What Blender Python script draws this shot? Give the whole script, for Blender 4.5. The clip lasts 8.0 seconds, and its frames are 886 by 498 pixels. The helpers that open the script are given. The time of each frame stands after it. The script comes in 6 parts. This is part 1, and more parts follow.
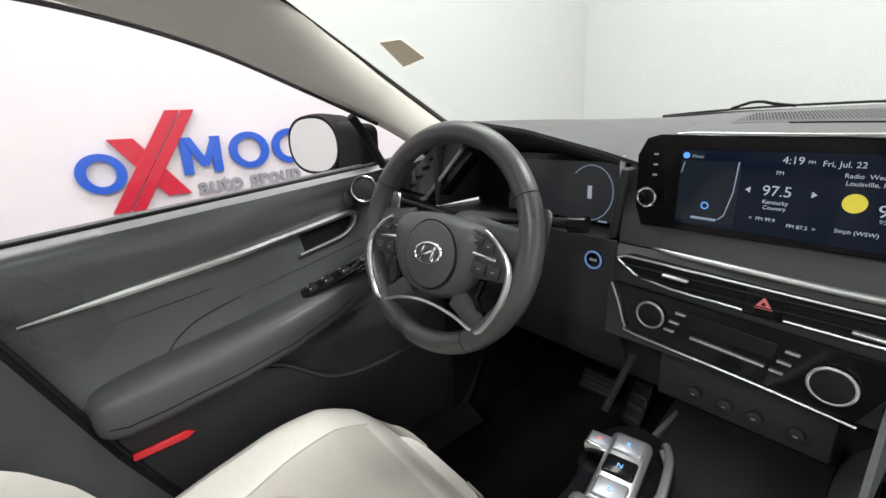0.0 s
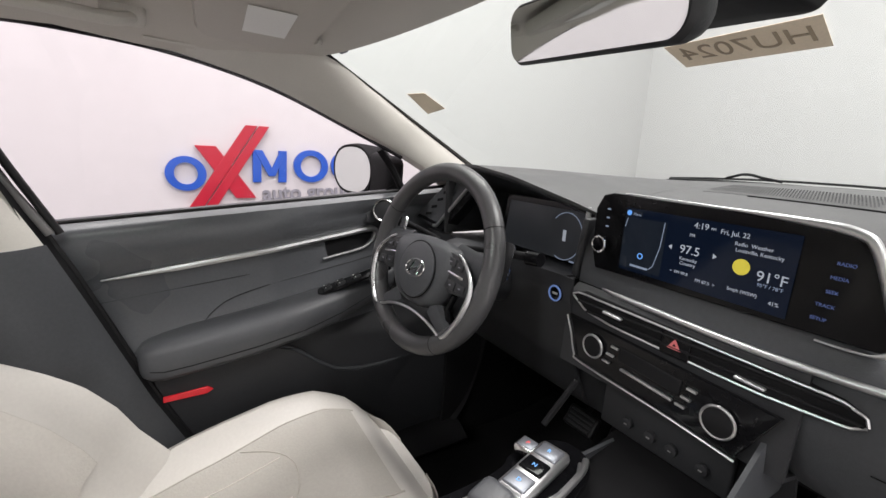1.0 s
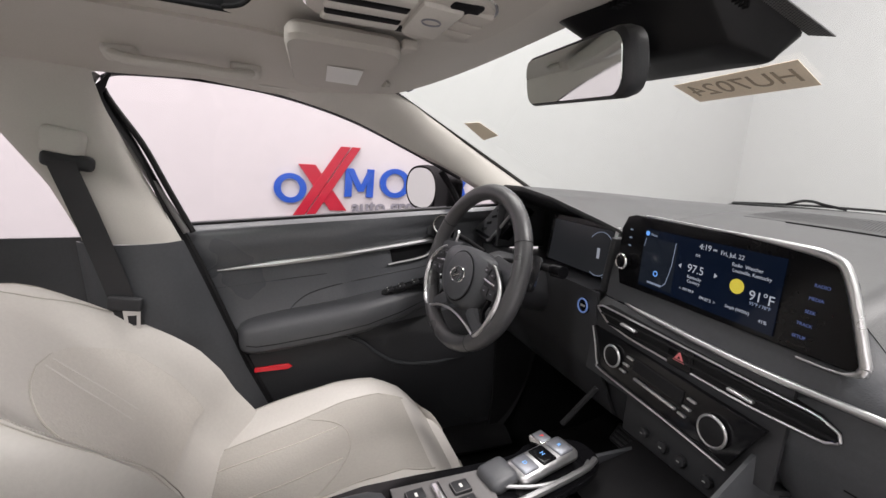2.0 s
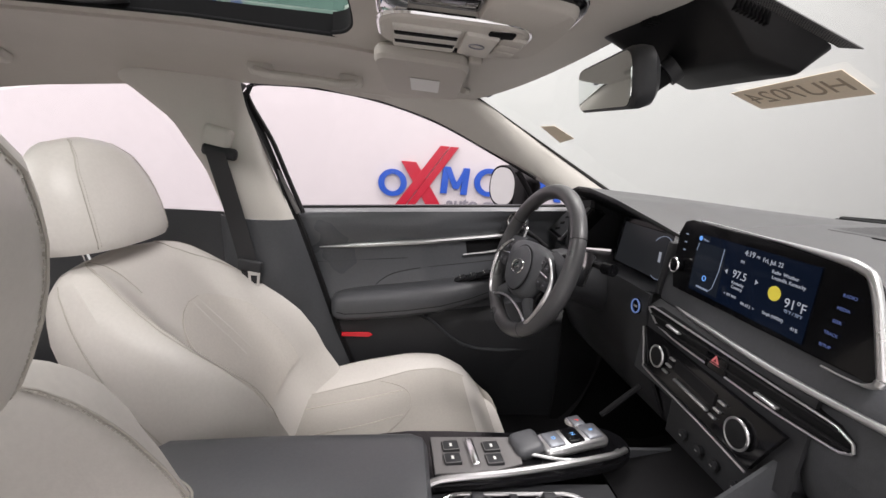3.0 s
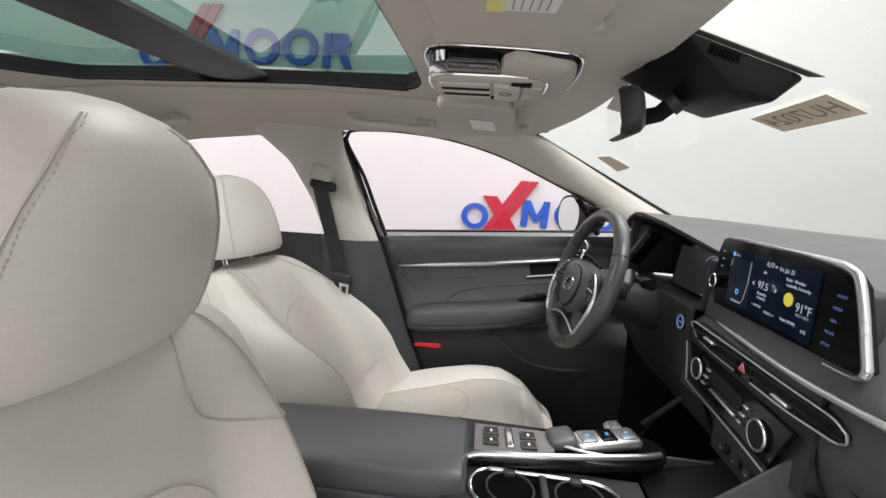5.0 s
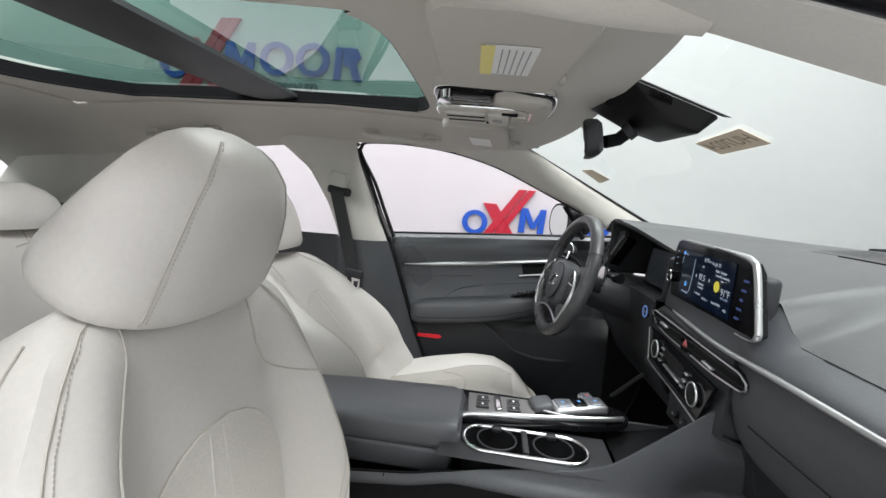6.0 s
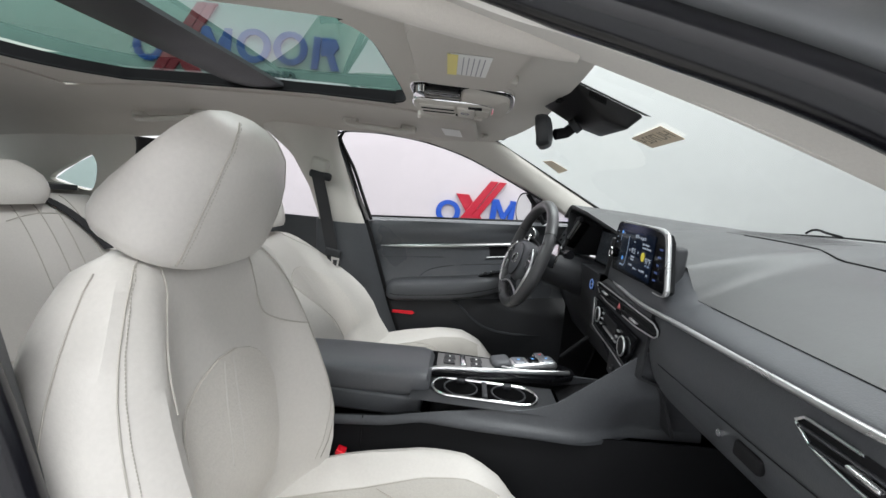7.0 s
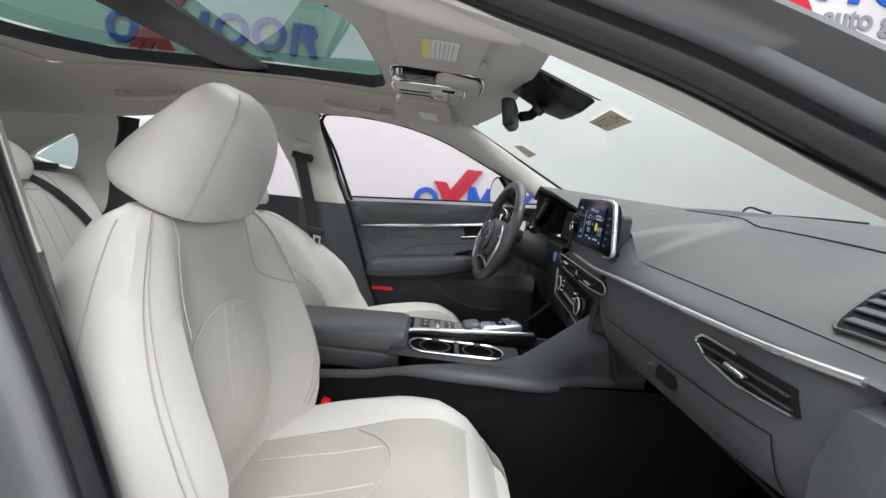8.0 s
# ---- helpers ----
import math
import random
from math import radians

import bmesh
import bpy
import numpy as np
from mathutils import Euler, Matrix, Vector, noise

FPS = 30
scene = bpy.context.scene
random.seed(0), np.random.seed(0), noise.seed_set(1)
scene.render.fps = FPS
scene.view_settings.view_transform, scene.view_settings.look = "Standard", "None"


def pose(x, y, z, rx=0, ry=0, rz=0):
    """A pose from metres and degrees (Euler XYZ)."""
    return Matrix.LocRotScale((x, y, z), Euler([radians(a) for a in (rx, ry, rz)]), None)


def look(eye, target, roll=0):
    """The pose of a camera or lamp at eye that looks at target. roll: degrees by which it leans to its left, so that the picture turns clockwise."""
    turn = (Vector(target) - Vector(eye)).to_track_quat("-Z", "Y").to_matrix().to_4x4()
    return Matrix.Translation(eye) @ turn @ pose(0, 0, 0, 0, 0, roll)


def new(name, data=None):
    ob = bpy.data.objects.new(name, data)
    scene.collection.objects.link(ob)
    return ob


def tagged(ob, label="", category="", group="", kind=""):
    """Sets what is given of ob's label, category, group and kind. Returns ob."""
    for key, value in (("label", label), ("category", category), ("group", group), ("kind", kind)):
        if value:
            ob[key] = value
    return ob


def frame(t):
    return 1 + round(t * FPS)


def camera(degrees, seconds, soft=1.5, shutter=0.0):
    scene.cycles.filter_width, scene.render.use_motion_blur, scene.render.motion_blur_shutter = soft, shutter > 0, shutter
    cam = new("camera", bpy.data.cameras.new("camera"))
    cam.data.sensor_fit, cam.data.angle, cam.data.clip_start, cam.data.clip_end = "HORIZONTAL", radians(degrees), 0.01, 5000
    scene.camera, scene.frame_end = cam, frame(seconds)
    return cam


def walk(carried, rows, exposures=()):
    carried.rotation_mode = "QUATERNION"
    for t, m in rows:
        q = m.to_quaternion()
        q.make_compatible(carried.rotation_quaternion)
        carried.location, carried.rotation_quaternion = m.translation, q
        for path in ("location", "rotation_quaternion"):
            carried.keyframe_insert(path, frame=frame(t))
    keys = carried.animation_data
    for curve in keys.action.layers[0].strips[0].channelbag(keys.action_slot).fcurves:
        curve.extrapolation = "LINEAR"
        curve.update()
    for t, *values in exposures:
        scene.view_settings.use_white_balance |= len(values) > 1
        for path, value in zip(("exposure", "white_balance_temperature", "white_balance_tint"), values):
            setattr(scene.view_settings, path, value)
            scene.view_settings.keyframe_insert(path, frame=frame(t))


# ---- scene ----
cam = camera(92.5, 8.0)
PATH = [
    (0, (0.118, 0.422, 1.155), (-1.371, 1.62, 0.564), -3.2),
    (0.5, (0.201, 0.427, 1.162), (-1.345, 1.593, 0.662), -0.3),
    (1, (0.289, 0.434, 1.169), (-1.365, 1.467, 0.723), 2.8),
    (1.5, (0.362, 0.447, 1.19), (-1.391, 1.304, 0.754), 2.8),
    (2.8, (0.522, 0.494, 1.169), (-1.414, 0.825, 0.792), 5.3),
    (3, (0.542, 0.509, 1.185), (-1.401, 0.736, 0.766), 5.2),
    (3.5, (0.577, 0.537, 1.185), (-1.376, 0.639, 0.766), 5.2),
    (4, (0.603, 0.556, 1.181), (-1.361, 0.56, 0.806), 5.8),
    (4.5, (0.631, 0.576, 1.172), (-1.337, 0.446, 0.842), 5.0),
    (4.7, (0.648, 0.579, 1.167), (-1.32, 0.399, 0.86), 4.2),
    (5.8, (0.82, 0.602, 1.171), (-1.149, 0.36, 0.914), 5.1),
    (6, (0.85, 0.601, 1.166), (-1.122, 0.385, 0.917), 5.3),
    (6.5, (0.911, 0.599, 1.157), (-1.066, 0.444, 0.9), 6.1),
    (7, (0.983, 0.622, 1.141), (-0.997, 0.529, 0.874), 6.5),
    (7.5, (1.04, 0.635, 1.128), (-0.94, 0.597, 0.85), 6.9),
    (8, (1.087, 0.64, 1.102), (-0.892, 0.65, 0.812), 7.1),
]
walk(cam, [(t, look(eye, target, roll)) for t, eye, target, roll in PATH], [(0, 0.64, 6500, 6), (0.5, 0.56, 6500, 8), (1.5, 0.38, 6600, 13), (3, 0.42, 6600, 14), (4.5, 0.48, 6650, 11), (6, 0.42, 6200, 6), (8, 0.31, 6150, 6)])

# ---- world and light ----
world = bpy.data.worlds.new("studio_world")
scene.world = world
world.use_nodes = True
world.node_tree.nodes["Background"].inputs[0].default_value = (0.9, 0.93, 1.0, 1)
world.node_tree.nodes["Background"].inputs[1].default_value = 0.05


def area_lamp(name, at, size_x, size_y, watts, color=(1.0, 0.98, 0.96)):
    data = bpy.data.lights.new(name, "AREA")
    data.shape, data.size, data.size_y, data.energy, data.color = "RECTANGLE", size_x, size_y, watts, color
    ob = new(name, data)
    ob.matrix_world = at
    return ob


CEIL = 4.0
# Added lamps, no fixture seen: places and watts set to brighten the cabin.
LAMP_ROWS = [(-1.4, -3.3, 95), (-1.6, 0.4, 57), (-1.2, 2.3, 60), (1.2, -3.3, 150), (2.4, 0.4, 80), (1.2, 2.3, 112)]
for lx, ly, watts in LAMP_ROWS:
    area_lamp("ceiling_lamp", pose(lx, ly, CEIL - 0.06), 0.5, 2.4, watts)


# ---- materials ----
def material(name, color, rough=0.5, metal=0.0, vary=0.06, scale=40.0, bump=0.0, bump_scale=300.0, sheen=0.0, spec=0.5, coat=0.0, wear=0.0):
    """A plain surface with variation at two scales, a fine relief and patches of wear in its gloss."""
    m = bpy.data.materials.new(name)
    m.use_nodes = True
    nt = m.node_tree
    b = nt.nodes["Principled BSDF"]
    b.inputs["Roughness"].default_value, b.inputs["Metallic"].default_value = rough, metal
    b.inputs["Specular IOR Level"].default_value = spec
    b.inputs["Coat Weight"].default_value = coat
    b.inputs["Sheen Weight"].default_value = sheen
    tex = nt.nodes.new("ShaderNodeTexCoord")
    fine, broad = nt.nodes.new("ShaderNodeTexNoise"), nt.nodes.new("ShaderNodeTexNoise")
    fine.inputs["Scale"].default_value, broad.inputs["Scale"].default_value = scale * 6, scale * 0.15
    fine.inputs["Detail"].default_value = 4
    broad.inputs["Detail"].default_value = 3
    for n in (fine, broad):
        nt.links.new(tex.outputs["Object"], n.inputs["Vector"])
    add = nt.nodes.new("ShaderNodeMath")
    add.operation = "ADD"
    nt.links.new(fine.outputs["Fac"], add.inputs[0])
    nt.links.new(broad.outputs["Fac"], add.inputs[1])
    ramp = nt.nodes.new("ShaderNodeMapRange")
    ramp.inputs["From Min"].default_value, ramp.inputs["From Max"].default_value = 0.6, 1.4
    ramp.inputs["To Min"].default_value, ramp.inputs["To Max"].default_value = 1 - vary, 1 + vary
    nt.links.new(add.outputs[0], ramp.inputs["Value"])
    mul = nt.nodes.new("ShaderNodeVectorMath")
    mul.operation = "SCALE"
    mul.inputs[0].default_value = color
    nt.links.new(ramp.outputs["Result"], mul.inputs["Scale"])
    nt.links.new(mul.outputs["Vector"], b.inputs["Base Color"])
    gloss = nt.nodes.new("ShaderNodeMapRange")
    gloss.inputs["From Min"].default_value, gloss.inputs["From Max"].default_value = 0.3, 0.7
    gloss.inputs["To Min"].default_value, gloss.inputs["To Max"].default_value = max(0.02, rough - 0.06 - wear), min(1, rough + 0.06 + wear)
    nt.links.new(broad.outputs["Fac"], gloss.inputs["Value"])
    nt.links.new(gloss.outputs["Result"], b.inputs["Roughness"])
    if bump:
        grain = nt.nodes.new("ShaderNodeTexVoronoi")
        grain.inputs["Scale"].default_value = bump_scale
        nt.links.new(tex.outputs["Object"], grain.inputs["Vector"])
        bp = nt.nodes.new("ShaderNodeBump")
        bp.inputs["Strength"].default_value, bp.inputs["Distance"].default_value = bump, 0.0006
        nt.links.new(grain.outputs["Distance"], bp.inputs["Height"])
        nt.links.new(bp.outputs["Normal"], b.inputs["Normal"])
    return m


def glass(name, tint, reflect=1.0):
    """A thin pane: tinted see-through with a clear gloss that grows towards grazing angles."""
    m = bpy.data.materials.new(name)
    m.use_nodes = True
    nt = m.node_tree
    out = nt.nodes["Material Output"]
    nt.nodes.remove(nt.nodes["Principled BSDF"])
    see, shine, blend, face, power, scale = (nt.nodes.new(k) for k in ("ShaderNodeBsdfTransparent", "ShaderNodeBsdfGlossy", "ShaderNodeMixShader", "ShaderNodeLayerWeight", "ShaderNodeMath", "ShaderNodeMath"))
    see.inputs["Color"].default_value = (*tint, 1)
    shine.inputs["Roughness"].default_value = 0.01
    face.inputs["Blend"].default_value = 0.5
    power.operation, power.inputs[1].default_value = "POWER", 3.6
    scale.operation, scale.inputs[1].default_value, scale.inputs[2].default_value = "MULTIPLY_ADD", 0.9 * reflect, 0.05 * reflect
    nt.links.new(face.outputs["Facing"], power.inputs[0])
    nt.links.new(power.outputs[0], scale.inputs[0])
    nt.links.new(scale.outputs[0], blend.inputs[0])
    nt.links.new(see.outputs[0], blend.inputs[1])
    nt.links.new(shine.outputs[0], blend.inputs[2])
    nt.links.new(blend.outputs[0], out.inputs["Surface"])
    return m


def glow(name, color, strength, rough=0.3):
    m = bpy.data.materials.new(name)
    m.use_nodes = True
    b = m.node_tree.nodes["Principled BSDF"]
    b.inputs["Base Color"].default_value = (*[c * 0.3 for c in color], 1)
    b.inputs["Roughness"].default_value = rough
    b.inputs["Specular IOR Level"].default_value = 0.2
    b.inputs["Emission Color"].default_value = (*color, 1)
    b.inputs["Emission Strength"].default_value = strength
    return m


# White walls dimmed in the paint, so the cabin looks brighter beside them.
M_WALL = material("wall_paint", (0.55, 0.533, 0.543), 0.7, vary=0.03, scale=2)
# Unseen right and rear walls: paler, to bounce light into the cabin.
M_WALL_B = material("bounce_wall_paint", (0.8, 0.79, 0.79), 0.7, vary=0.03, scale=2)
# Unseen floor, kept pale to throw light up into the cabin.
M_FLOOR = material("studio_floor_paint", (0.38, 0.38, 0.385), 0.35, vary=0.1, scale=4)
M_LINER = material("headliner_fabric", (0.54, 0.508, 0.465), 0.95, vary=0.05, scale=60, bump=0.25, bump_scale=900, sheen=0.2, spec=0.1)
M_TRIM_L = material("pale_pillar_fabric", (0.60, 0.575, 0.535), 0.9, vary=0.05, scale=60, bump=0.2, bump_scale=900, spec=0.2)
M_VISOR = material("visor_vinyl", (0.52, 0.49, 0.45), 0.7, vary=0.04, scale=60, bump=0.15, bump_scale=700, spec=0.3)
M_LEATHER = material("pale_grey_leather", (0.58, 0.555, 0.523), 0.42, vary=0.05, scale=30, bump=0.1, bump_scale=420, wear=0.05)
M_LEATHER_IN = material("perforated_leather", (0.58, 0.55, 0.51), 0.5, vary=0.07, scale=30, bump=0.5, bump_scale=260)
# The insert's own darker tone, with some cushion shading put into the colour.
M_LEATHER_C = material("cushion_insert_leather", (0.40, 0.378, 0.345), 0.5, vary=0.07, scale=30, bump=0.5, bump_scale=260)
M_PLATE = material("satin_grey_plate", (0.15, 0.145, 0.145), 0.4, 0.0, vary=0.06)
M_DOT = material("dotted_glass_border", (0.16, 0.16, 0.16), 0.6, vary=0.1, scale=200)
M_SEAM = material("leather_seam", (0.45, 0.425, 0.385), 0.8)
M_STITCH = material("stitch_thread", (0.62, 0.59, 0.54), 0.8)
M_DARK = material("charcoal_soft_plastic", (0.058, 0.061, 0.067), 0.48, vary=0.12, scale=30, bump=0.22, bump_scale=520, wear=0.05, spec=0.38)
M_DARK2 = material("black_hard_plastic", (0.028, 0.029, 0.032), 0.5, vary=0.12, scale=30, bump=0.2, bump_scale=600, spec=0.35)
# Lighter than the dash plastic: light falling on the door is in the colour.
M_DOOR = material("brightened_door_plastic", (0.10, 0.105, 0.114), 0.36, vary=0.12, scale=30, bump=0.22, bump_scale=520, wear=0.06)
M_SATIN = material("satin_silver", (0.64, 0.64, 0.65), 0.3, 0.92, vary=0.04)
M_DASH = material("dash_top_soft_plastic", (0.057, 0.059, 0.060), 0.48, vary=0.1, scale=25, bump=0.25, bump_scale=600, wear=0.04)
M_VINYL = material("armrest_vinyl", (0.078, 0.081, 0.088), 0.42, vary=0.1, scale=30, bump=0.2, bump_scale=450, wear=0.05)
M_RIM = material("wheel_leather", (0.06, 0.06, 0.063), 0.33, vary=0.12, scale=40, bump=0.25, bump_scale=500, wear=0.06)
M_PIANO = material("gloss_black", (0.006, 0.006, 0.007), 0.12, vary=0.1, scale=20, spec=0.2)
M_MATTE = material("matte_black", (0.008, 0.008, 0.009), 0.85, vary=0.1, spec=0.2)
# Near black: the footwell's shade is put into this console plastic.
M_LOWER = material("shaded_lower_plastic", (0.009, 0.0093, 0.0105), 0.8, vary=0.15, scale=30, bump=0.2, bump_scale=500, spec=0.2)
M_CARPET = material("black_carpet", (0.009, 0.009, 0.0095), 1.0, vary=0.4, scale=80, bump=1.0, bump_scale=500, spec=0.05)
M_RUBBER = material("black_rubber_seal", (0.009, 0.009, 0.010), 0.45, vary=0.15, scale=40, spec=0.3)
M_SEAL = material("glossy_rubber_seal", (0.006, 0.006, 0.008), 0.2, vary=0.1, scale=40, spec=0.5)
M_EDGE = material("grey_window_seal", (0.15, 0.145, 0.145), 0.5, vary=0.08, scale=40)
M_CHROME = material("satin_chrome", (0.75, 0.75, 0.76), 0.2, 1.0, vary=0.04)
M_CHROME_B = material("bright_chrome", (0.85, 0.85, 0.86), 0.08, 1.0, vary=0.03)
M_PAINT = material("silver_paint", (0.24, 0.244, 0.252), 0.34, 0.6, vary=0.03, scale=60, coat=0.4)
M_BELT = material("belt_webbing", (0.02, 0.02, 0.022), 0.7, vary=0.2, scale=80, bump=0.6, bump_scale=700)
M_RED = material("red_reflector", (0.75, 0.01, 0.025), 0.25, vary=0.05, coat=0.5)
M_MIRROR = material("mirror_silver", (0.76, 0.8, 0.78), 0.02, 1.0, vary=0.01)
# Paler than the paper itself: light shining through it is in the colour.
M_TAPE = material("backlit_tan_tape", (0.85, 0.73, 0.57), 0.8, vary=0.08, scale=60)
M_PAPER = material("white_label", (0.8, 0.8, 0.78), 0.6, vary=0.03)
M_YELLOW = material("yellow_label", (0.8, 0.7, 0.25), 0.6, vary=0.03)
M_INK = material("grey_ink", (0.28, 0.28, 0.28), 0.6)
M_BLUE = material("blue_sign_plastic", (0.012, 0.075, 0.42), 0.4, vary=0.05)
M_SIGNRED = material("red_sign_plastic", (0.40, 0.008, 0.028), 0.4, vary=0.05)
M_SIGNGREY = material("grey_sign_plastic", (0.22, 0.22, 0.25), 0.4, vary=0.05)
M_FRIT = material("black_glass_border", (0.008, 0.008, 0.009), 0.2)
G_WIND = glass("windshield_glass", (0.70, 0.755, 0.725), 0.3)
G_SIDE = glass("side_glass", (0.84, 0.80, 0.825), 0.4)
G_REAR = glass("rear_glass", (0.62, 0.70, 0.68), 0.6)
G_ROOF = glass("green_roof_glass", (0.15, 0.275, 0.23), 1.05)


# ---- mesh helpers ----
def part(name, bm, mat, parent=None, label="", smooth=True):
    """Links a bmesh as one mesh object, under a thing or a part where one is given."""
    me = bpy.data.meshes.new(name)
    bmesh.ops.recalc_face_normals(bm, faces=bm.faces)
    bm.to_mesh(me)
    bm.free()
    me.materials.append(mat)
    if smooth:
        me.shade_smooth()
        me.set_sharp_from_angle(angle=radians(38))
    ob = new(name, me)
    if parent is not None:
        ob.parent = parent
    if label:
        ob["label"] = label
    return ob


def thing(name, label, category, group="", kind="", at=(0, 0, 0)):
    ob = new(name)
    ob.empty_display_size = 0.05
    ob.location = at
    return tagged(ob, label, category, group, kind)


def structure(name, bm, mat, label, category="", smooth=True):
    return tagged(part(name, bm, mat, None, "", smooth), label, category or name.replace("_", " "), "", "structure")


def rbox(dx, dy, dz, bev=0.004, seg=3, m=None):
    """A box of that size round the origin with rounded edges, moved by m."""
    bm = bmesh.new()
    bmesh.ops.create_cube(bm, size=1.0)
    bmesh.ops.scale(bm, vec=(dx, dy, dz), verts=bm.verts)
    if bev > 0:
        bmesh.ops.bevel(bm, geom=bm.edges[:], offset=min(bev, 0.49 * min(dx, dy, dz)), segments=seg, affect="EDGES", profile=0.5)
    if m is not None:
        bmesh.ops.transform(bm, matrix=m, verts=bm.verts)
    return bm


def at(x, y, z, rx=0, ry=0, rz=0):
    return pose(x, y, z, rx, ry, rz)


def merge(*bms):
    out = bms[0]
    for b in bms[1:]:
        me = bpy.data.meshes.new("tmp")
        b.to_mesh(me)
        b.free()
        out.from_mesh(me)
        bpy.data.meshes.remove(me)
    return out


def loft(rings, closed_ring=True, caps=True, loop=False):
    """A skin over rings of points of equal count."""
    bm = bmesh.new()
    vs = [[bm.verts.new(p) for p in r] for r in rings]
    n = len(rings[0])
    pairs = list(zip(vs, vs[1:])) + ([(vs[-1], vs[0])] if loop else [])
    for a, b in pairs:
        for i in range(n if closed_ring else n - 1):
            j = (i + 1) % n
            bm.faces.new((a[i], a[j], b[j], b[i]))
    if caps and closed_ring and not loop:
        bm.faces.new(vs[0])
        bm.faces.new(vs[-1])
    return bm


def sheet(fn, nu, nv, thick=0.004):
    """A curved panel: fn(u, v) for u, v from 0 to 1, with a thickness."""
    bm = loft([[Vector(fn(i / nu, j / nv)) for j in range(nv + 1)] for i in range(nu + 1)], closed_ring=False)
    if thick:
        bm.normal_update()
        bmesh.ops.solidify(bm, geom=bm.faces[:], thickness=thick)
    return bm


def spline(points, n=8, closed=False):
    """Catmull-Rom through the points, n steps each."""
    ps = [Vector(p) for p in points]
    k, out = len(ps), []
    for i in range(k if closed else k - 1):
        a, b, c, d = (ps[(i + j) % k] if closed else ps[min(max(i + j, 0), k - 1)] for j in (-1, 0, 1, 2))
        for s in range(n):
            t = s / n
            out.append(0.5 * (2 * b + (c - a) * t + (2 * a - 5 * b + 4 * c - d) * t * t + (3 * b - a - 3 * c + d) * t ** 3))
    return out if closed else out + [ps[-1]]


def tube(path, r, seg=8, closed=False, flat=1.0, up=(0, 0, 1)):
    """A round or flattened bar along a path; r may be a number or one for each point."""
    ps = [Vector(p) for p in path]
    k, rings = len(ps), []
    for i, p in enumerate(ps):
        a, b = (ps[i - 1] if closed or i else p), (ps[(i + 1) % k] if closed or i < k - 1 else p)
        d = (b - a).normalized()
        side = d.cross(Vector(up))
        side = side.normalized() if side.length > 1e-4 else d.orthogonal().normalized()
        top = side.cross(d)
        rr = r[i] if isinstance(r, (list, tuple)) else r
        rings.append([p + side * math.cos(2 * math.pi * j / seg) * rr + top * math.sin(2 * math.pi * j / seg) * rr * flat for j in range(seg)])
    return loft(rings, loop=closed)


def prism(outline, depth, m=None, bev=0.0):
    """A flat outline in x and y, given a depth in z, with softened edges."""
    bm = bmesh.new()
    f = bm.faces.new([bm.verts.new((x, y, 0)) for x, y in outline])
    r = bmesh.ops.extrude_face_region(bm, geom=[f])
    bmesh.ops.translate(bm, vec=(0, 0, depth), verts=[v for v in r["geom"] if isinstance(v, bmesh.types.BMVert)])
    if bev:
        bmesh.ops.bevel(bm, geom=[e for e in bm.edges], offset=bev, segments=2, affect="EDGES", profile=0.5)
    if m is not None:
        bmesh.ops.transform(bm, matrix=m, verts=bm.verts)
    return bm


def rounded(w, h, r, n=5):
    """The outline of a rounded rectangle."""
    out = []
    for cx, cy, a in ((w / 2 - r, h / 2 - r, 0), (-w / 2 + r, h / 2 - r, 90), (-w / 2 + r, -h / 2 + r, 180), (w / 2 - r, -h / 2 + r, 270)):
        out += [(cx + r * math.cos(radians(a + 90 * i / n)), cy + r * math.sin(radians(a + 90 * i / n))) for i in range(n + 1)]
    return out


def disc(r, depth, m=None, seg=28, bev=0.0):
    return prism([(r * math.cos(2 * math.pi * i / seg), r * math.sin(2 * math.pi * i / seg)) for i in range(seg)], depth, m, bev)


def ring(r, thick, m=None, seg=40, flat=1.0):
    bm = tube([(r * math.cos(2 * math.pi * i / seg), r * math.sin(2 * math.pi * i / seg), 0) for i in range(seg)], thick, 8, True, flat)
    if m is not None:
        bmesh.ops.transform(bm, matrix=m, verts=bm.verts)
    return bm


def words(text, size, m, mat, parent, depth=0.0003, align="LEFT", bold=0.0):
    """Raised or printed writing in the built-in font."""
    cu = bpy.data.curves.new("writing", "FONT")
    cu.body, cu.size, cu.extrude, cu.align_x, cu.align_y = text, size, depth, align, "CENTER"
    cu.offset = bold
    tmp = bpy.data.objects.new("writing", cu)
    me = bpy.data.meshes.new_from_object(tmp)
    bpy.data.objects.remove(tmp)
    bpy.data.curves.remove(cu)
    me.materials.append(mat)
    me.transform(m)
    ob = new("writing", me)
    ob.parent = parent
    return ob


def split_letters(ob):
    """Gives each letter of a piece of writing a mesh of its own under the same thing."""
    bm = bmesh.new()
    bm.from_mesh(ob.data)
    bmesh.ops.remove_doubles(bm, verts=bm.verts, dist=1e-5)
    left = set(bm.verts)
    while left:
        todo, piece = [left.pop()], []
        while todo:
            v = todo.pop()
            piece.append(v)
            for e in v.link_edges:
                w = e.other_vert(v)
                if w in left:
                    left.remove(w)
                    todo.append(w)
        index = {v: i for i, v in enumerate(piece)}
        faces = {f for v in piece for f in v.link_faces}
        me = bpy.data.meshes.new("letter")
        me.from_pydata([v.co[:] for v in piece], [], sorted([index[v] for v in f.verts] for f in faces))
        me.materials.append(ob.data.materials[0])
        letter = new("letter", me)
        letter.parent = ob.parent
    bm.free()
    bpy.data.objects.remove(ob)


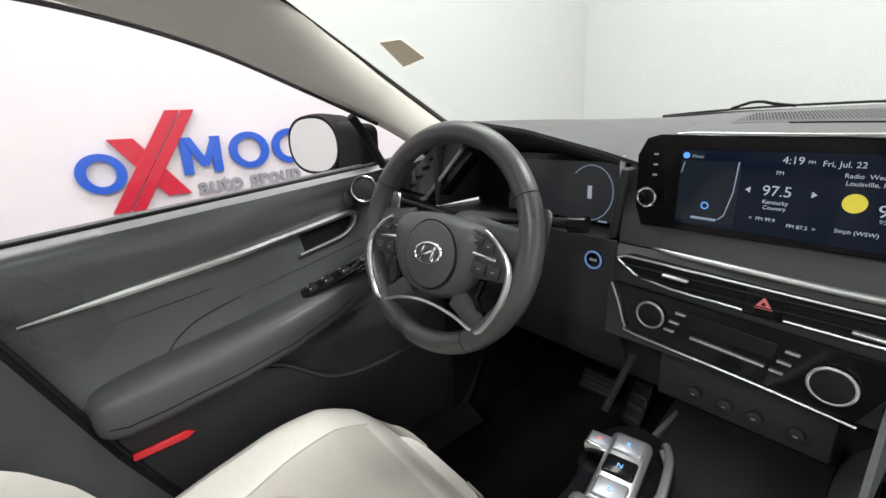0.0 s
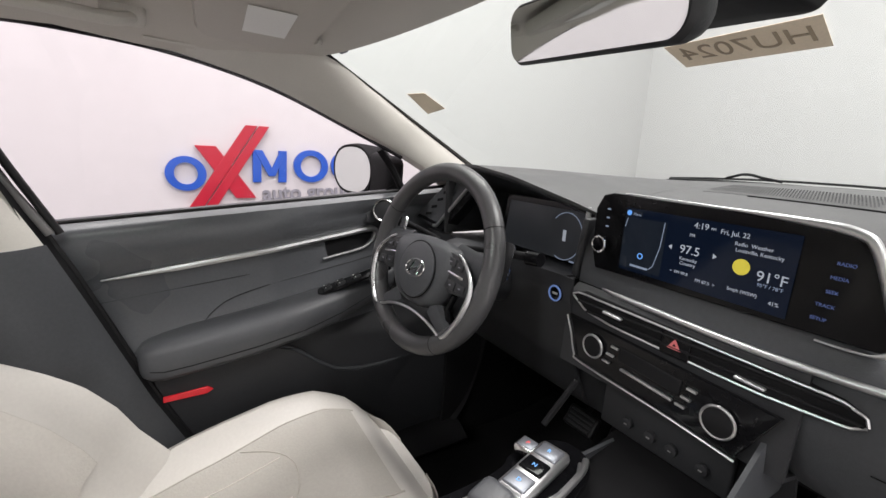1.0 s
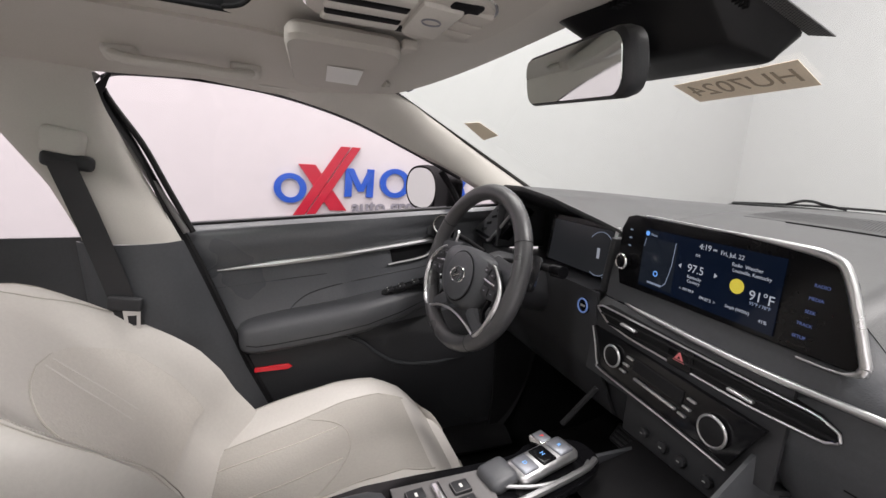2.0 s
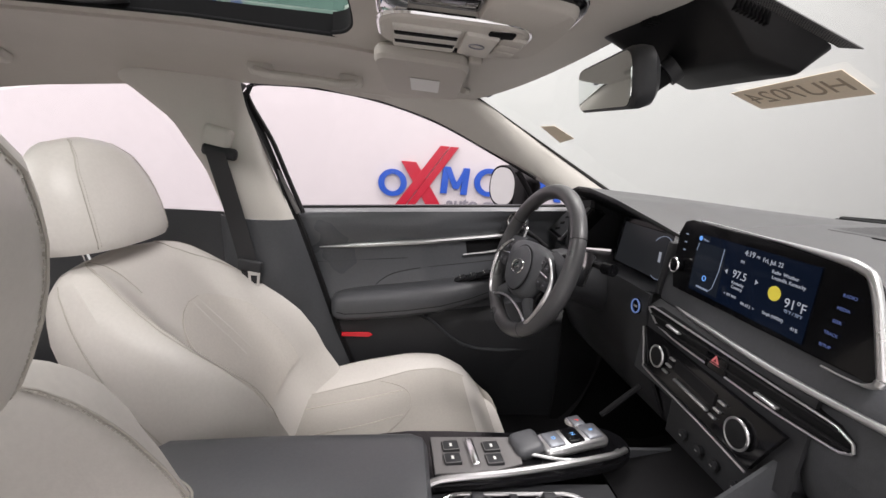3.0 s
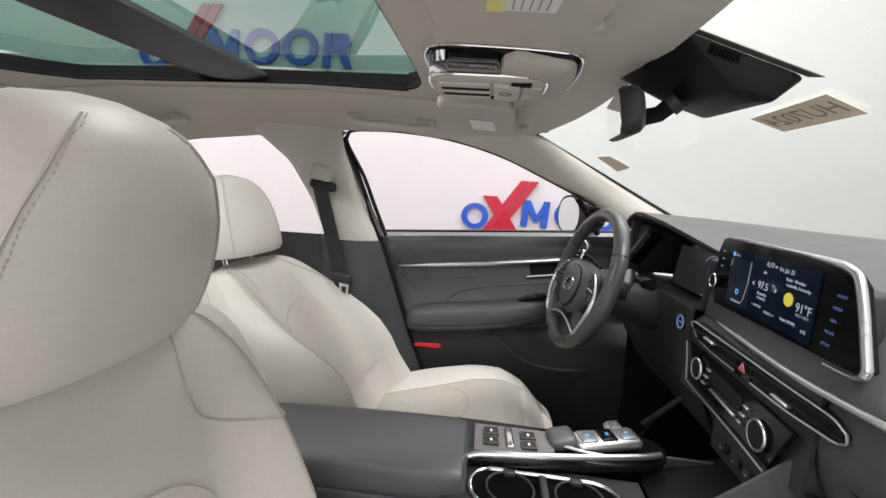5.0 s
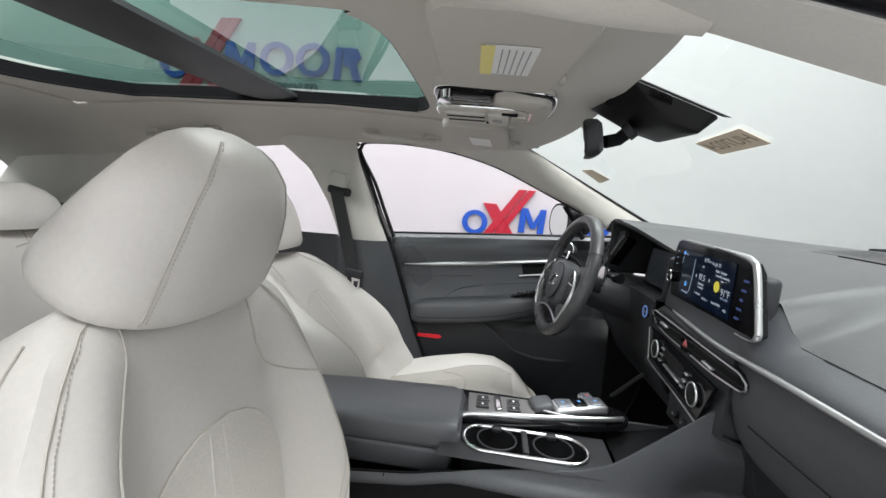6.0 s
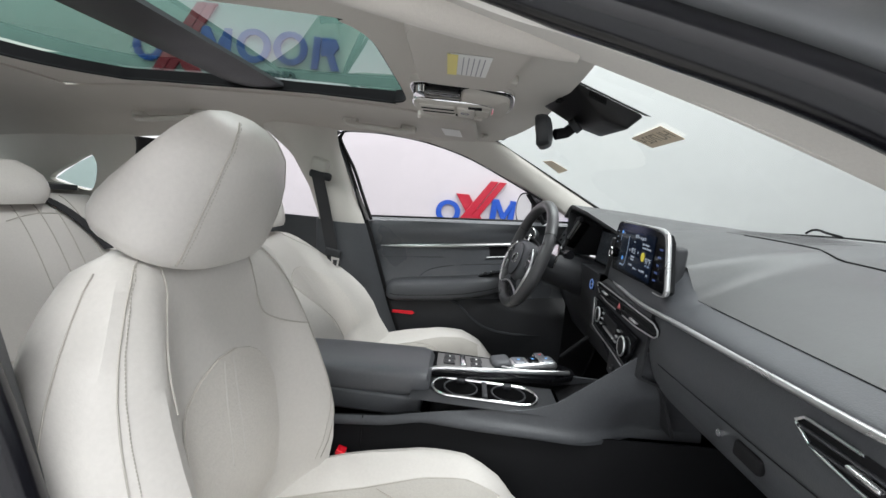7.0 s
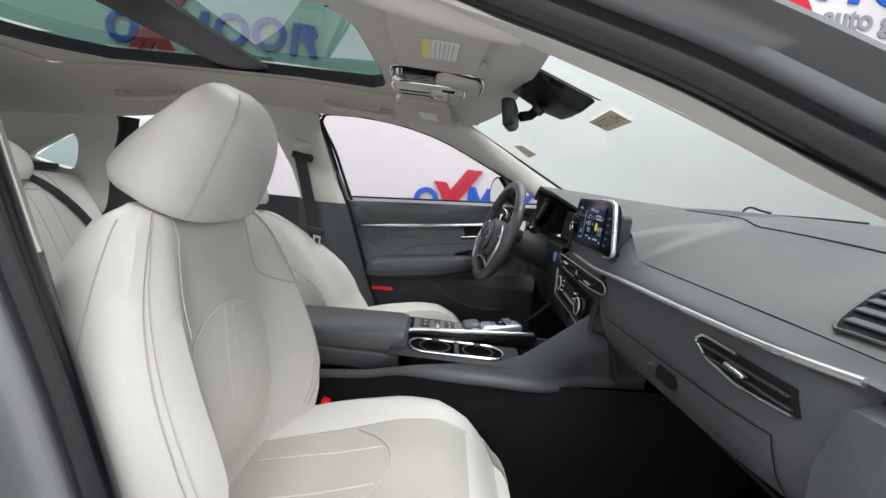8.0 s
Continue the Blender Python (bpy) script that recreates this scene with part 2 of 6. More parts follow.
def interp(table, v):
    """Smooth lookup in a table of (key, value)."""
    return float(np.interp(v, [a for a, _ in table], [b for _, b in table]))


def mix(a, b, t):
    return Vector(a) * (1 - t) + Vector(b) * t


# ---- studio ----
X0, X1, Y0, Y1 = -2.5, 3.4, -5.5, 4.5
structure("floor", rbox(X1 - X0 + 0.4, Y1 - Y0 + 0.4, 0.1, 0, m=at((X0 + X1) / 2, (Y0 + Y1) / 2, -0.05)), M_FLOOR, "pale grey painted studio floor", smooth=False)
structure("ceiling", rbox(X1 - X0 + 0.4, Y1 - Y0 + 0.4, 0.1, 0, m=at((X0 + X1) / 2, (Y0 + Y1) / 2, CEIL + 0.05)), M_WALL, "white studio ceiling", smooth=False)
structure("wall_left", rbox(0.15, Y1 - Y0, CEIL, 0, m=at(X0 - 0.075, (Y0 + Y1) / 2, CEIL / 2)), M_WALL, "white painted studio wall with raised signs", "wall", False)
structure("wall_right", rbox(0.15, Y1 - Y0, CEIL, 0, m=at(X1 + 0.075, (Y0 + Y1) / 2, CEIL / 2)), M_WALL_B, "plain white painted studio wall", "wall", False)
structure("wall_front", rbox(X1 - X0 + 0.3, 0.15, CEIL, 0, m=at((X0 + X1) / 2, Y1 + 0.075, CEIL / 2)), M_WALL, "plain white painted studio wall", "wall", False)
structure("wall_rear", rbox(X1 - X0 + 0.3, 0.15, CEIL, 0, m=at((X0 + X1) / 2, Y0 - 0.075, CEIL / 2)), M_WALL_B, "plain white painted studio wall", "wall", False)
# Panels made up to go with the added lamps.
for lx, ly, _ in LAMP_ROWS:
    lamp = thing("ceiling_light", "unseen ceiling light panel in a slim frame, added to light the cabin", "light", "ceiling lights", at=(lx, ly, CEIL))
    fr = rounded(0.62, 2.52, 0.01, 2)
    part("frame", prism(fr, 0.05, at(0, 0, -0.05)), M_PAPER, lamp)


def wall_sign(y, z, s, whole=True):
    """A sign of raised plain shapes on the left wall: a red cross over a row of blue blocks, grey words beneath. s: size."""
    sg = thing("wall_sign", "raised blue, red and grey sign on the white wall", "sign", "wall signs", at=(X0, y, z))
    base = Matrix(((0, 0, 1, 0), (1, 0, 0, 0), (0, 1, 0, 0), (0, 0, 0, 1)))

    def poly(pts, name, mat, d=0.02, lift=0.002):
        up = 0.038 if mat is M_BLUE else 0.0
        part(name, prism([(a * s, (b + up) * s) for a, b in pts], d, base @ Matrix.Translation((0, 0, lift)), 0.002), mat, sg, smooth=False)

    def oval(cx, cy, rx, ry, w):
        outer = [(cx + rx * math.cos(a), cy + ry * math.sin(a)) for a in np.linspace(0, 2 * math.pi, 33)[:-1]]
        inner = [(cx + (rx - w) * math.cos(a), cy + (ry - w * 0.8) * math.sin(a)) for a in np.linspace(0, 2 * math.pi, 33)[:-1]]
        rings = [[base @ Vector((x * s, yy * s, h)) for x, yy in o] for o, h in ((outer, 0.002), (outer, 0.022), (inner, 0.022), (inner, 0.002))]
        part("blue_oval", loft(rings, loop=True), M_BLUE, sg)

    oval(-0.215, -0.01, 0.1, 0.095, 0.043)
    oval(0.47, 0.045, 0.108, 0.1, 0.043)
    oval(0.705, 0.05, 0.108, 0.1, 0.043)
    for k in (0.15, 0.295):
        poly([(k - 0.026, -0.095), (k + 0.022, -0.095), (k + 0.03, 0.095), (k - 0.018, 0.095)], "blue_bar", M_BLUE)
    poly([(0.14, 0.0945), (0.185, 0.0945), (0.236, -0.01), (0.285, 0.0945), (0.318, 0.0945), (0.252, -0.058), (0.214, -0.058)], "blue_bar", M_BLUE, 0.02, 0.005)
    if whole:
        poly([(0.84, -0.095), (0.885, -0.095), (0.895, 0.095), (0.85, 0.095)], "blue_bar", M_BLUE)
        poly([(0.9, 0.095), (0.985, 0.092), (1.01, 0.045), (0.98, 0.0), (1.02, -0.095), (0.97, -0.095), (0.935, -0.012), (0.9, -0.012)], "blue_bar", M_BLUE)
    poly([(-0.165, 0.145), (-0.06, 0.145), (0.14, -0.15), (0.03, -0.15)], "red_bar", M_SIGNRED, 0.02, 0.002)
    poly([(-0.216, -0.205), (-0.145, -0.205), (0.165, 0.27), (0.1, 0.27)], "red_bar", M_SIGNRED, 0.02, 0.006)
    poly([(-0.138, -0.205), (-0.08, -0.205), (0.23, 0.27), (0.172, 0.27)], "red_bar", M_SIGNRED, 0.02, 0.006)
    split_letters(words("auto group", 0.128 * s, base @ Matrix.Translation((0.175 * s, -0.128 * s, 0.008)) @ Matrix.Rotation(radians(2.0), 4, "Z"), M_SIGNGREY, sg, 0.006, bold=0.0028 * s))
    return sg


wall_sign(0.68, 0.995, 1.0)
wall_sign(-1.83, 2.06, 1.28)
wall_sign(3.09, 2.98, 1.68, False)


# ---- car shell ----
WIN_TOP = [(-1.15, 1.0), (-0.85, 1.13), (-0.6, 1.21), (-0.37, 1.265), (-0.157, 1.295), (0.107, 1.325), (0.283, 1.331), (0.437, 1.318), (0.52, 1.301), (0.61, 1.275), (0.71, 1.236), (0.79, 1.20), (0.88, 1.16), (1.02, 1.09), (1.15, 1.02)]
LINER_EDGE = [(-1.3, 1.12), (-0.85, 1.2), (-0.6, 1.235), (-0.37, 1.275), (-0.157, 1.3), (0.107, 1.33), (0.283, 1.337), (0.4, 1.325), (0.5, 1.318), (0.6, 1.325), (0.68, 1.335)]
LINER_MID = [(-1.4, 1.23), (-0.9, 1.335), (-0.4, 1.378), (0.1, 1.388), (0.4, 1.38), (0.55, 1.369), (0.7, 1.358), (0.8, 1.374)]
SILL = lambda y: 1.01 + 0.0805 * (y - 0.222)


def liner_z(x, y):
    a = min(1.0, abs(x) / 0.635)
    return interp(LINER_MID, y) * (1 - a ** 5) + interp(LINER_EDGE, y) * a ** 5


def header_y(x):
    return 0.68 + 0.12 * (1 - min(1, abs(x) / 0.59) ** 4)


car = thing("car_body", "silver sedan body with pale grey headliner and pillar trim", "car", kind="structure")
RX, RF, RB = 0.345, 0.46, -0.69


def liner(x0, x1, y0, y1, nx, ny):
    """A stretch of headliner; y1 may be 'header'."""
    def fn(u, v):
        x = x0 + (x1 - x0) * u
        top = header_y(x) if y1 == "header" else y1
        y = y0 + (top - y0) * v
        return (x, y, liner_z(x, y))
    return sheet(fn, nx, ny, -0.006)


bm = merge(liner(-0.635, -RX, -1.3, RF, 14, 30), liner(RX, 0.635, -1.3, RF, 14, 30), liner(-0.618, 0.618, RF, "header", 40, 10), liner(-RX, RX, -1.3, RB, 16, 12))
part("headliner", bm, M_LINER, car, "pale grey woven headliner")
# rounded opening for the glass roof: liner corners, black lining, crossbar and glass
ROOF_HOLE = [(-0.305, 0.33), (-0.29, 0.375), (-0.25, 0.408), (-0.15, 0.425), (0.15, 0.43), (0.25, 0.425), (0.305, 0.395), (0.325, 0.33), (0.325, -0.36), (0.28, -0.5), (0.16, -0.6), (0.0, -0.635), (-0.16, -0.6), (-0.28, -0.5), (-0.32, -0.36)]
edge = [Vector((p.x, p.y, liner_z(p.x, p.y))) for p in spline([(x, y, 0) for x, y in ROOF_HOLE], 6, True)]


def to_rim(p):
    """The point on the straight rim of the liner panels beyond p."""
    cy = -0.1
    f = min(RX / max(1e-5, abs(p.x)), (RF - cy) / (p.y - cy) if p.y > cy else (RB - cy) / (p.y - cy - 1e-6))
    x, y = p.x * f, cy + (p.y - cy) * f
    return Vector((x, y, liner_z(x, y)))


def roof_z(y):
    return 1.418 - 0.05 * max(0.0, -0.1 - y) ** 1.5


part("headliner_rim", loft([[to_rim(p) + Vector((0, 0, 0.006)) for p in edge], [to_rim(p) for p in edge], edge, [p + Vector((0, 0, 0.008)) for p in edge]], caps=False), M_LINER, car, "pale grey woven rim of the roof opening")
part("roof_opening_edge", tube([p + Vector((0, 0, 0.004)) for p in edge], 0.0035, 8, True), M_MATTE, car, "black edge of the roof opening")
part("roof_opening_lining", loft([[p + Vector((0, 0, 0.003)) for p in edge], [Vector((p.x * 0.985, p.y, roof_z(p.y) - 0.002)) for p in edge]], caps=False), M_MATTE, car, "black plastic lining of the roof opening")
part("roof_crossbar", sheet(lambda u, v: (-0.34 + 0.68 * u, -0.15 + 0.18 * v, 1.398 - 0.010 * math.sin(math.pi * v)), 16, 8, 0.01), M_DARK2, car, "charcoal crossbar under the glass roof")
roof_glass = part("glass_roof", sheet(lambda u, v: (-0.42 + 0.84 * u, -0.9 + 1.42 * v, roof_z(-0.9 + 1.42 * v) + 0.002 * math.sin(math.pi * u)), 20, 24, 0), G_ROOF, car, "green tinted glass roof")
roof_glass.visible_shadow = False


bm = bmesh.new()
for x0, x1, y0, y1 in ((-0.66, -0.42, -1.3, 0.8), (0.42, 0.66, -1.3, 0.8), (-0.42, 0.42, 0.5, 0.82), (-0.42, 0.42, -1.3, -0.9)):
    bm = merge(bm, sheet(lambda u, v: (x0 + (x1 - x0) * u, (yy := min(y0 + (y1 - y0) * v, header_y(x0 + (x1 - x0) * u) + 0.015)), liner_z(x0 + (x1 - x0) * u, yy) + 0.04), 8, 16, 0.004))
part("roof_panel", bm, M_PAINT, car, "silver painted roof panel")


def wind(u, v):
    s = 2 * u - 1
    a = 1 - s ** 4
    top, low = Vector((0.59 * s, 0.68 + 0.12 * a, 1.345 + 0.044 * a)), Vector((0.79 * s, 1.27 + 0.35 * a, 1.07 + 0.055 * a))
    return mix(top, low, v) + Vector((0, 0, -0.012 * a * math.sin(math.pi * v)))


ws = part("windshield", sheet(wind, 28, 16, 0), G_WIND, car, "clear windshield with a faint green tint")
ws.visible_shadow = False
off = Vector((0, -0.0025, -0.003))
for s in (-1, 1):
    part("windshield_border", sheet(lambda u, v: wind(0.5 + s * (0.5 - 0.012 * u), v) + off, 2, 20, 0), M_FRIT, car)
part("windshield_border", sheet(lambda u, v: wind(u, 0.012 * v) + off, 28, 2, 0), M_FRIT, car)

A_LOW = [(0.63, 0.40, 1.326), (0.642, 0.437, 1.319), (0.65, 0.60, 1.279), (0.66, 0.768, 1.210), (0.675, 0.88, 1.160), (0.70, 1.0, 1.10), (0.73, 1.12, 1.02)]
A_LOW_R = [(0.638, 0.40, 1.325), (0.65, 0.5, 1.308), (0.66, 0.622, 1.271), (0.66, 0.677, 1.26), (0.662, 0.732, 1.247), (0.67, 0.786, 1.232), (0.685, 0.834, 1.214), (0.70, 0.881, 1.191), (0.72, 0.921, 1.166), (0.74, 0.989, 1.136), (0.80, 1.15, 1.05)]
A_TOP = [(0.608, 0.40, 1.329), (0.602, 0.52, 1.328), (0.585, 0.68, 1.341), (0.612, 0.8, 1.287), (0.655, 0.92, 1.231), (0.70, 1.06, 1.165), (0.75, 1.22, 1.09)]
A_TOP_R = [(0.608, 0.40, 1.332), (0.60, 0.52, 1.318), (0.59, 0.62, 1.30), (0.592, 0.68, 1.275), (0.60, 0.714, 1.262), (0.613, 0.76, 1.244), (0.63, 0.804, 1.225), (0.65, 0.856, 1.201), (0.67, 0.905, 1.177), (0.70, 0.99, 1.135), (0.75, 1.17, 1.07)]
for s in (-1, 1):
    lo, hi = spline(A_LOW if s < 0 else A_LOW_R, 8), spline(A_TOP if s < 0 else A_TOP_R, 8)

    def pillar(u, v):
        i = min(int(u * (len(lo) - 1) + 1e-6), len(lo) - 1)
        p = mix(lo[i], hi[i], v) - Vector((0.014 * math.sin(math.pi * v) ** 0.7, 0, 0))
        return (s * p.x, p.y, p.z)

    rings = []
    for i in range(len(lo)):
        row = [Vector(pillar(i / (len(lo) - 1), j / 10)) for j in range(11)]
        rings.append(row + [p + Vector((s * 0.004, 0, 0.005)) for p in row[::-1]])
    part("pillar_trim", loft(rings), M_TRIM_L, car, "pale grey windshield pillar trim")
    if s > 0:
        inner = [p for p in hi if p.y > 0.67]
        glass_edge = [wind(0.993, max(0.0, (p.y - 0.68) / 0.59)) for p in inner]
        part("pillar_return", sheet(lambda u, v: mix(inner[min(len(inner) - 1, round(u * (len(inner) - 1)))], glass_edge[min(len(inner) - 1, round(u * (len(inner) - 1)))], v), len(inner) - 1, 4, 0.003), M_TRIM_L, car, "pale grey inner face of the pillar trim")
        part("pillar_cap", tube(spline([(0.60, 0.40, 1.335), (0.60, 0.55, 1.306), (0.605, 0.64, 1.290), (0.610, 0.70, 1.284)], 6), 0.025, 14), M_LINER, car, "pale woven headliner end over the pillar")

# door openings: seals, painted frames
OPEN = [(0.107, 1.317), (0.283, 1.335), (0.437, 1.322), (0.60, 1.281), (0.764, 1.213), (0.88, 1.162), (1.02, 1.085), (1.13, 0.98), (1.17, 0.8), (1.15, 0.55), (1.05, 0.37), (0.85, 0.33), (0.6, 0.34), (0.50, 0.40), (0.43, 0.52), (0.366, 0.66), (0.292, 0.86), (0.237, 1.005), (0.165, 1.17)]
OPEN_P = [(0.12, 1.325), (0.283, 1.345), (0.45, 1.327), (0.622, 1.279), (0.732, 1.250), (0.834, 1.215), (0.93, 1.166), (1.03, 1.108), (1.13, 1.04), (1.22, 0.93), (1.25, 0.8), (1.22, 0.55), (1.08, 0.37), (0.85, 0.33), (0.55, 0.34), (0.38, 0.42), (0.325, 0.66), (0.265, 0.86), (0.212, 1.005), (0.16, 1.17)]


def opening(points, x, out=0.0, flare_at=0.98):
    """The loop of a door opening at x, moved outwards by out."""
    ps = spline([(0, y, z) for y, z in points], 6, True)
    c, res = Vector((0, 0.65, 0.85)), []
    for i, p in enumerate(ps):
        d = (ps[(i + 1) % len(ps)] - ps[i - 1]).normalized()
        n = Vector((0, -d.z, d.y))
        n = n if n.dot(p - c) > 0 else -n
        flare = min(flare_at * max(0.0, p.y - 0.62) ** 2, 0.14) * min(1, max(0, (p.z - 0.75) / 0.3))
        res.append(Vector((x + math.copysign(flare, x), p.y, p.z)) + n * out)
    return res


def rear_run(pts):
    """The stretch of a loop of the driver's opening that runs down the pillar and along the sill."""
    k = next(i for i, p in enumerate(pts) if p.y > 0.9 and p.z < 0.95)
    return [p for p in pts[k:] + pts[:k] if p.z < 0.95 or p.y < 0.16]


part("door_seal", tube(rear_run(opening(OPEN, -0.668, 0.004, 0.3)), 0.005, 8), M_RUBBER, car, "black rubber door seal")
part("door_seal", tube(opening(OPEN_P, 0.664, 0.014, 0.7), 0.019, 14, True), M_SEAL, car, "glossy black rubber door seal")


part("seal_lip", loft([[p if p.z < 0.98 else Vector((p.x, p.y + 0.7 * o, p.z)) for p in rear_run(opening(OPEN, x, o, 0.3))] for x, o in ((-0.670, 0.0), (-0.66, 0.008), (-0.645, 0.022), (-0.655, 0.03))], closed_ring=False), M_MATTE, car, "black lip behind the door seal")
part("door_frame", loft([opening(OPEN_P, x - 0.01, o, 0.7) for x, o in ((0.655, 0.02), (0.685, 0.028), (0.70, 0.032), (0.706, 0.038), (0.728, 0.041), (0.74, 0.042), (0.748, 0.043), (0.749, 0.046), (0.738, 0.049), (0.64, 0.05))], caps=False), M_PAINT, car, "silver painted door frame")

# middle pillars
for s in (-1, 1):
    def upper(u, v):
        z = 1.327 - 0.344 * u
        back = interp([(0.98, 0.047), (1.006, 0.041), (1.103, 0.004), (1.223, -0.068), (1.294, -0.157), (1.32, -0.2)], z)
        front = interp([(0.98, 0.228), (1.005, 0.217), (1.17, 0.143), (1.26, 0.107), (1.317, 0.096)] if s < 0 else [(0.98, 0.225), (1.005, 0.215), (1.17, 0.16), (1.317, 0.107)], z)
        return (s * (0.652 - 0.045 * math.sin(math.pi * v) ** 0.6 + 0.03 * (u - 0.5) * (1 - v) - 0.02 * (1 - u) ** 3), back + (front - back) * v, z)
    part("pillar_trim", sheet(upper, 18, 12, 0.005), M_TRIM_L, car, "pale grey door pillar trim")

    def lower(u, v):
        z = 0.983 - 0.64 * u
        front = interp([(0.34, 0.5), (0.42, 0.455), (0.52, 0.413), (0.66, 0.350), (0.86, 0.276), (0.99, 0.226)] if s < 0 else [(0.34, 0.42), (0.42, 0.375), (0.66, 0.32), (0.86, 0.26), (0.99, 0.22)], z)
        back = interp([(0.34, 0.1), (0.7, 0.06), (0.98, 0.04)], z)
        step = 0.018 / (1 + math.exp(-(z - 0.755) / 0.006)) * max(0.0, 1 - ((z - 0.755) / 0.23) ** 2 if z > 0.755 else 1.0)
        return (s * (0.655 - 0.05 * math.sin(math.pi * v) ** 0.6 - step * math.sin(math.pi * min(1, v * 1.15)) ** 0.5), back + (front - back) * v, z)
    part("pillar_lower_trim", sheet(lower, 40, 14, 0.005), M_DARK, car, "charcoal plastic lower pillar trim")
    # rear door card, rear quarter and its window
    part("rear_door_card", sheet(lambda u, v: (s * (0.70 - 0.012 * math.sin(math.pi * v)), -0.85 + 0.93 * u, 0.36 + (0.985 - 0.36 - 0.02 * (1 - u)) * v), 10, 10, 0.01), M_DARK, car, "charcoal rear door card")
    part("rear_door_strip", tube([(s * 0.692, -0.6, 0.86), (s * 0.69, -0.3, 0.875), (s * 0.69, 0.02, 0.89)], 0.005, 8), M_CHROME, car, "satin chrome strip")
    rg = part("rear_door_glass", sheet(lambda u, v: (s * (0.655 + 0.05 * (1 - v)), -0.66 + 0.72 * u, 0.97 + (interp(WIN_TOP, -0.66 + 0.72 * u) + 0.01 - 0.97) * v), 10, 6, 0), G_SIDE, car)
    rg.visible_shadow = False

    def rear_post(u, v):
        z = 0.96 + 0.26 * u
        return (s * (0.66 - 0.02 * math.sin(math.pi * v)), -0.76 + 0.055 * u + 0.1 * v - 0.02 * u, z)
    part("rear_window_post", sheet(rear_post, 10, 6, 0.005), M_RUBBER, car, "black rear window post")
    HOLE = [(-1.04, 1.022), (-0.95, 1.09), (-0.878, 1.131), (-0.85, 1.11), (-0.844, 1.06), (-0.867, 0.991), (-0.95, 1.0)]
    OUT = [(-1.35, 0.86), (-1.22, 1.16), (-0.9, 1.235), (-0.695, 1.222), (-0.715, 1.02), (-0.75, 0.82), (-0.95, 0.80)]
    hs, os_ = spline([(0, a, b) for a, b in HOLE], 6, True), spline([(0, a, b) for a, b in OUT], 6, True)
    bm = loft([[Vector((s * (0.625 - 0.10 * max(0, -0.9 - p.y)), p.y, p.z)) for p in os_], [Vector((s * (0.612 - 0.06 * max(0, -0.9 - p.y)), *(mix(p, q, 0.55))[1:])) for p, q in zip(os_, hs)],
               [Vector((s * 0.625, p.y, p.z)) for p in hs], [Vector((s * 0.65, p.y, p.z)) for p in hs]], caps=False)
    part("rear_quarter_trim", bm, M_TRIM_L, car, "pale grey rear quarter trim")
    q = part("rear_quarter_glass", prism([(a, b) for a, b in HOLE], 0.003, Matrix(((0, 0, s, s * 0.652), (1, 0, 0, 0), (0, 1, 0, 0), (0, 0, 0, 1)))), G_REAR, car, smooth=False)
    q.visible_shadow = False
    # Matte black on sill and kick panel carries the footwell's shade.
    part("sill_trim", sheet(lambda u, v: (s * (0.60 + 0.12 * v), 0.1 + 1.0 * u, 0.335 + 0.025 * math.sin(math.pi * v)), 10, 8, 0.02), M_MATTE, car, "sill plate, footwell shade put into its black")
    part("kick_panel", sheet(lambda u, v: (s * (0.68 - 0.02 * math.sin(math.pi * v)), 1.05 + 0.75 * u, 0.28 + 0.48 * v), 6, 8, 0.01), M_MATTE, car)
    part("body_side", rbox(0.06, 1.2, 0.6, 0.02, m=at(s * 0.80, -0.5, 0.62)), M_PAINT, car)

part("parcel_shelf", sheet(lambda u, v: (-0.6 + 1.2 * u, -1.8 + 0.9 * v, 0.985 + 0.012 * math.sin(math.pi * u)), 8, 8, 0.02), M_DARK, car, "dark rear shelf")
rw = part("rear_windshield", sheet(lambda u, v: (-0.56 + 1.12 * u, -1.3 - 0.55 * v, 1.22 - 0.22 * v), 8, 6, 0), G_REAR, car)
rw.visible_shadow = False
part("cabin_floor", sheet(lambda u, v: (-0.68 + 1.36 * u, -1.0 + 2.75 * v, 0.285 + 0.12 * math.exp(-((-0.68 + 1.36 * u) / 0.12) ** 2) + 0.35 * max(0, v - 0.87) * 8 * (v - 0.87) * 5), 24, 24, 0.02), M_CARPET, car, "black carpet floor")
part("firewall", sheet(lambda u, v: (-0.72 + 1.44 * u, 1.75 - 0.15 * v, 0.28 + 0.8 * v), 4, 4, 0.02), M_MATTE, car)
part("hood", sheet(lambda u, v: (-0.78 + 1.56 * u, 1.55 + 0.2 * math.sin(math.pi * u) + 1.1 * v, 1.045 + 0.03 * math.sin(math.pi * u) - 0.16 * v * v), 16, 10, 0.01), M_PAINT, car, "silver hood")
part("cowl", sheet(lambda u, v: (-0.70 + 1.4 * u, 1.38 + 0.26 * math.sin(math.pi * u) + 0.16 * v, 1.06 + 0.05 * math.sin(math.pi * u) - 0.02 * v), 16, 4, 0.01), M_MATTE, car, "black plastic cowl")

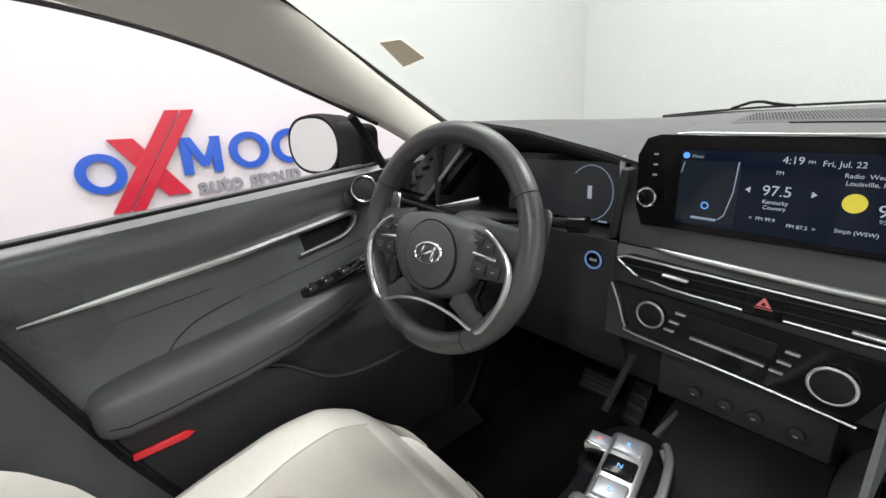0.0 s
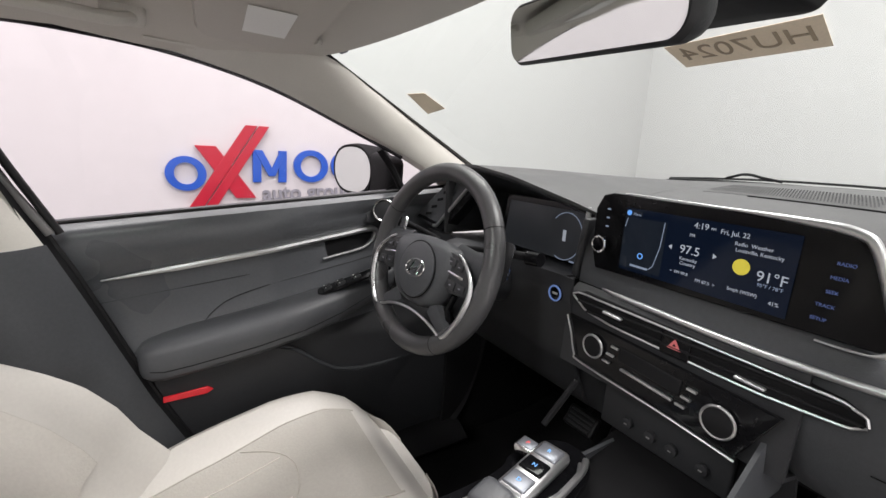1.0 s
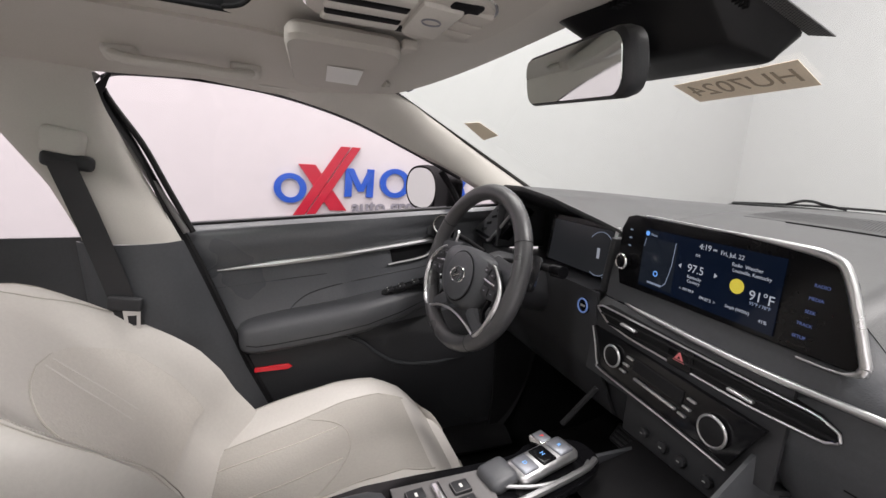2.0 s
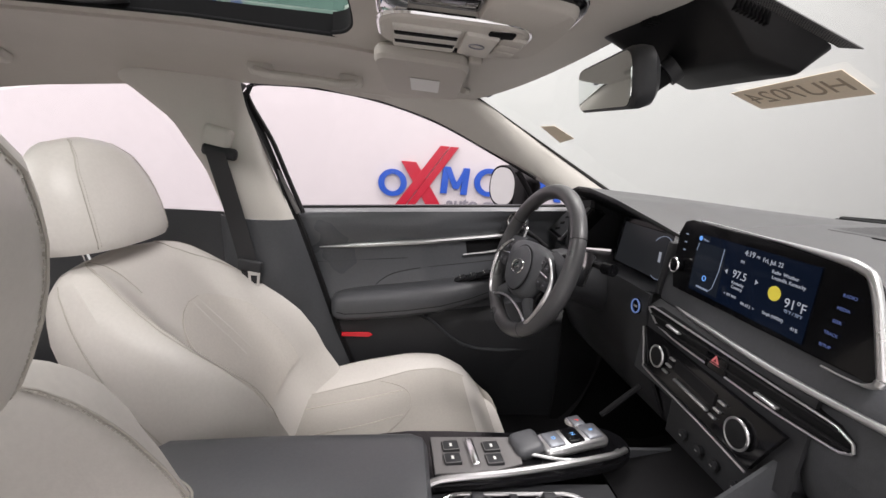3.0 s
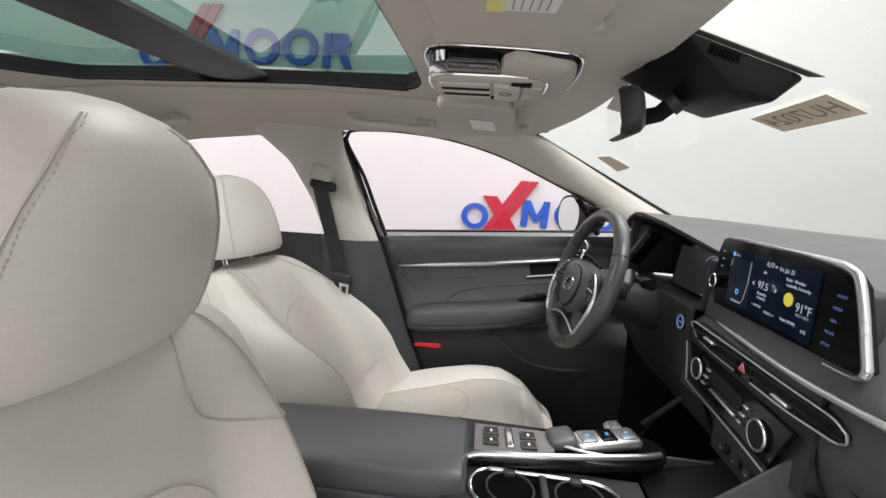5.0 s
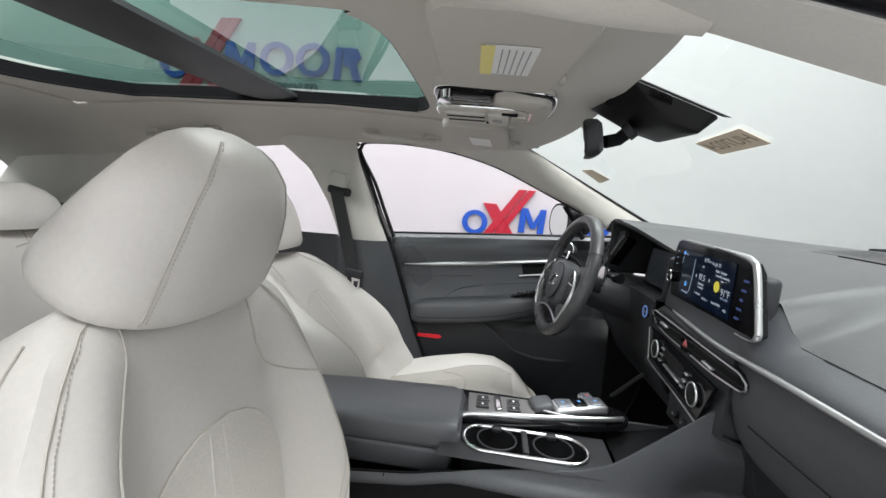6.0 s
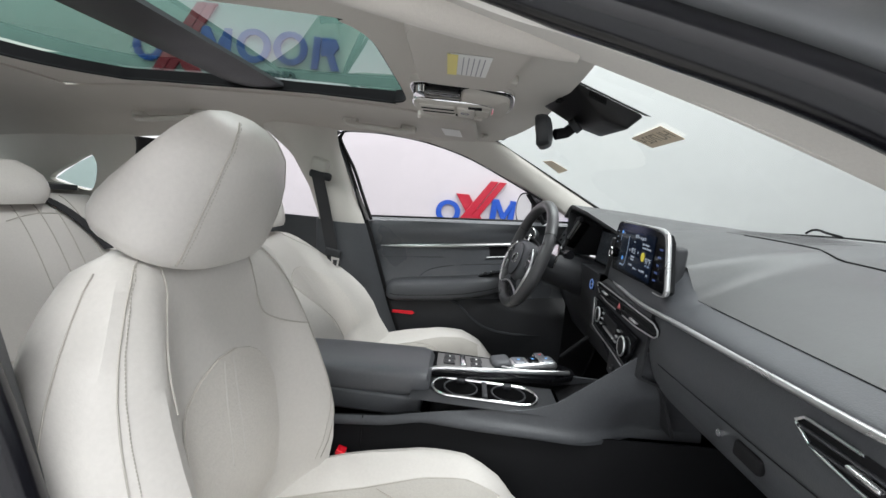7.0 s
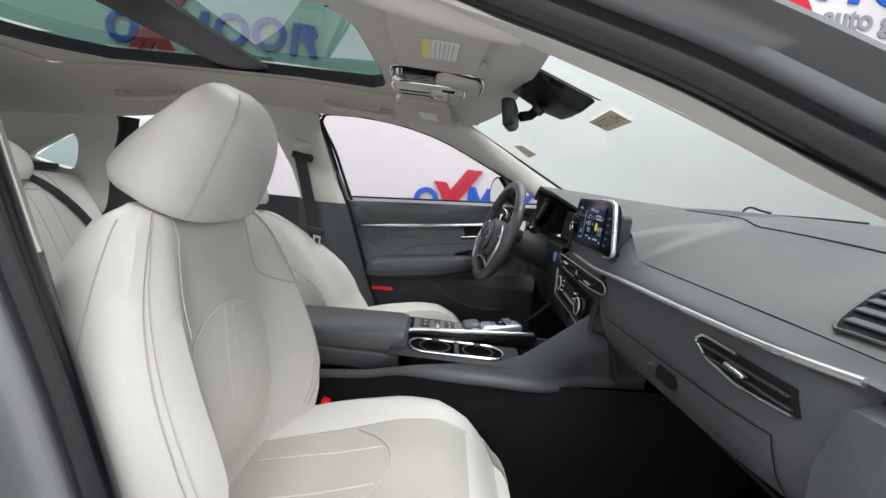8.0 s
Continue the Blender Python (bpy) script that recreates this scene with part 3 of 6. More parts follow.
# the rest of the body, closed round the cabin
for s in (-1, 1):
    part("fender", sheet(lambda u, v: (s * (0.775 + 0.075 * math.sin(math.pi * min(1, v * 0.75)) - 0.10 * u ** 4), 1.34 + 1.3 * u, (1.03 - 0.14 * u * u) - 0.60 * v * (1 - 0.35 * math.exp(-((1.34 + 1.3 * u - 1.86) / 0.3) ** 4))), 24, 10, 0.008), M_PAINT, car, "silver front fender")
    part("rear_quarter_panel", sheet(lambda u, v: (s * (0.68 + 0.14 * math.sin(0.5 * math.pi * min(1, v * 2.2)) - 0.10 * u ** 4), -1.1 - 1.3 * u, (1.0 - 0.02 * u) - 0.62 * v * (1 - 0.35 * math.exp(-((-1.1 - 1.3 * u + 1.3) / 0.3) ** 4))), 24, 10, 0.008), M_PAINT, car, "silver rear quarter panel")
    part("sill_panel", rbox(0.08, 2.3, 0.11, 0.025, m=at(s * 0.77, 0.1, 0.275)), M_PAINT, car, "silver sill panel")
    for wy in (1.86, -1.3):
        tyre = part("wheel", loft([[Vector((s * x, wy + r * math.cos(a), 0.325 + r * math.sin(a))) for a in np.linspace(0, 2 * math.pi, 41)[:-1]] for x, r in ((0.60, 0.22), (0.60, 0.305), (0.625, 0.325), (0.77, 0.325), (0.795, 0.305), (0.79, 0.22))]), M_RUBBER, car, "black tyre")
        part("rim", loft([[Vector((s * x, wy + r * math.cos(a), 0.325 + r * math.sin(a))) for a in np.linspace(0, 2 * math.pi, 31)[:-1]] for x, r in ((0.76, 0.218), (0.796, 0.215), (0.798, 0.19), (0.775, 0.17), (0.78, 0.05))]), M_PAINT, tyre, "silver rim")
part("door_skin", rbox(0.04, 1.1, 0.6, 0.018, m=at(-0.81, 0.66, 0.62)), M_PAINT, car, "silver outer door skin")
part("front_end", sheet(lambda u, v: (-0.70 + 1.4 * u, 2.66 + 0.12 * math.sin(math.pi * u) + 0.03 * math.sin(math.pi * v), 0.885 - 0.58 * v), 16, 8, 0.02), M_PAINT, car, "silver front end")
part("trunk_lid", sheet(lambda u, v: (-0.70 + 1.4 * u, -1.82 - 0.6 * v, 1.0 + 0.02 * math.sin(math.pi * u) - 0.01 * v), 10, 6, 0.01), M_PAINT, car, "silver trunk lid")
part("rear_end", sheet(lambda u, v: (-0.71 + 1.42 * u, -2.40 - 0.06 * math.sin(math.pi * u) - 0.03 * math.sin(math.pi * v), 0.985 - 0.65 * v), 14, 8, 0.02), M_PAINT, car, "silver rear end")
part("underbody", rbox(1.3, 4.7, 0.05, 0.01, m=at(0, 0.15, 0.235)), M_MATTE, car, "black underbody")

# wipers
for k, (bx, tx) in enumerate(((-0.35, 0.22), (0.3, 0.66))):
    wp = thing("wiper", "black windshield wiper resting on the cowl", "wiper", "wipers")
    pts = [wind(0.5 + x / 1.34, 0.985 if k == 0 else 0.97) + Vector((0, 0.03, 0.002)) for x in np.linspace(bx, tx, 8)]
    part("blade", tube(pts, 0.004, 6), M_RUBBER, wp)
    part("arm", tube([p + Vector((0, 0.005, 0.008 * math.sin(math.pi * i / 7) + 0.002)) for i, p in enumerate(pts)][:6], 0.003, 6), M_MATTE, wp)
    part("pivot", disc(0.009, 0.01, at(pts[0].x, pts[0].y, pts[0].z - 0.012), bev=0.002), M_MATTE, wp)

    if k == 0:
        part("arm_bend", tube(spline([(-0.235, 1.55, 1.140), (-0.21, 1.54, 1.147), (-0.195, 1.537, 1.151), (-0.175, 1.537, 1.151), (-0.155, 1.54, 1.146), (-0.12, 1.55, 1.140)], 6), 0.003, 8), M_MATTE, wp, "black bend of the wiper arm")


# ---- dashboard ----
dash = thing("dashboard", "charcoal soft-touch dashboard with satin chrome strip", "dashboard")
TOP_FRONT_Y = [(-0.7, 1.0), (-0.56, 0.985), (-0.45, 0.965), (-0.35, 0.985), (-0.235, 1.03), (-0.2, 1.05), (0.80, 1.05)]
TOP_FRONT_Z = [(-0.7, 1.10), (-0.62, 1.13), (-0.56, 1.143), (-0.45, 1.146), (-0.35, 1.13), (-0.235, 1.094), (-0.19, 1.075), (-0.1, 1.07), (0.16, 1.05), (0.21, 1.0), (0.6, 0.997), (0.80, 0.993)]


def dash_top(u, v):
    x = -0.70 + 1.5 * u
    a = 1 - min(1, abs(x) / 0.8) ** 2
    yb, zb = 1.36 + 0.26 * a, 1.085 + 0.05 * a
    yf, zf = interp(TOP_FRONT_Y, x), interp(TOP_FRONT_Z, x)
    y = yb + (yf - yb) * v
    k = 1 - v
    if x > -0.2:
        z = zf + (zb - zf) * (1 - (1 - k) ** 2.6)
    else:
        z = zf + (zb - zf) * k + 0.004 * math.sin(math.pi * k)
    return (x, y, z)


part("top_pad", sheet(dash_top, 96, 24, 0.006), M_DASH, dash, "charcoal soft upper pad")
line = [Vector(dash_top(u, 0.585)) + Vector((0, 0, 0.001)) for u in np.linspace(0.42, 1.0, 40)]
part("top_seam", tube(line, 0.0014, 6), M_MATTE, dash)

TRIM = [(-0.216, 1.052, 1.085), (-0.210, 1.047, 1.05), (-0.200, 1.043, 1.01), (-0.184, 1.039, 0.978), (-0.140, 1.030, 0.957), (-0.05, 1.018, 0.955), (0.1, 1.006, 0.955), (0.26, 1.0, 0.963), (0.45, 1.0, 0.968), (0.6, 1.0, 0.973), (0.68, 1.0, 0.978), (0.752, 1.002, 0.985)]
trim_path = spline(TRIM, 8)
part("chrome_strip", tube(trim_path, [0.0046 + 0.0004 * max(0, -p.x) / 0.2 for p in trim_path], 10), M_SATIN, dash, "satin chrome strip")


def trim_z(x):
    return interp([(-0.135, 0.957), (-0.05, 0.955), (0.1, 0.955), (0.26, 0.963), (0.45, 0.968), (0.6, 0.973), (0.74, 0.985)], x)


# the band between the upper pad and the strip
def band(u, v):
    x = -0.2 + 0.985 * u
    z0, z1 = interp(TOP_FRONT_Z, x), trim_z(x)
    k = math.sin(0.5 * math.pi * v)
    return (x, 1.052 - (0.05 - 0.07 * max(0.0, 0.2 - x)) * k, z0 + (z1 - z0) * v)


part("band", sheet(band, 40, 8, 0.006), M_DARK, dash, "charcoal padded band")

# lower face of the passenger side with the glove box
def face(u, v):
    x = 0.135 + 0.615 * u
    prof = [(1.003, 0.0), (0.998, -0.04), (0.999, -0.08), (1.006, -0.115), (1.018, -0.15), (1.036, -0.178), (1.06, -0.193), (1.1, -0.197)]
    k = v * (len(prof) - 1)
    i = min(int(k), len(prof) - 2)
    y, dz = (prof[i][j] + (prof[i + 1][j] - prof[i][j]) * (k - i) for j in (0, 1))
    side = 0.045 * math.exp(-(0.75 - x) / 0.03)
    return (x, y + side * 0.5 + 0.02 * math.exp(-(x - 0.13) / 0.05), trim_z(x) - 0.004 + 0.87 * dz)


part("lower_face", sheet(face, 40, 36, 0.006), M_DARK, dash, "charcoal lower face")
gb = [Vector(face(u, v)) + Vector((0, -0.0015, 0)) for u, v in [(0.12 + 0.76 * k / 14, 0.36) for k in range(15)] + [(0.88, 0.36 + 0.5 * k / 8) for k in range(1, 9)]]
part("glove_box_gap", tube(gb, 0.0008, 5), M_MATTE, dash)
part("glove_box_latch", rbox(0.05, 0.012, 0.022, 0.005, m=at(0.47, 1.006, 0.858)), M_MATTE, dash, "black glove box latch")
part("glove_box_lock", disc(0.005, 0.005, at(0.41, 1.008, 0.855, 90), 16), M_CHROME, dash)
part("dash_underside", sheet(lambda u, v: (-0.70 + 1.44 * u, 1.09 + 0.55 * v, 0.77 - 0.06 * v), 6, 6, 0.006), M_MATTE, dash, "black dash underside")
crease = [Vector(dash_top(u, 1.0)) + Vector((0, -0.001, 0.0)) for u in np.linspace(0.64, 1.0, 30)]
part("crease_gap", tube(crease, 0.0007, 5), M_MATTE, dash)
# end cap at the door
part("end_cap", sheet(lambda u, v: (0.800 - 0.01 * math.sin(math.pi * u), 1.0 + 0.22 * u + 0.045 * v, 0.985 - 0.26 * v + 0.02 * u), 10, 12, 0.01), M_DARK, dash, "charcoal end panel")
part("end_pad", loft([[Vector((0.770 + 0.032 * a * 2, 1.008 + 0.022 * k + 0.05 * max(0, 0.9 - (0.87 + 0.1 * b * 2 * k2)) , 0.87 + 0.1 * b * 2 * k2)) for a, b in rounded(1, 1, 0.3, 5)] for k, k2 in ((1.0, 1.0), (0.0, 1.0), (-0.6, 0.92), (-0.8, 0.7))]), M_DARK, dash, "charcoal end pad")


def blade_vent(name, pts, mat_edge, mat_slat, nslat, knob, label, front=0.9905, lined=None):
    """An air outlet in the dash's rear face: dark well, slats, a chrome line and a slider. pts: outline in x, z; lined: how many of its points the chrome follows."""
    v = part(name, prism(pts, 0.02, Matrix(((1, 0, 0, 0), (0, 0, -1, front + 0.0215), (0, 1, 0, 0), (0, 0, 0, 1)))), M_MATTE, dash, label, False)
    ring_ = pts + pts[:1]
    run = list(zip(ring_, ring_[1:])) if lined is None else list(zip(lined, lined[1:]))
    path = [Vector((a[0] + (b[0] - a[0]) * k, front, a[1] + (b[1] - a[1]) * k)) for a, b in run for k in (0.1, 0.5, 0.9)]
    part("chrome_line", tube(path, 0.0017, 6, lined is None), mat_edge, v)
    zs = [p[1] for p in pts]
    for k in range(nslat):
        z = min(zs) + (max(zs) - min(zs)) * (k + 1) / (nslat + 1)
        inside = sorted(a[0] + (b[0] - a[0]) * (z - a[1]) / (b[1] - a[1]) for a, b in zip(pts, pts[1:] + pts[:1]) if (a[1] - z) * (b[1] - z) < 0)
        part("slat", rbox(inside[-1] - inside[0] - 0.006, 0.008, 0.003, 0.001, 1, at((inside[0] + inside[-1]) / 2, front + 0.0005, z)), mat_slat, v, smooth=False)
    for kx, kz, rot in knob:
        part("slider", rbox(0.034, 0.009, 0.0045, 0.002, m=at(kx, front - 0.0045, kz, 0, rot, 0)), M_SATIN, v, "satin chrome slider")
    return v


blade_vent("center_vent", [(-0.186, 0.941), (-0.172, 0.947), (-0.1, 0.945), (0.1, 0.939), (0.175, 0.938), (0.196, 0.93), (0.199, 0.92), (0.185, 0.912), (0.1, 0.907), (-0.1, 0.912), (-0.155, 0.92)], M_SATIN, M_MATTE, 2, [(-0.10, 0.932, 3), (0.095, 0.918, 3)], "slim black center air outlet", 1.0)
SIDE_VENT = [(0.533, 0.943), (0.545, 0.952), (0.60, 0.952), (0.694, 0.950), (0.704, 0.925), (0.66, 0.921), (0.62, 0.919), (0.560, 0.927)]
blade_vent("side_vent", SIDE_VENT, M_SATIN, M_DARK2, 2, [(0.622, 0.936, 4)], "slim black passenger air outlet", 0.9965, [(0.62, 0.952), SIDE_VENT[1], SIDE_VENT[0], SIDE_VENT[7], SIDE_VENT[6], SIDE_VENT[5], SIDE_VENT[4]])
part("hazard_button", rbox(0.042, 0.012, 0.034, 0.002, m=at(0.0, 1.004, 0.924)), M_PIANO, dash, "black hazard button")
M_HAZ = material("hazard_red", (0.62, 0.16, 0.17), 0.4)
tri_o = [(0.0, 0.0085), (0.0095, -0.0065), (-0.0095, -0.0065)]
tri_i = [(a * 0.34, b * 0.34 - 0.0005) for a, b in tri_o]
hz = Matrix(((1, 0, 0, 0.0), (0, 0, -1, 0.9978), (0, 1, 0, 0.925), (0, 0, 0, 1)))
part("hazard_triangle", loft([[hz @ Vector((a, b, h)) for a, b in o] for o, h in ((tri_o, 0), (tri_o, 0.001), (tri_i, 0.001), (tri_i, 0))], loop=True), M_HAZ, dash, "red triangle mark", False)

# center stack below the vents
def stack(u, v):
    x = -0.2 + 0.345 * u
    z = 0.955 - 0.26 * v
    y = 1.0 + interp([(0, 0.006), (0.2, 0.008), (0.55, 0.004), (0.6, 0.05), (1.0, 0.09)], v) + 0.06 * max(0.0, 0.2 - x) * max(0.0, 1 - v / 0.07)
    return (x, y, z)


part("center_panel", sheet(stack, 16, 40, 0.006), M_DARK2, dash, "black center panel")
clim = part("climate_panel", prism([(-0.178, 0.882), (-0.166, 0.836), (-0.155, 0.83), (0.098, 0.818), (0.118, 0.86), (0.135, 0.893), (-0.1, 0.9), (-0.19, 0.902)], 0.008, Matrix(((1, 0, 0, 0), (0, 0, -1, 0.992), (0, 1, 0, 0), (0, 0, 0, 1))), 0.001), M_PIANO, dash, "gloss black climate panel", False)
part("chrome_line", tube(spline([(-0.192, 0.982, 0.90), (-0.178, 0.981, 0.87), (-0.166, 0.98, 0.838), (-0.15, 0.98, 0.828), (0.0, 0.98, 0.822), (0.1, 0.98, 0.815)], 6), 0.0017, 6), M_SATIN, clim)
for kx, kz, r in ((-0.128, 0.868, 0.0195), (0.074, 0.854, 0.0215)):
    kn = part("dial", disc(r - 0.002, 0.008, at(kx, 0.985, kz, 90), 32, 0.001), M_MATTE, clim, "black temperature dial")
    part("dial_ring", ring(r - 0.001, 0.0021, at(kx, 0.9785, kz, 90)), M_SATIN, kn, "satin chrome ring")
for bx, zs in ((-0.088, (0.882,)), (-0.095, (0.867,)), (-0.101, (0.853,)), (0.036, (0.876,)), (0.03, (0.861,)), (0.024, (0.847,))):
    for z in zs:
        part("button", rbox(0.014, 0.005, 0.0034, 0.001, 2, at(bx, 0.9815, z, 0, 3)), M_SATIN, clim, "satin chrome button")
part("button_bar", rbox(0.086, 0.006, 0.004, 0.0015, 2, at(-0.03, 0.981, 0.851, 0, 3)), M_SATIN, clim, "slim chrome button bar")
part("climate_display", rbox(0.1, 0.004, 0.022, 0.001, 1, at(-0.03, 0.983, 0.873, 0, 3)), M_MATTE, clim)
for ob in [clim] + list(clim.children_recursive):
    ob.data.transform(Matrix(((1, 0, 0, 0), (-0.039, 1, 0, 0.0115), (0, 0, 1, 0), (0, 0, 0, 1))))
# tray and sockets below
part("tray_back", rbox(0.21, 0.012, 0.085, 0.004, m=at(-0.02, 1.045, 0.762)), M_DARK2, dash)
for sx in (-0.07, -0.03, 0.005, 0.05):
    so = part("socket", disc(0.009, 0.008, at(sx, 1.037, 0.748, 90), 20, 0.001), M_DARK2, dash, "small black socket")
    part("socket_mark", rbox(0.005, 0.001, 0.002, 0, m=at(sx, 1.0275, 0.748)), M_INK, so)

# start button
sb = part("start_button", disc(0.0155, 0.014, at(-0.223, 1.011, 0.93, 90), 28, 0.002), M_PIANO, dash, "round start button with a blue lit ring")
part("lit_ring", ring(0.0135, 0.0016, at(-0.223, 0.996, 0.93, 90)), glow("start_blue", (0.2, 0.32, 0.7), 0.28), sb)
part("button_mark", rbox(0.012, 0.001, 0.004, 0, m=at(-0.223, 0.9965, 0.93)), M_INK, sb)

# driver side lower face
def face_d(u, v):
    x = -0.70 + 0.51 * u
    prof = [(1.0, 0.965), (1.0, 0.93), (1.01, 0.88), (1.03, 0.8), (1.08, 0.7), (1.2, 0.62), (1.5, 0.55)]
    k = v * (len(prof) - 1)
    i = min(int(k), len(prof) - 2)
    y, z = (prof[i][j] + (prof[i + 1][j] - prof[i][j]) * (k - i) for j in (0, 1))
    return (x, y, z)


part("lower_face", sheet(face_d, 16, 30, 0.006), M_DARK2, dash, "black driver's lower face")

# instrument cluster in its hood
cl = part("instrument_screen", sheet(lambda u, v: (-0.475 + 0.262 * u, 1.075 + 0.01 * math.sin(math.pi * u) + 0.012 * v, 0.965 + 0.115 * v), 12, 6, 0.004), M_PIANO, dash, "gloss black instrument screen")
part("hood_lining", sheet(lambda u, v: (-0.60 + 0.385 * u, interp(TOP_FRONT_Y, -0.60 + 0.385 * u) + 0.005 + 0.16 * v, interp(TOP_FRONT_Z, -0.60 + 0.385 * u) - 0.012 - 0.055 * v), 20, 6, 0.006), M_DARK2, dash, "black hood lining")
part("cluster_well", sheet(lambda u, v: (-0.62 + 0.41 * u, 1.0 + 0.15 * v, 0.962 - 0.006 * v), 10, 6, 0.004), M_DARK2, dash)
part("cluster_cowl", rbox(0.42, 0.01, 0.13, 0.002, m=at(-0.42, 1.15, 1.02)), M_DARK2, dash)
part("hood_side", rbox(0.012, 0.17, 0.15, 0.004, m=at(-0.607, 1.08, 1.045)), M_DARK2, dash)
part("hood_side", rbox(0.012, 0.12, 0.11, 0.004, m=at(-0.205, 1.085, 1.015, 0, 8, 0)), M_DARK2, dash)
# Grey glow stands in for the reflection on the instrument screen.
M_CLU = glow("cluster_haze", (0.10, 0.11, 0.125), 0.07, 0.22)
M_LCD_W = glow("screen_white", (0.8, 0.87, 1.0), 0.21)
M_LCD_DIM = glow("screen_dim", (0.45, 0.55, 0.75), 0.22)
part("cluster_face", sheet(lambda u, v: (-0.462 + 0.238 * u, 1.07 + 0.012 * v, 0.972 + 0.098 * v), 2, 2, 0.001), M_CLU, cl, "cluster face, grey reflection put into its glow")
part("gauge_ring", tube([(-0.277 + 0.042 * math.cos(a), 1.066 + 0.004 * math.sin(a), 1.02 + 0.046 * math.sin(a)) for a in np.linspace(-2.0, 2.4, 40)], 0.0009, 6), M_LCD_DIM, cl)
part("car_mark", rbox(0.008, 0.001, 0.022, 0.002, 2, at(-0.275, 1.062, 1.022)), M_LCD_W, cl, "small car mark")
part("mileage_mark", rbox(0.016, 0.001, 0.003, 0, m=at(-0.25, 1.064, 0.974)), M_LCD_DIM, cl)

# side outlet by the driver's window
VENT = [(-0.775, 0.985), (-0.648, 0.972), (-0.535, 1.088), (-0.55, 1.108), (-0.63, 1.098)]
vent_m = Matrix(((1, 0, 0, 0), (0, 0.2, -1, 0.812), (0, 1, 0.2, 0), (0, 0, 0, 1)))
sv = part("driver_vent", prism(VENT, 0.012, vent_m, 0.002), M_DARK, dash, "black driver air outlet", False)
for k in range(5):
    part("slot", rbox(0.026, 0.007, 0.004, 0.001, 1, vent_m @ at(-0.70 + 0.022 * k, 1.004 + 0.021 * k, 0.012, 0, 0, 12)), M_MATTE, sv, smooth=False)
part("slat", prism([(-0.75, 0.988), (-0.66, 0.981), (-0.652, 0.988), (-0.745, 0.995)], 0.004, vent_m @ at(0, 0, 0.011)), M_PIANO, sv, smooth=False)
part("chrome_line", tube([vent_m @ Vector((x, z, 0.014)) for x, z in ((-0.66, 0.977), (-0.645, 0.979), (-0.60, 1.026), (-0.54, 1.088))], 0.0042, 8), M_SATIN, sv, "satin chrome line")
part("vent_cheek", prism([(-0.648, 0.972), (-0.625, 0.968), (-0.51, 1.084), (-0.535, 1.09)], 0.03, vent_m @ at(0, 0, -0.02), 0.001), M_PIANO, sv, "gloss black cheek", False)

# center screen
scr = part("center_screen", prism([(-0.168, 0.99), (-0.178, 1.02), (-0.18, 1.09), (-0.168, 1.113), (-0.15, 1.118), (0.1, 1.114), (0.15, 1.108), (0.168, 1.094), (0.195, 1.02), (0.2, 1.004), (0.19, 0.997)], 0.016, Matrix(((1, 0, 0, 0), (0, 0, -1, 1.016), (0, 1, 0, 0), (0, 0, 0, 1))), 0.002), M_PIANO, dash, "gloss black touch screen", False)
sf = spline([(-0.13, 1.006, 1.1185), (-0.1, 1.005, 1.119), (0.0, 1.003, 1.1175), (0.1, 1.001, 1.115), (0.152, 1.0, 1.11), (0.172, 1.0, 1.092), (0.198, 1.0, 1.022), (0.202, 1.0, 1.004), (0.19, 0.999, 0.9945), (0.168, 0.999, 0.9915), (0.14, 0.999, 0.991)], 8)
part("screen_frame", tube(sf, [0.0012 + (0.0042 * min(1, max(0, (p.x + 0.02) / 0.16)) ** 1.5 if p.z > 1.0 else 0.0042 * max(0, (p.x - 0.185) / 0.02)) for p in sf], 10), M_SATIN, scr, "satin chrome frame")
part("screen_backing", rbox(0.33, 0.03, 0.085, 0.01, m=at(0.0, 1.03, 1.045)), M_DARK2, scr)
kn = part("volume_dial", disc(0.0125, 0.014, at(-0.156, 1.0, 1.034, 90), 28, 0.0015), M_PIANO, scr, "small black dial")
part("dial_ring", ring(0.0125, 0.002, at(-0.156, 0.987, 1.034, 90)), M_CHROME_B, kn)
M_LCD = glow("screen_navy", (0.006, 0.012, 0.03), 0.27, 0.08)
M_LCD_L = glow("screen_dark", (0.012, 0.016, 0.024), 0.5, 0.08)
M_LCD_B = glow("screen_blue", (0.15, 0.4, 0.95), 0.6)
M_LCD_K = glow("key_dim_blue", (0.14, 0.2, 0.5), 0.3)
M_LCD_Y = glow("screen_yellow", (0.95, 0.8, 0.1), 0.34)
SY = 0.9985
lcd = part("lit_panel", rbox(0.229, 0.001, 0.096, 0, m=at(-0.004, SY, 1.051)), M_LCD, scr, "lit navy screen", False)
part("map_panel", rbox(0.07, 0.001, 0.078, 0, m=at(-0.083, SY - 0.001, 1.047)), M_LCD_L, lcd, smooth=False)
part("map_road", tube([(-0.051, SY - 0.002, 1.086), (-0.053, SY - 0.002, 1.05), (-0.06, SY - 0.002, 1.02), (-0.066, SY - 0.002, 1.014)], 0.0007, 4), M_LCD_DIM, lcd)
part("map_road", tube([(-0.113, SY - 0.002, 1.084), (-0.116, SY - 0.002, 1.07)], 0.0006, 4), M_LCD_DIM, lcd)
part("menu_tab", rbox(0.02, 0.0008, 0.009, 0, m=at(-0.1, SY - 0.0006, 1.0925)), M_LCD_L, lcd, smooth=False)
part("map_arrow", ring(0.004, 0.0008, at(-0.083, SY - 0.002, 1.03, 90), 16), M_LCD_B, lcd)
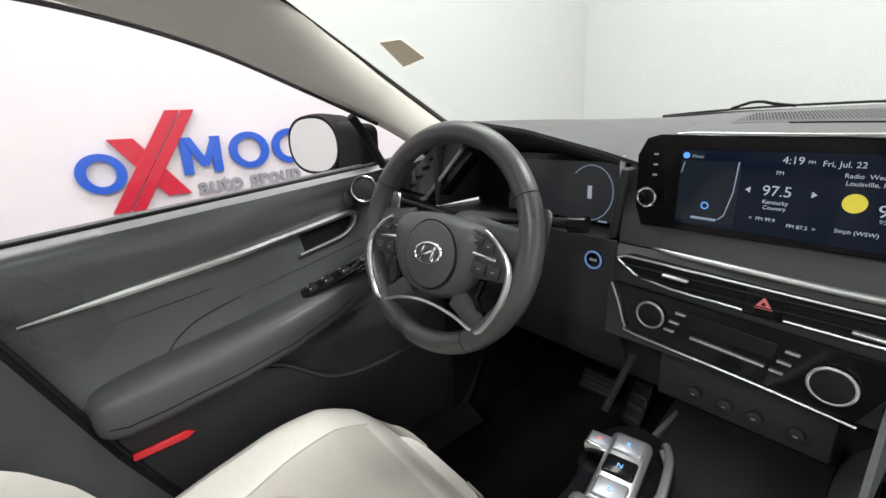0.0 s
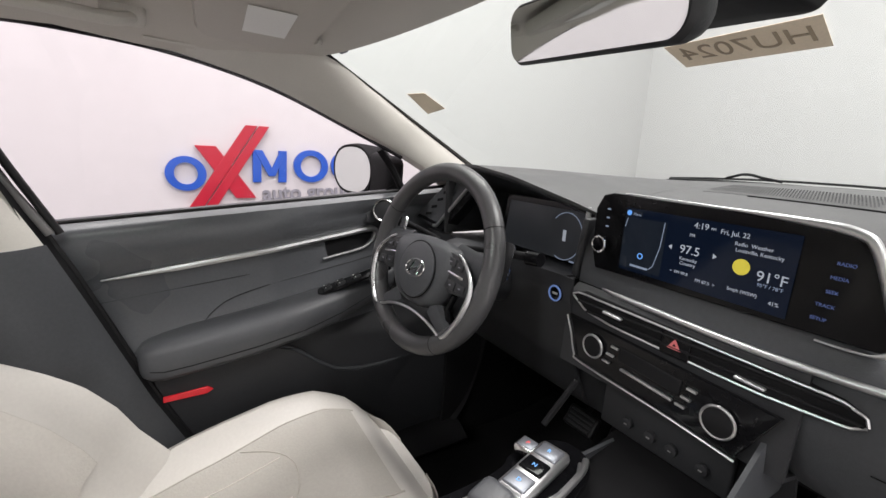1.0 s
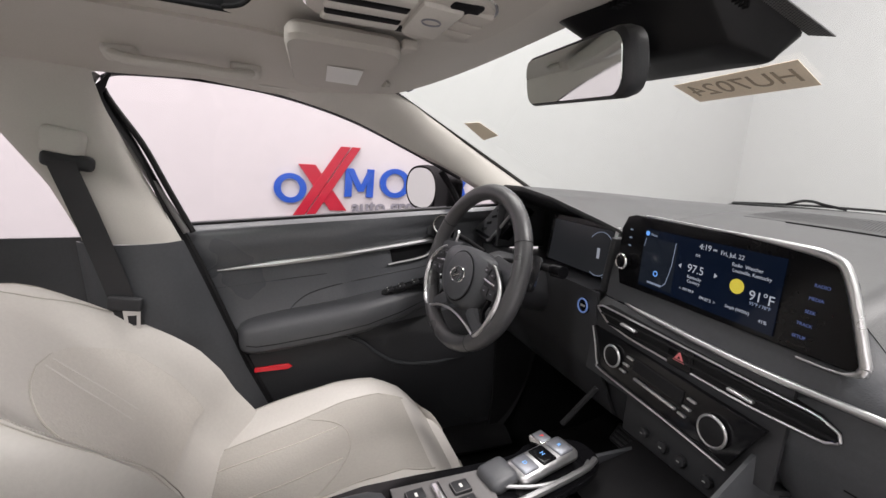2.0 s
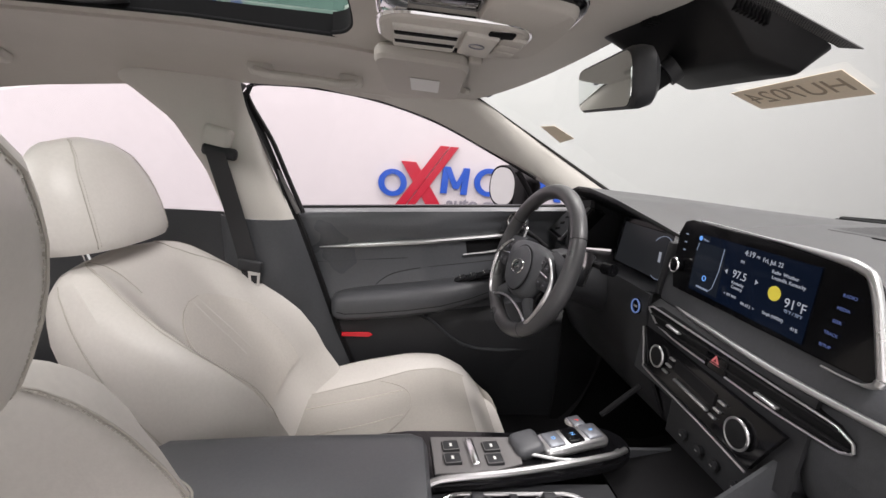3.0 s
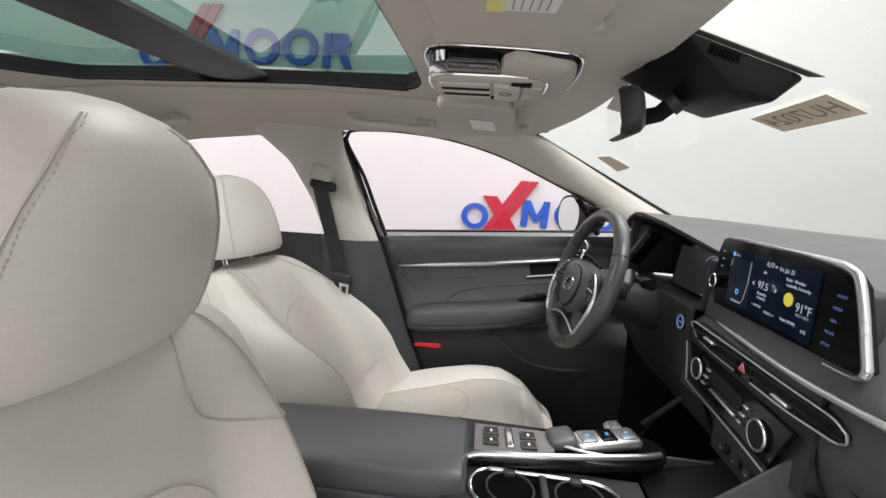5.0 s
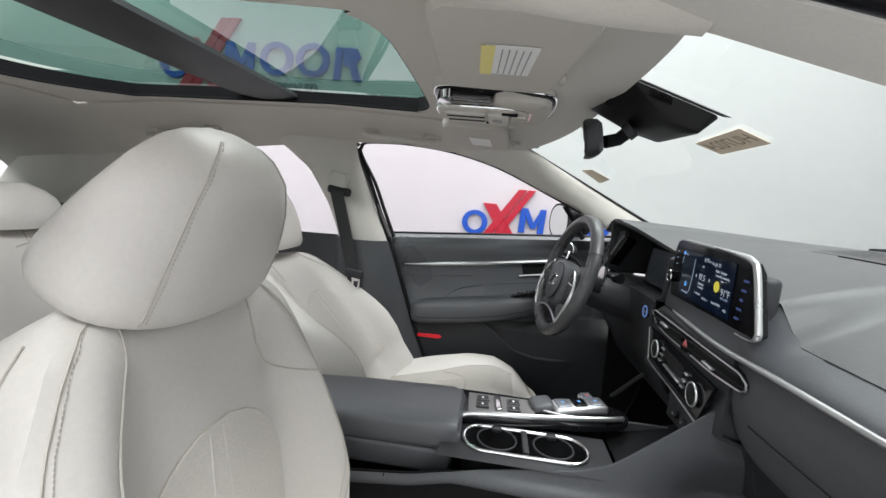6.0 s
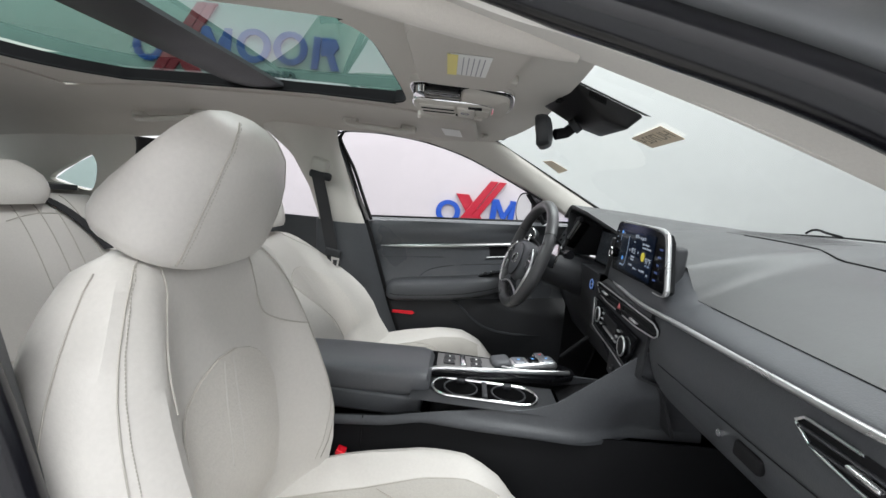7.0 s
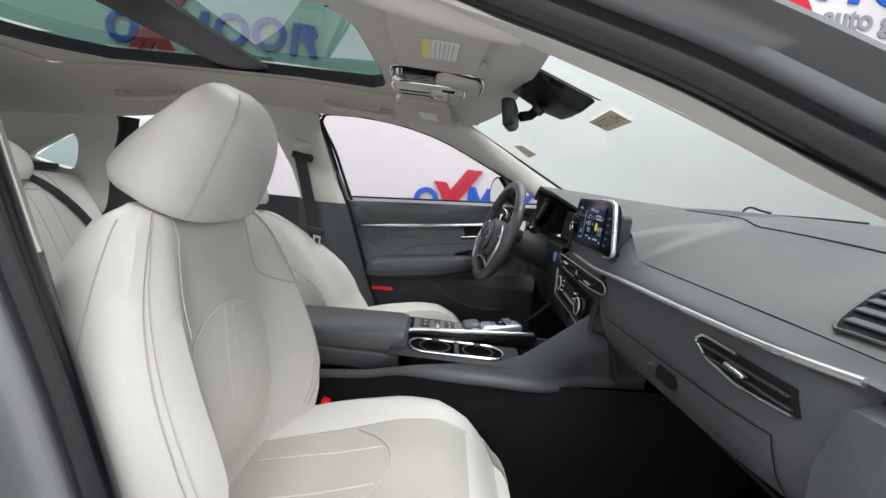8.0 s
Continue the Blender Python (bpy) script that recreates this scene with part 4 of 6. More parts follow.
part("map_caption", rbox(0.03, 0.001, 0.003, 0, m=at(-0.083, SY - 0.002, 1.013)), M_LCD_DIM, lcd)
part("menu_dot", disc(0.004, 0.001, at(-0.112, SY - 0.001, 1.092, 90), 16), M_LCD_B, lcd)


def screen_text(txt, x, z, size, mat, align="CENTER"):
    words(txt, size, at(x, SY - 0.0015, z, 90), mat, lcd, 0.0002, align)


for txt, x, z, size, mat in (("4:19", 0.0, 1.09, 0.0115, M_LCD_W), ("PM", 0.016, 1.089, 0.005, M_LCD_W), ("Fri, Jul. 22", 0.042, 1.088, 0.0085, M_LCD_W), ("FM", -0.01, 1.076, 0.006, M_LCD_W),
                             ("97.5", -0.01, 1.055, 0.0165, M_LCD_W), ("Kentucky", -0.01, 1.0425, 0.0065, M_LCD_W), ("Country", -0.01, 1.036, 0.0065, M_LCD_W), ("<  FM 99.9", -0.02, 1.022, 0.006, M_LCD_W), ("FM 87.5  >", 0.017, 1.018, 0.006, M_LCD_W),
                             ("Radio  Weather", 0.065, 1.077, 0.0065, M_LCD_W), ("Louisville, Kentucky", 0.072, 1.0695, 0.0065, M_LCD_W), ("91\u00b0F", 0.09, 1.044, 0.0175, M_LCD_W), ("95\u00b0F / 78\u00b0F", 0.09, 1.034, 0.006, M_LCD_DIM),
                             ("5mph (WSW)", 0.062, 1.02, 0.006, M_LCD_W), ("41%", 0.097, 1.016, 0.0065, M_LCD_W), ("Menu", -0.098, 1.091, 0.006, M_LCD_DIM)):
    screen_text(txt, x, z, size, mat)
for px, sgn in ((-0.036, -1), (0.021, 1)):
    part("play_mark", prism([(0, 0.0035), (0, -0.0035), (0.005 * sgn, 0)], 0.0005, Matrix(((1, 0, 0, px), (0, 0, -1, SY - 0.001), (0, 1, 0, 1.055), (0, 0, 0, 1)))), M_LCD_W, lcd, smooth=False)
part("sun_mark", disc(0.0098, 0.001, at(0.056, SY - 0.001, 1.05, 90), 24), M_LCD_Y, lcd, "yellow sun mark")
for k, txt in enumerate(("RADIO", "MEDIA", "SEEK", "TRACK", "SETUP")):
    words(txt, 0.0052, at(0.143 + 0.003 * (4 - k) - 0.004, SY - 0.0012, 1.077 - 0.0155 * k, 90), M_LCD_K, scr, 0.0002, "CENTER")
for k in range(3):
    part("touch_key", rbox(0.006, 0.0008, 0.0022, 0, m=at(-0.152, SY - 0.0005, 1.092 - 0.014 * k)), M_LCD_DIM, scr, smooth=False)
for ob in [scr] + list(scr.children_recursive):
    ob.data.transform(Matrix(((1, 0, 0, 0), (-0.07, 1, 0, 0.014), (0, 0, 1, 0), (0, 0, 0, 1))))
# perforated speaker plate in the middle of the upper pad
plate = part("speaker_plate", sheet(lambda u, v: Vector(dash_top((0.70 - 0.15 + 0.25 * u) / 1.5, 0.37 + 0.2 * v)) + Vector((0, 0, 0.0006)), 20, 6, 0.002), M_DASH, dash, "perforated speaker plate")
holes = bmesh.new()
for i in range(52):
    for j in range(13):
        u_, v_ = (0.70 - 0.145 + 0.24 * (i + 0.5 * (j % 2)) / 52) / 1.5, 0.385 + 0.17 * j / 12
        c_ = Vector(dash_top(u_, v_)) + Vector((0, 0, 0.0034))
        holes.faces.new([holes.verts.new(c_ + Vector((0.0014 * math.cos(a), 0.0024 * math.sin(a), 0.0004 * math.sin(a)))) for a in np.linspace(0, 2 * math.pi, 7)[:-1]])
part("perforation", holes, M_MATTE, plate, smooth=False)
# outlet grille at the passenger's end of the upper pad
def on_top(x, v):
    return Vector(dash_top((x + 0.70) / 1.5, v)) + Vector((0, 0, 0.004))


GR = [(0.650, 0.968), (0.672, 0.972), (0.74, 0.955), (0.79, 0.90), (0.76, 0.66), (0.645, 0.66), (0.622, 0.79), (0.632, 0.88)]
sp = part("grille_frame", tube(spline([on_top(x, v) for x, v in GR], 6, True), 0.0022, 8, True), M_DASH, dash, "dark grille frame")
part("grille_well", loft([[on_top(x, v) + Vector((0, 0, h)) for x, v in GR] for h in (0.0, 0.001)]), M_MATTE, sp, smooth=False)
for k in range(6):
    v_ = 0.935 - 0.046 * k
    x0_, x1_ = interp([(0.66, 0.65), (0.79, 0.63), (0.88, 0.64), (0.96, 0.656)], v_), 0.765
    part("grille_slat", rbox(x1_ - x0_, 0.012, 0.003, 0.001, 1, Matrix.Translation((on_top(x0_, v_) + on_top(x1_, v_)) * 0.5 + Vector((0, 0, 0.0025))) @ pose(0, 0, 0, 18, 0, 0)), M_DARK, sp, smooth=False)


# ---- driver's door ----
def door_x(y, z):
    """How far out the driver's door card stands."""
    s = SILL(y)
    strip = 0.898 + 0.119 * (y - 0.293)
    d = 0.708
    if z > strip:
        k = (z - strip) / (s - strip)
        d = 0.715 - 0.022 * math.sin(math.pi * min(1, k * 0.9)) + 0.035 * max(0, k - 0.85) / 0.15
    elif z > 0.73:
        k = (strip - z) / (strip - 0.73)
        d = 0.715 + 0.012 * math.sin(math.pi * k) - 0.02 * k
    else:
        d = 0.695 - 0.02 * math.sin(math.pi * min(1, (0.73 - z) / 0.4)) + 0.03 * max(0, 0.5 - z)
    d += 0.16 * max(0.0, y - 0.6) * min(1.0, max(0.0, (s - z) / 0.05)) * min(1.0, max(0.0, (z - 0.70) / 0.06))
    return -d


door = thing("car_door", "closed driver's door with charcoal card and chrome strip", "car door")
def card(z_low, z_high):
    def fn(u, v):
        yy = 0.2 + 0.95 * u
        top = SILL(yy) if z_high is None else z_high + 0.09 * max(0.0, yy - 0.4)
        low = z_low if z_high is not None else z_low + 0.09 * max(0.0, yy - 0.4)
        zz = low + (top - low) * v
        return (door_x(yy, zz), yy, zz)
    return sheet(fn, 60, 40, 0.003)


part("door_card", card(0.70, None), M_DOOR, door, "charcoal soft door card, its light put into the colour")
# Darker plastic below the armrest stands in for shade on the door.
part("lower_card", card(0.36, 0.70), M_DARK2, door, "lower door card, shade put into its black")
part("sill_seal", tube([(-0.70, y, SILL(y) + 0.002) for y in np.linspace(0.22, 1.12, 20)], 0.0038, 8), M_RUBBER, door, "black window seal")
g = part("window_glass", sheet(lambda u, v: (-0.655 - 0.05 * (1 - v), (yy := 0.1 + 0.98 * u), (zz := SILL(yy)) + (interp(WIN_TOP, yy) + 0.008 - zz) * v), 24, 6, 0), G_SIDE, door)
g.visible_shadow = False
frame_line = spline([(-0.668, y, z) for y, z in [(0.25, 1.0), (0.205, 1.1), (0.165, 1.19), (0.116, 1.27), (0.103, 1.303), (0.118, 1.326), (0.18, 1.333), (0.283, 1.334), (0.437, 1.319), (0.60, 1.279), (0.764, 1.211), (0.9, 1.150)]], 6)
part("window_frame", tube(frame_line, [0.0065 if k < 26 else 0.0042 for k in range(len(frame_line))], 10), M_RUBBER, door, "black window frame")
part("frame_post", tube(spline([(-0.664, 0.238, 1.0), (-0.664, 0.151, 1.165), (-0.662, 0.098, 1.27), (-0.660, 0.086, 1.303), (-0.66, 0.098, 1.325)], 6), 0.0075, 10), M_EDGE, door, "grey window frame edge")
part("division_bar", tube([(-0.70, 0.925, 1.06), (-0.685, 0.885, 1.12), (-0.675, 0.845, 1.168)], 0.009, 8), M_MATTE, door, "black window division bar")


def strip_pt(y, lift=0.0):
    z = 0.898 + 0.119 * (y - 0.293) + lift
    return Vector((door_x(y, z) + 0.008, y, z))


ys = np.linspace(0.29, 0.832, 30)
part("chrome_strip", tube([strip_pt(y) for y in ys], [0.0015 + 0.006 * min(1, 4 * (y - 0.285) / 0.54) for y in ys], 8), M_SATIN, door, "satin chrome strip")
GRIP = [(0.70, 0.9465), (0.78, 0.956), (0.84, 0.9635), (0.862, 0.9615), (0.868, 0.951), (0.858, 0.932), (0.835, 0.916), (0.80, 0.908), (0.755, 0.902), (0.722, 0.897)]
hp = spline([(door_x(y, z) + 0.009, y, z) for y, z in GRIP], 6)
part("door_handle", tube(hp, [interp([(0, 0.0072), (0.25, 0.0085), (0.42, 0.0075), (0.6, 0.0042), (1.0, 0.0028)], k / (len(hp) - 1)) for k in range(len(hp))], 8), M_SATIN, door, "satin chrome pull handle")
# Flat black patch on the card, drawn for the shade in the handle recess.
CUP = [(0.735, 0.901), (0.80, 0.911), (0.838, 0.92), (0.856, 0.938), (0.858, 0.952), (0.84, 0.957), (0.78, 0.95), (0.725, 0.943)]
part("handle_cup", loft([[(door_x(y, z) + h, y, z) for y, z in CUP] for h in (0.001, 0.004)]), M_MATTE, door, "black patch for the shaded recess behind the handle", False)


def arm_ring(y, w, z0, z1, n=20):
    cx = door_x(y, 0.74)
    out = []
    for k in range(n):
        a = 2 * math.pi * k / n
        c, s = math.cos(a), math.sin(a)
        out.append(Vector((cx + 0.005 + w * (abs(c) ** 0.6) * (1 if c > 0 else -0.6), y, (z0 + z1) / 2 + (z1 - z0) / 2 * (abs(s) ** 0.55) * (1 if s > 0 else -1))))
    return out


ARM = [(0.330, 0.010, 0.716, 0.740), (0.334, 0.026, 0.706, 0.752), (0.342, 0.042, 0.698, 0.762), (0.355, 0.053, 0.692, 0.769), (0.378, 0.060, 0.690, 0.776), (0.43, 0.065, 0.696, 0.786), (0.55, 0.067, 0.712, 0.803), (0.65, 0.066, 0.728, 0.818), (0.74, 0.063, 0.752, 0.834), (0.82, 0.058, 0.782, 0.852), (0.88, 0.048, 0.81, 0.868), (0.93, 0.03, 0.838, 0.88), (0.96, 0.012, 0.86, 0.885)]
part("armrest", loft([arm_ring(*a) for a in ARM]), M_VINYL, door, "charcoal padded armrest")
part("armrest_seam", tube([(door_x(y, 0.74) + 0.005 + w * 0.98, y, z0 + 0.03) for y, w, z0, z1 in ARM[3:10]], 0.0012, 5), M_MATTE, door)
# Dark lines drawn for the shade along the card's folds.
part("card_crease", tube(spline([(door_x(y, z) + 0.003, y, z) for y, z in ((0.455, 0.785), (0.475, 0.806), (0.51, 0.828), (0.58, 0.848), (0.68, 0.863), (0.80, 0.878), (0.90, 0.893))], 8), 0.0016, 6), M_DARK2, door)
part("card_crease", tube(spline([(door_x(y, 0.855 + 0.11 * (y - 0.3)) + 0.002, y, 0.852 + 0.11 * (y - 0.3)) for y in (0.28, 0.4, 0.55, 0.68)], 6), 0.0012, 6), M_DARK2, door)
pod_m = at(-0.668, 0.782, 0.8525, 20, 4, -14)
pod = part("switch_pod", prism(rounded(0.042, 0.185, 0.012), 0.006, pod_m, 0.001), M_PIANO, door, "gloss black switch panel", False)
for k, (dx, dy) in enumerate([(-0.009, -0.07), (0.010, -0.066), (-0.009, -0.036), (0.010, -0.032), (-0.008, 0.004), (0.010, 0.008)]):
    part("switch", rbox(0.015, 0.02, 0.006, 0.002, 2, pod_m @ at(dx, dy, 0.008, 8)), M_DARK2, pod, "black window switch")
    part("switch_mark", rbox(0.005, 0.0025, 0.0006, 0, m=pod_m @ at(dx, dy - 0.004, 0.0115, 8)), M_PAPER, pod, smooth=False)
knob_ = part("mirror_knob", disc(0.0125, 0.006, pod_m @ at(0.001, 0.055, 0.006), 24, 0.001), M_DARK2, pod, "round black mirror switch")
part("knob_mark", ring(0.0085, 0.0008, pod_m @ at(0.001, 0.055, 0.0124), 20), M_INK, knob_)
part("switch_mark", rbox(0.010, 0.006, 0.0012, 0.0004, 1, pod_m @ at(0.001, 0.08, 0.0065)), M_PAPER, pod, smooth=False)
tweet_m = at(-0.702, 0.872, 1.0165, 0, 84, -24)
spk = part("tweeter_ring", ring(0.027, 0.0026, tweet_m), M_CHROME, door, "chrome tweeter ring")
part("tweeter", disc(0.0265, 0.004, tweet_m @ at(0, 0, -0.005), 28, 0.001), M_DARK2, spk, "black tweeter grille")
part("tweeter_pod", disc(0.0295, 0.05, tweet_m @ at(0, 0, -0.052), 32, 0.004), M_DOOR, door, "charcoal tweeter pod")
part("lock_switch", rbox(0.006, 0.026, 0.034, 0.003, m=at(-0.7275, 0.846, 1.0, 0, 0, -9)), M_DARK, door, "charcoal lock switch")
POCKET = [(0, 0.318), (0.11, 0.334), (0.22, 0.345), (0.31, 0.348), (0.37, 0.33), (0.44, 0.285), (0.5, 0.255), (0.58, 0.24), (0.68, 0.236), (0.8, 0.245), (1, 0.27)]
# The seat's shade on the pocket is put into its colour.
part("pocket", sheet(lambda u, v: (-0.672 + 0.008 * v - 0.02 * (1 - math.sin(math.pi * min(1, 0.15 + u))), 0.36 + 0.74 * u, 0.37 + v * (interp(POCKET, u))), 40, 8, 0.006), M_DARK2, door, "door pocket, shade put into its dark colour")
part("pocket_lip", tube([(-0.667 - 0.02 * (1 - math.sin(math.pi * min(1, 0.15 + u))), 0.36 + 0.74 * u, 0.372 + interp(POCKET, u)) for u in np.linspace(0, 1, 40)], 0.005, 6), M_DARK, door)
part("reflector", prism([(-0.045, -0.008), (0.034, -0.007), (0.046, 0.0), (0.036, 0.008), (-0.045, 0.004)], 0.005, Matrix(((0, 0, 1, -0.664), (1, 0, 0, 0.415), (0, 1, 0, 0.648), (0, 0, 0, 1))), 0.001), M_RED, door, "red reflector", False)

# door mirror
mir = thing("door_mirror", "black-edged oval outside door mirror", "door mirror")
def oval_ring(w, h, d, n=28):
    m_ = Matrix.Translation((-0.938, 0.868 + d, 1.106)) @ pose(0, 0, 0, 0, 0, 12)
    return [m_ @ Vector((w * abs(math.cos(a)) ** 0.8 * math.copysign(1, math.cos(a)), 0, h * abs(math.sin(a)) ** 0.9 * math.copysign(1, math.sin(a)))) for a in np.linspace(0, 2 * math.pi, n + 1)[:-1]]
part("housing", loft([oval_ring(0.098, 0.066, 0.004), oval_ring(0.104, 0.072, 0.0), oval_ring(0.108, 0.076, 0.02), oval_ring(0.1, 0.07, 0.07), oval_ring(0.06, 0.045, 0.11), oval_ring(0.01, 0.01, 0.12)]), M_MATTE, mir, "black housing")
part("mirror_glass", loft([oval_ring(0.097, 0.065, 0.001), oval_ring(0.097, 0.065, 0.003)]), M_MIRROR, mir, "oval mirror glass", False)
part("foot", rbox(0.15, 0.05, 0.115, 0.02, m=at(-0.80, 0.915, 1.098, 0, 4)), M_MATTE, mir, "black mirror foot")

# ---- steering wheel ----
WT = radians(16)
wm = Matrix.Translation((-0.392, 0.828, 0.973)) @ Matrix.Rotation(radians(7), 4, "Z") @ Matrix(((1, 0, 0, 0), (0, math.sin(WT), -math.cos(WT), 0), (0, math.cos(WT), math.sin(WT), 0), (0, 0, 0, 1)))
wheel = thing("steering_wheel", "black leather steering wheel with silver spokes", "steering wheel", at=(-0.395, 0.822, 0.970))
wheel.matrix_world = wm


def wpart(name, bm, mat, parent=None, label="", smooth=True):
    return part(name, bm, mat, parent or wheel, label, smooth)


RM = 0.1665
rim_path = [(RM * math.cos(a), RM * math.sin(a), 0) for a in np.linspace(0, 2 * math.pi, 73)[:-1]]
rim_r = [0.0172 + 0.0022 * math.exp(-((abs(((a + 180) % 360) - 180) - 62) / 30) ** 2) for a in np.linspace(90, 450, 73)[:-1]]
wpart("rim", tube(rim_path, rim_r, 16, True), M_RIM, label="black leather rim")
for a in (28, 152, 228, 300):
    c, s_ = math.cos(radians(a)), math.sin(radians(a))
    bm = ring(0.0178, 0.0006, at(RM * c, RM * s_, 0) @ Matrix.Rotation(radians(a), 4, "Z") @ pose(0, 0, 0, 90), 24)
    wpart("rim_seam", bm, M_MATTE)


HUB = [(0.0, 0.042), (0.06, 0.038), (0.098, 0.026), (0.104, 0.0), (0.094, -0.042), (0.062, -0.084), (0.0, -0.098), (-0.062, -0.084), (-0.094, -0.042), (-0.104, 0.0), (-0.098, 0.026), (-0.06, 0.038)]
hub_path = spline([(a, b, 0) for a, b in HUB], 5, True)


def hub_ring(k, z):
    return [(p.x * k, -0.028 + (p.y + 0.028) * k, z) for p in hub_path]


wpart("hub", loft([hub_ring(0.8, -0.045), hub_ring(0.94, -0.012), hub_ring(0.96, 0.0), hub_ring(0.9, 0.012), hub_ring(0.78, 0.021), hub_ring(0.6, 0.026), hub_ring(0.3, 0.028)]), M_DARK, label="charcoal airbag cover")
BX, BY = 0.008, -0.026
boss = wpart("boss", disc(0.052, 0.006, at(BX, BY, 0.025), 40, 0.002), M_DARK)
wpart("boss_groove", ring(0.0535, 0.0013, at(BX, BY, 0.0275)), M_MATTE, boss)
em = [(BX + 0.027 * math.cos(a) + 0.004 * math.sin(a), BY + 0.0165 * math.sin(a) + 0.002, 0.0325) for a in np.linspace(0, 2 * math.pi, 37)[:-1]]
wpart("badge_oval", tube(em, 0.0019, 6, True), M_CHROME_B, boss, "bright oval badge ring")
for k in (-1, 1):
    wpart("badge_bar", tube([(BX + k * 0.013 - 0.005, BY - 0.009, 0.032), (BX + k * 0.011 + 0.005, BY + 0.013, 0.032)], 0.0032, 6), M_CHROME_B, boss)
wpart("badge_bar", tube([(BX - 0.011, BY - 0.003, 0.032), (BX + 0.011, BY + 0.007, 0.032)], 0.0026, 6), M_CHROME_B, boss)
for s in (-1, 1):
    # switch pads, the silver line along spoke and rim, and the spokes behind them
    o = [(0.066, 0.026), (0.108, 0.018), (0.142, -0.018), (0.144, -0.044), (0.092, -0.046), (0.07, -0.03)]
    o = [(s * a, b) for a, b in o][:: s]
    sp_ = wpart("switch_spoke", prism(o, 0.014, at(0, 0, 0.002), 0.003), M_DARK2, label="black switch spoke", smooth=False)
    for bx, by, bw, bh in ((0.086, 0.008, 0.024, 0.013), (0.11, 0.002, 0.018, 0.013), (0.103, -0.0125, 0.044, 0.005), (0.098, -0.031, 0.022, 0.016), (0.123, -0.032, 0.022, 0.016)):
        wpart("switch", rbox(bw, bh, 0.005, 0.0015, 2, at(s * bx, by, 0.0165, 0, 0, -s * 6)), M_CHROME if bh < 0.01 else M_DARK2, sp_, "wheel switch")
        if bh > 0.011:
            wpart("switch_mark", rbox(0.005, 0.002, 0.0006, 0, m=at(s * bx, by, 0.0192)), M_SIGNGREY, sp_, smooth=False)
    edge_ = [(s * 0.1, 0.023, 0.016), (s * 0.122, 0.01, 0.018), (s * 0.145, -0.014, 0.019), (s * 0.150, -0.04, 0.019), (s * 0.142, -0.075, 0.019), (s * 0.126, -0.105, 0.018), (s * 0.112, -0.120, 0.017), (s * 0.096, -0.123, 0.012), (s * 0.065, -0.112, 0.014), (s * 0.03, -0.105, 0.015), (0.0, -0.103, 0.015)]
    wpart("silver_spoke", tube(spline(edge_, 6), [0.002 + 0.0032 * math.exp(-((k - 22) / 13) ** 2) + 0.0008 * (k > 30) for k in range(61)], 8), M_SATIN, label="satin silver spoke")
    back = [(s * 0.07, 0.012, -0.008), (s * 0.11, 0.01, -0.008), (s * 0.155, 0.008, -0.004)]
    wpart("spoke_core", tube(back, [0.03, 0.026, 0.024], 8, flat=0.35), M_DARK)
    low = [(s * 0.05, -0.085, -0.002), (s * 0.085, -0.108, 0.0), (s * 0.115, -0.13, 0.0)]
    wpart("spoke_core", tube(low, [0.02, 0.017, 0.018], 8, flat=0.5, up=(0, 0, 1)), M_DARK)
    wpart("spoke_liner", tube([(s * 0.094, -0.05, -0.004), (s * 0.085, -0.078, -0.004), (s * 0.1, -0.108, -0.004)], 0.006, 8), M_PIANO)
    part("stalk", tube([wm @ Vector((s * 0.04, 0.035, -0.05)), wm @ Vector((s * 0.12, 0.045, -0.055)), wm @ Vector((s * 0.19, 0.05, -0.05))], [0.005, 0.0055, 0.008], 10), M_MATTE, dash, "black column stalk")
    part("stalk_end", tube([wm @ Vector((s * 0.19, 0.049, -0.05)), wm @ Vector((s * 0.215, 0.051, -0.05))], 0.0122, 12), M_PIANO, dash)
    part("paddle", prism(rounded(0.03, 0.07, 0.01), 0.005, wm @ at(s * 0.155, 0.03, -0.035, 0, s * 15)), M_CHROME, dash, "silver shift paddle")
part("column_shroud", loft([[wm @ Vector((0.055 * k * math.cos(a), 0.05 * k * math.sin(a) - 0.005, z)) for a in np.linspace(0, 2 * math.pi, 25)[:-1]] for k, z in ((0.8, -0.04), (1.1, -0.07), (1.2, -0.2), (1.2, -0.3))]), M_DARK2, dash, "black column shroud")
for px, pw, ph, nm in ((-0.40, 0.1, 0.06, "brake_pedal"), (-0.29, 0.05, 0.13, "accelerator_pedal")):
    pd = thing(nm, "black rubber foot pedal with raised bars", "pedal", "pedals")
    part("pad", rbox(pw, 0.02, ph, 0.006, m=at(px, 1.36, 0.44, -35)), M_RUBBER, pd)
    for k in range(4):
        part("bar", rbox(pw * 0.8, 0.006, ph * 0.1, 0.002, 2, at(px, 1.36, 0.44, -35) @ at(0, -0.012, ph * (k - 1.5) * 0.22)), M_DARK2, pd)
    part("lever", tube([(px, 1.37, 0.45), (px + 0.02, 1.5, 0.62)], 0.008, 6), M_MATTE, pd)

# ---- center console ----
con = thing("center_console", "charcoal center console with gloss black top and chrome edging", "console")


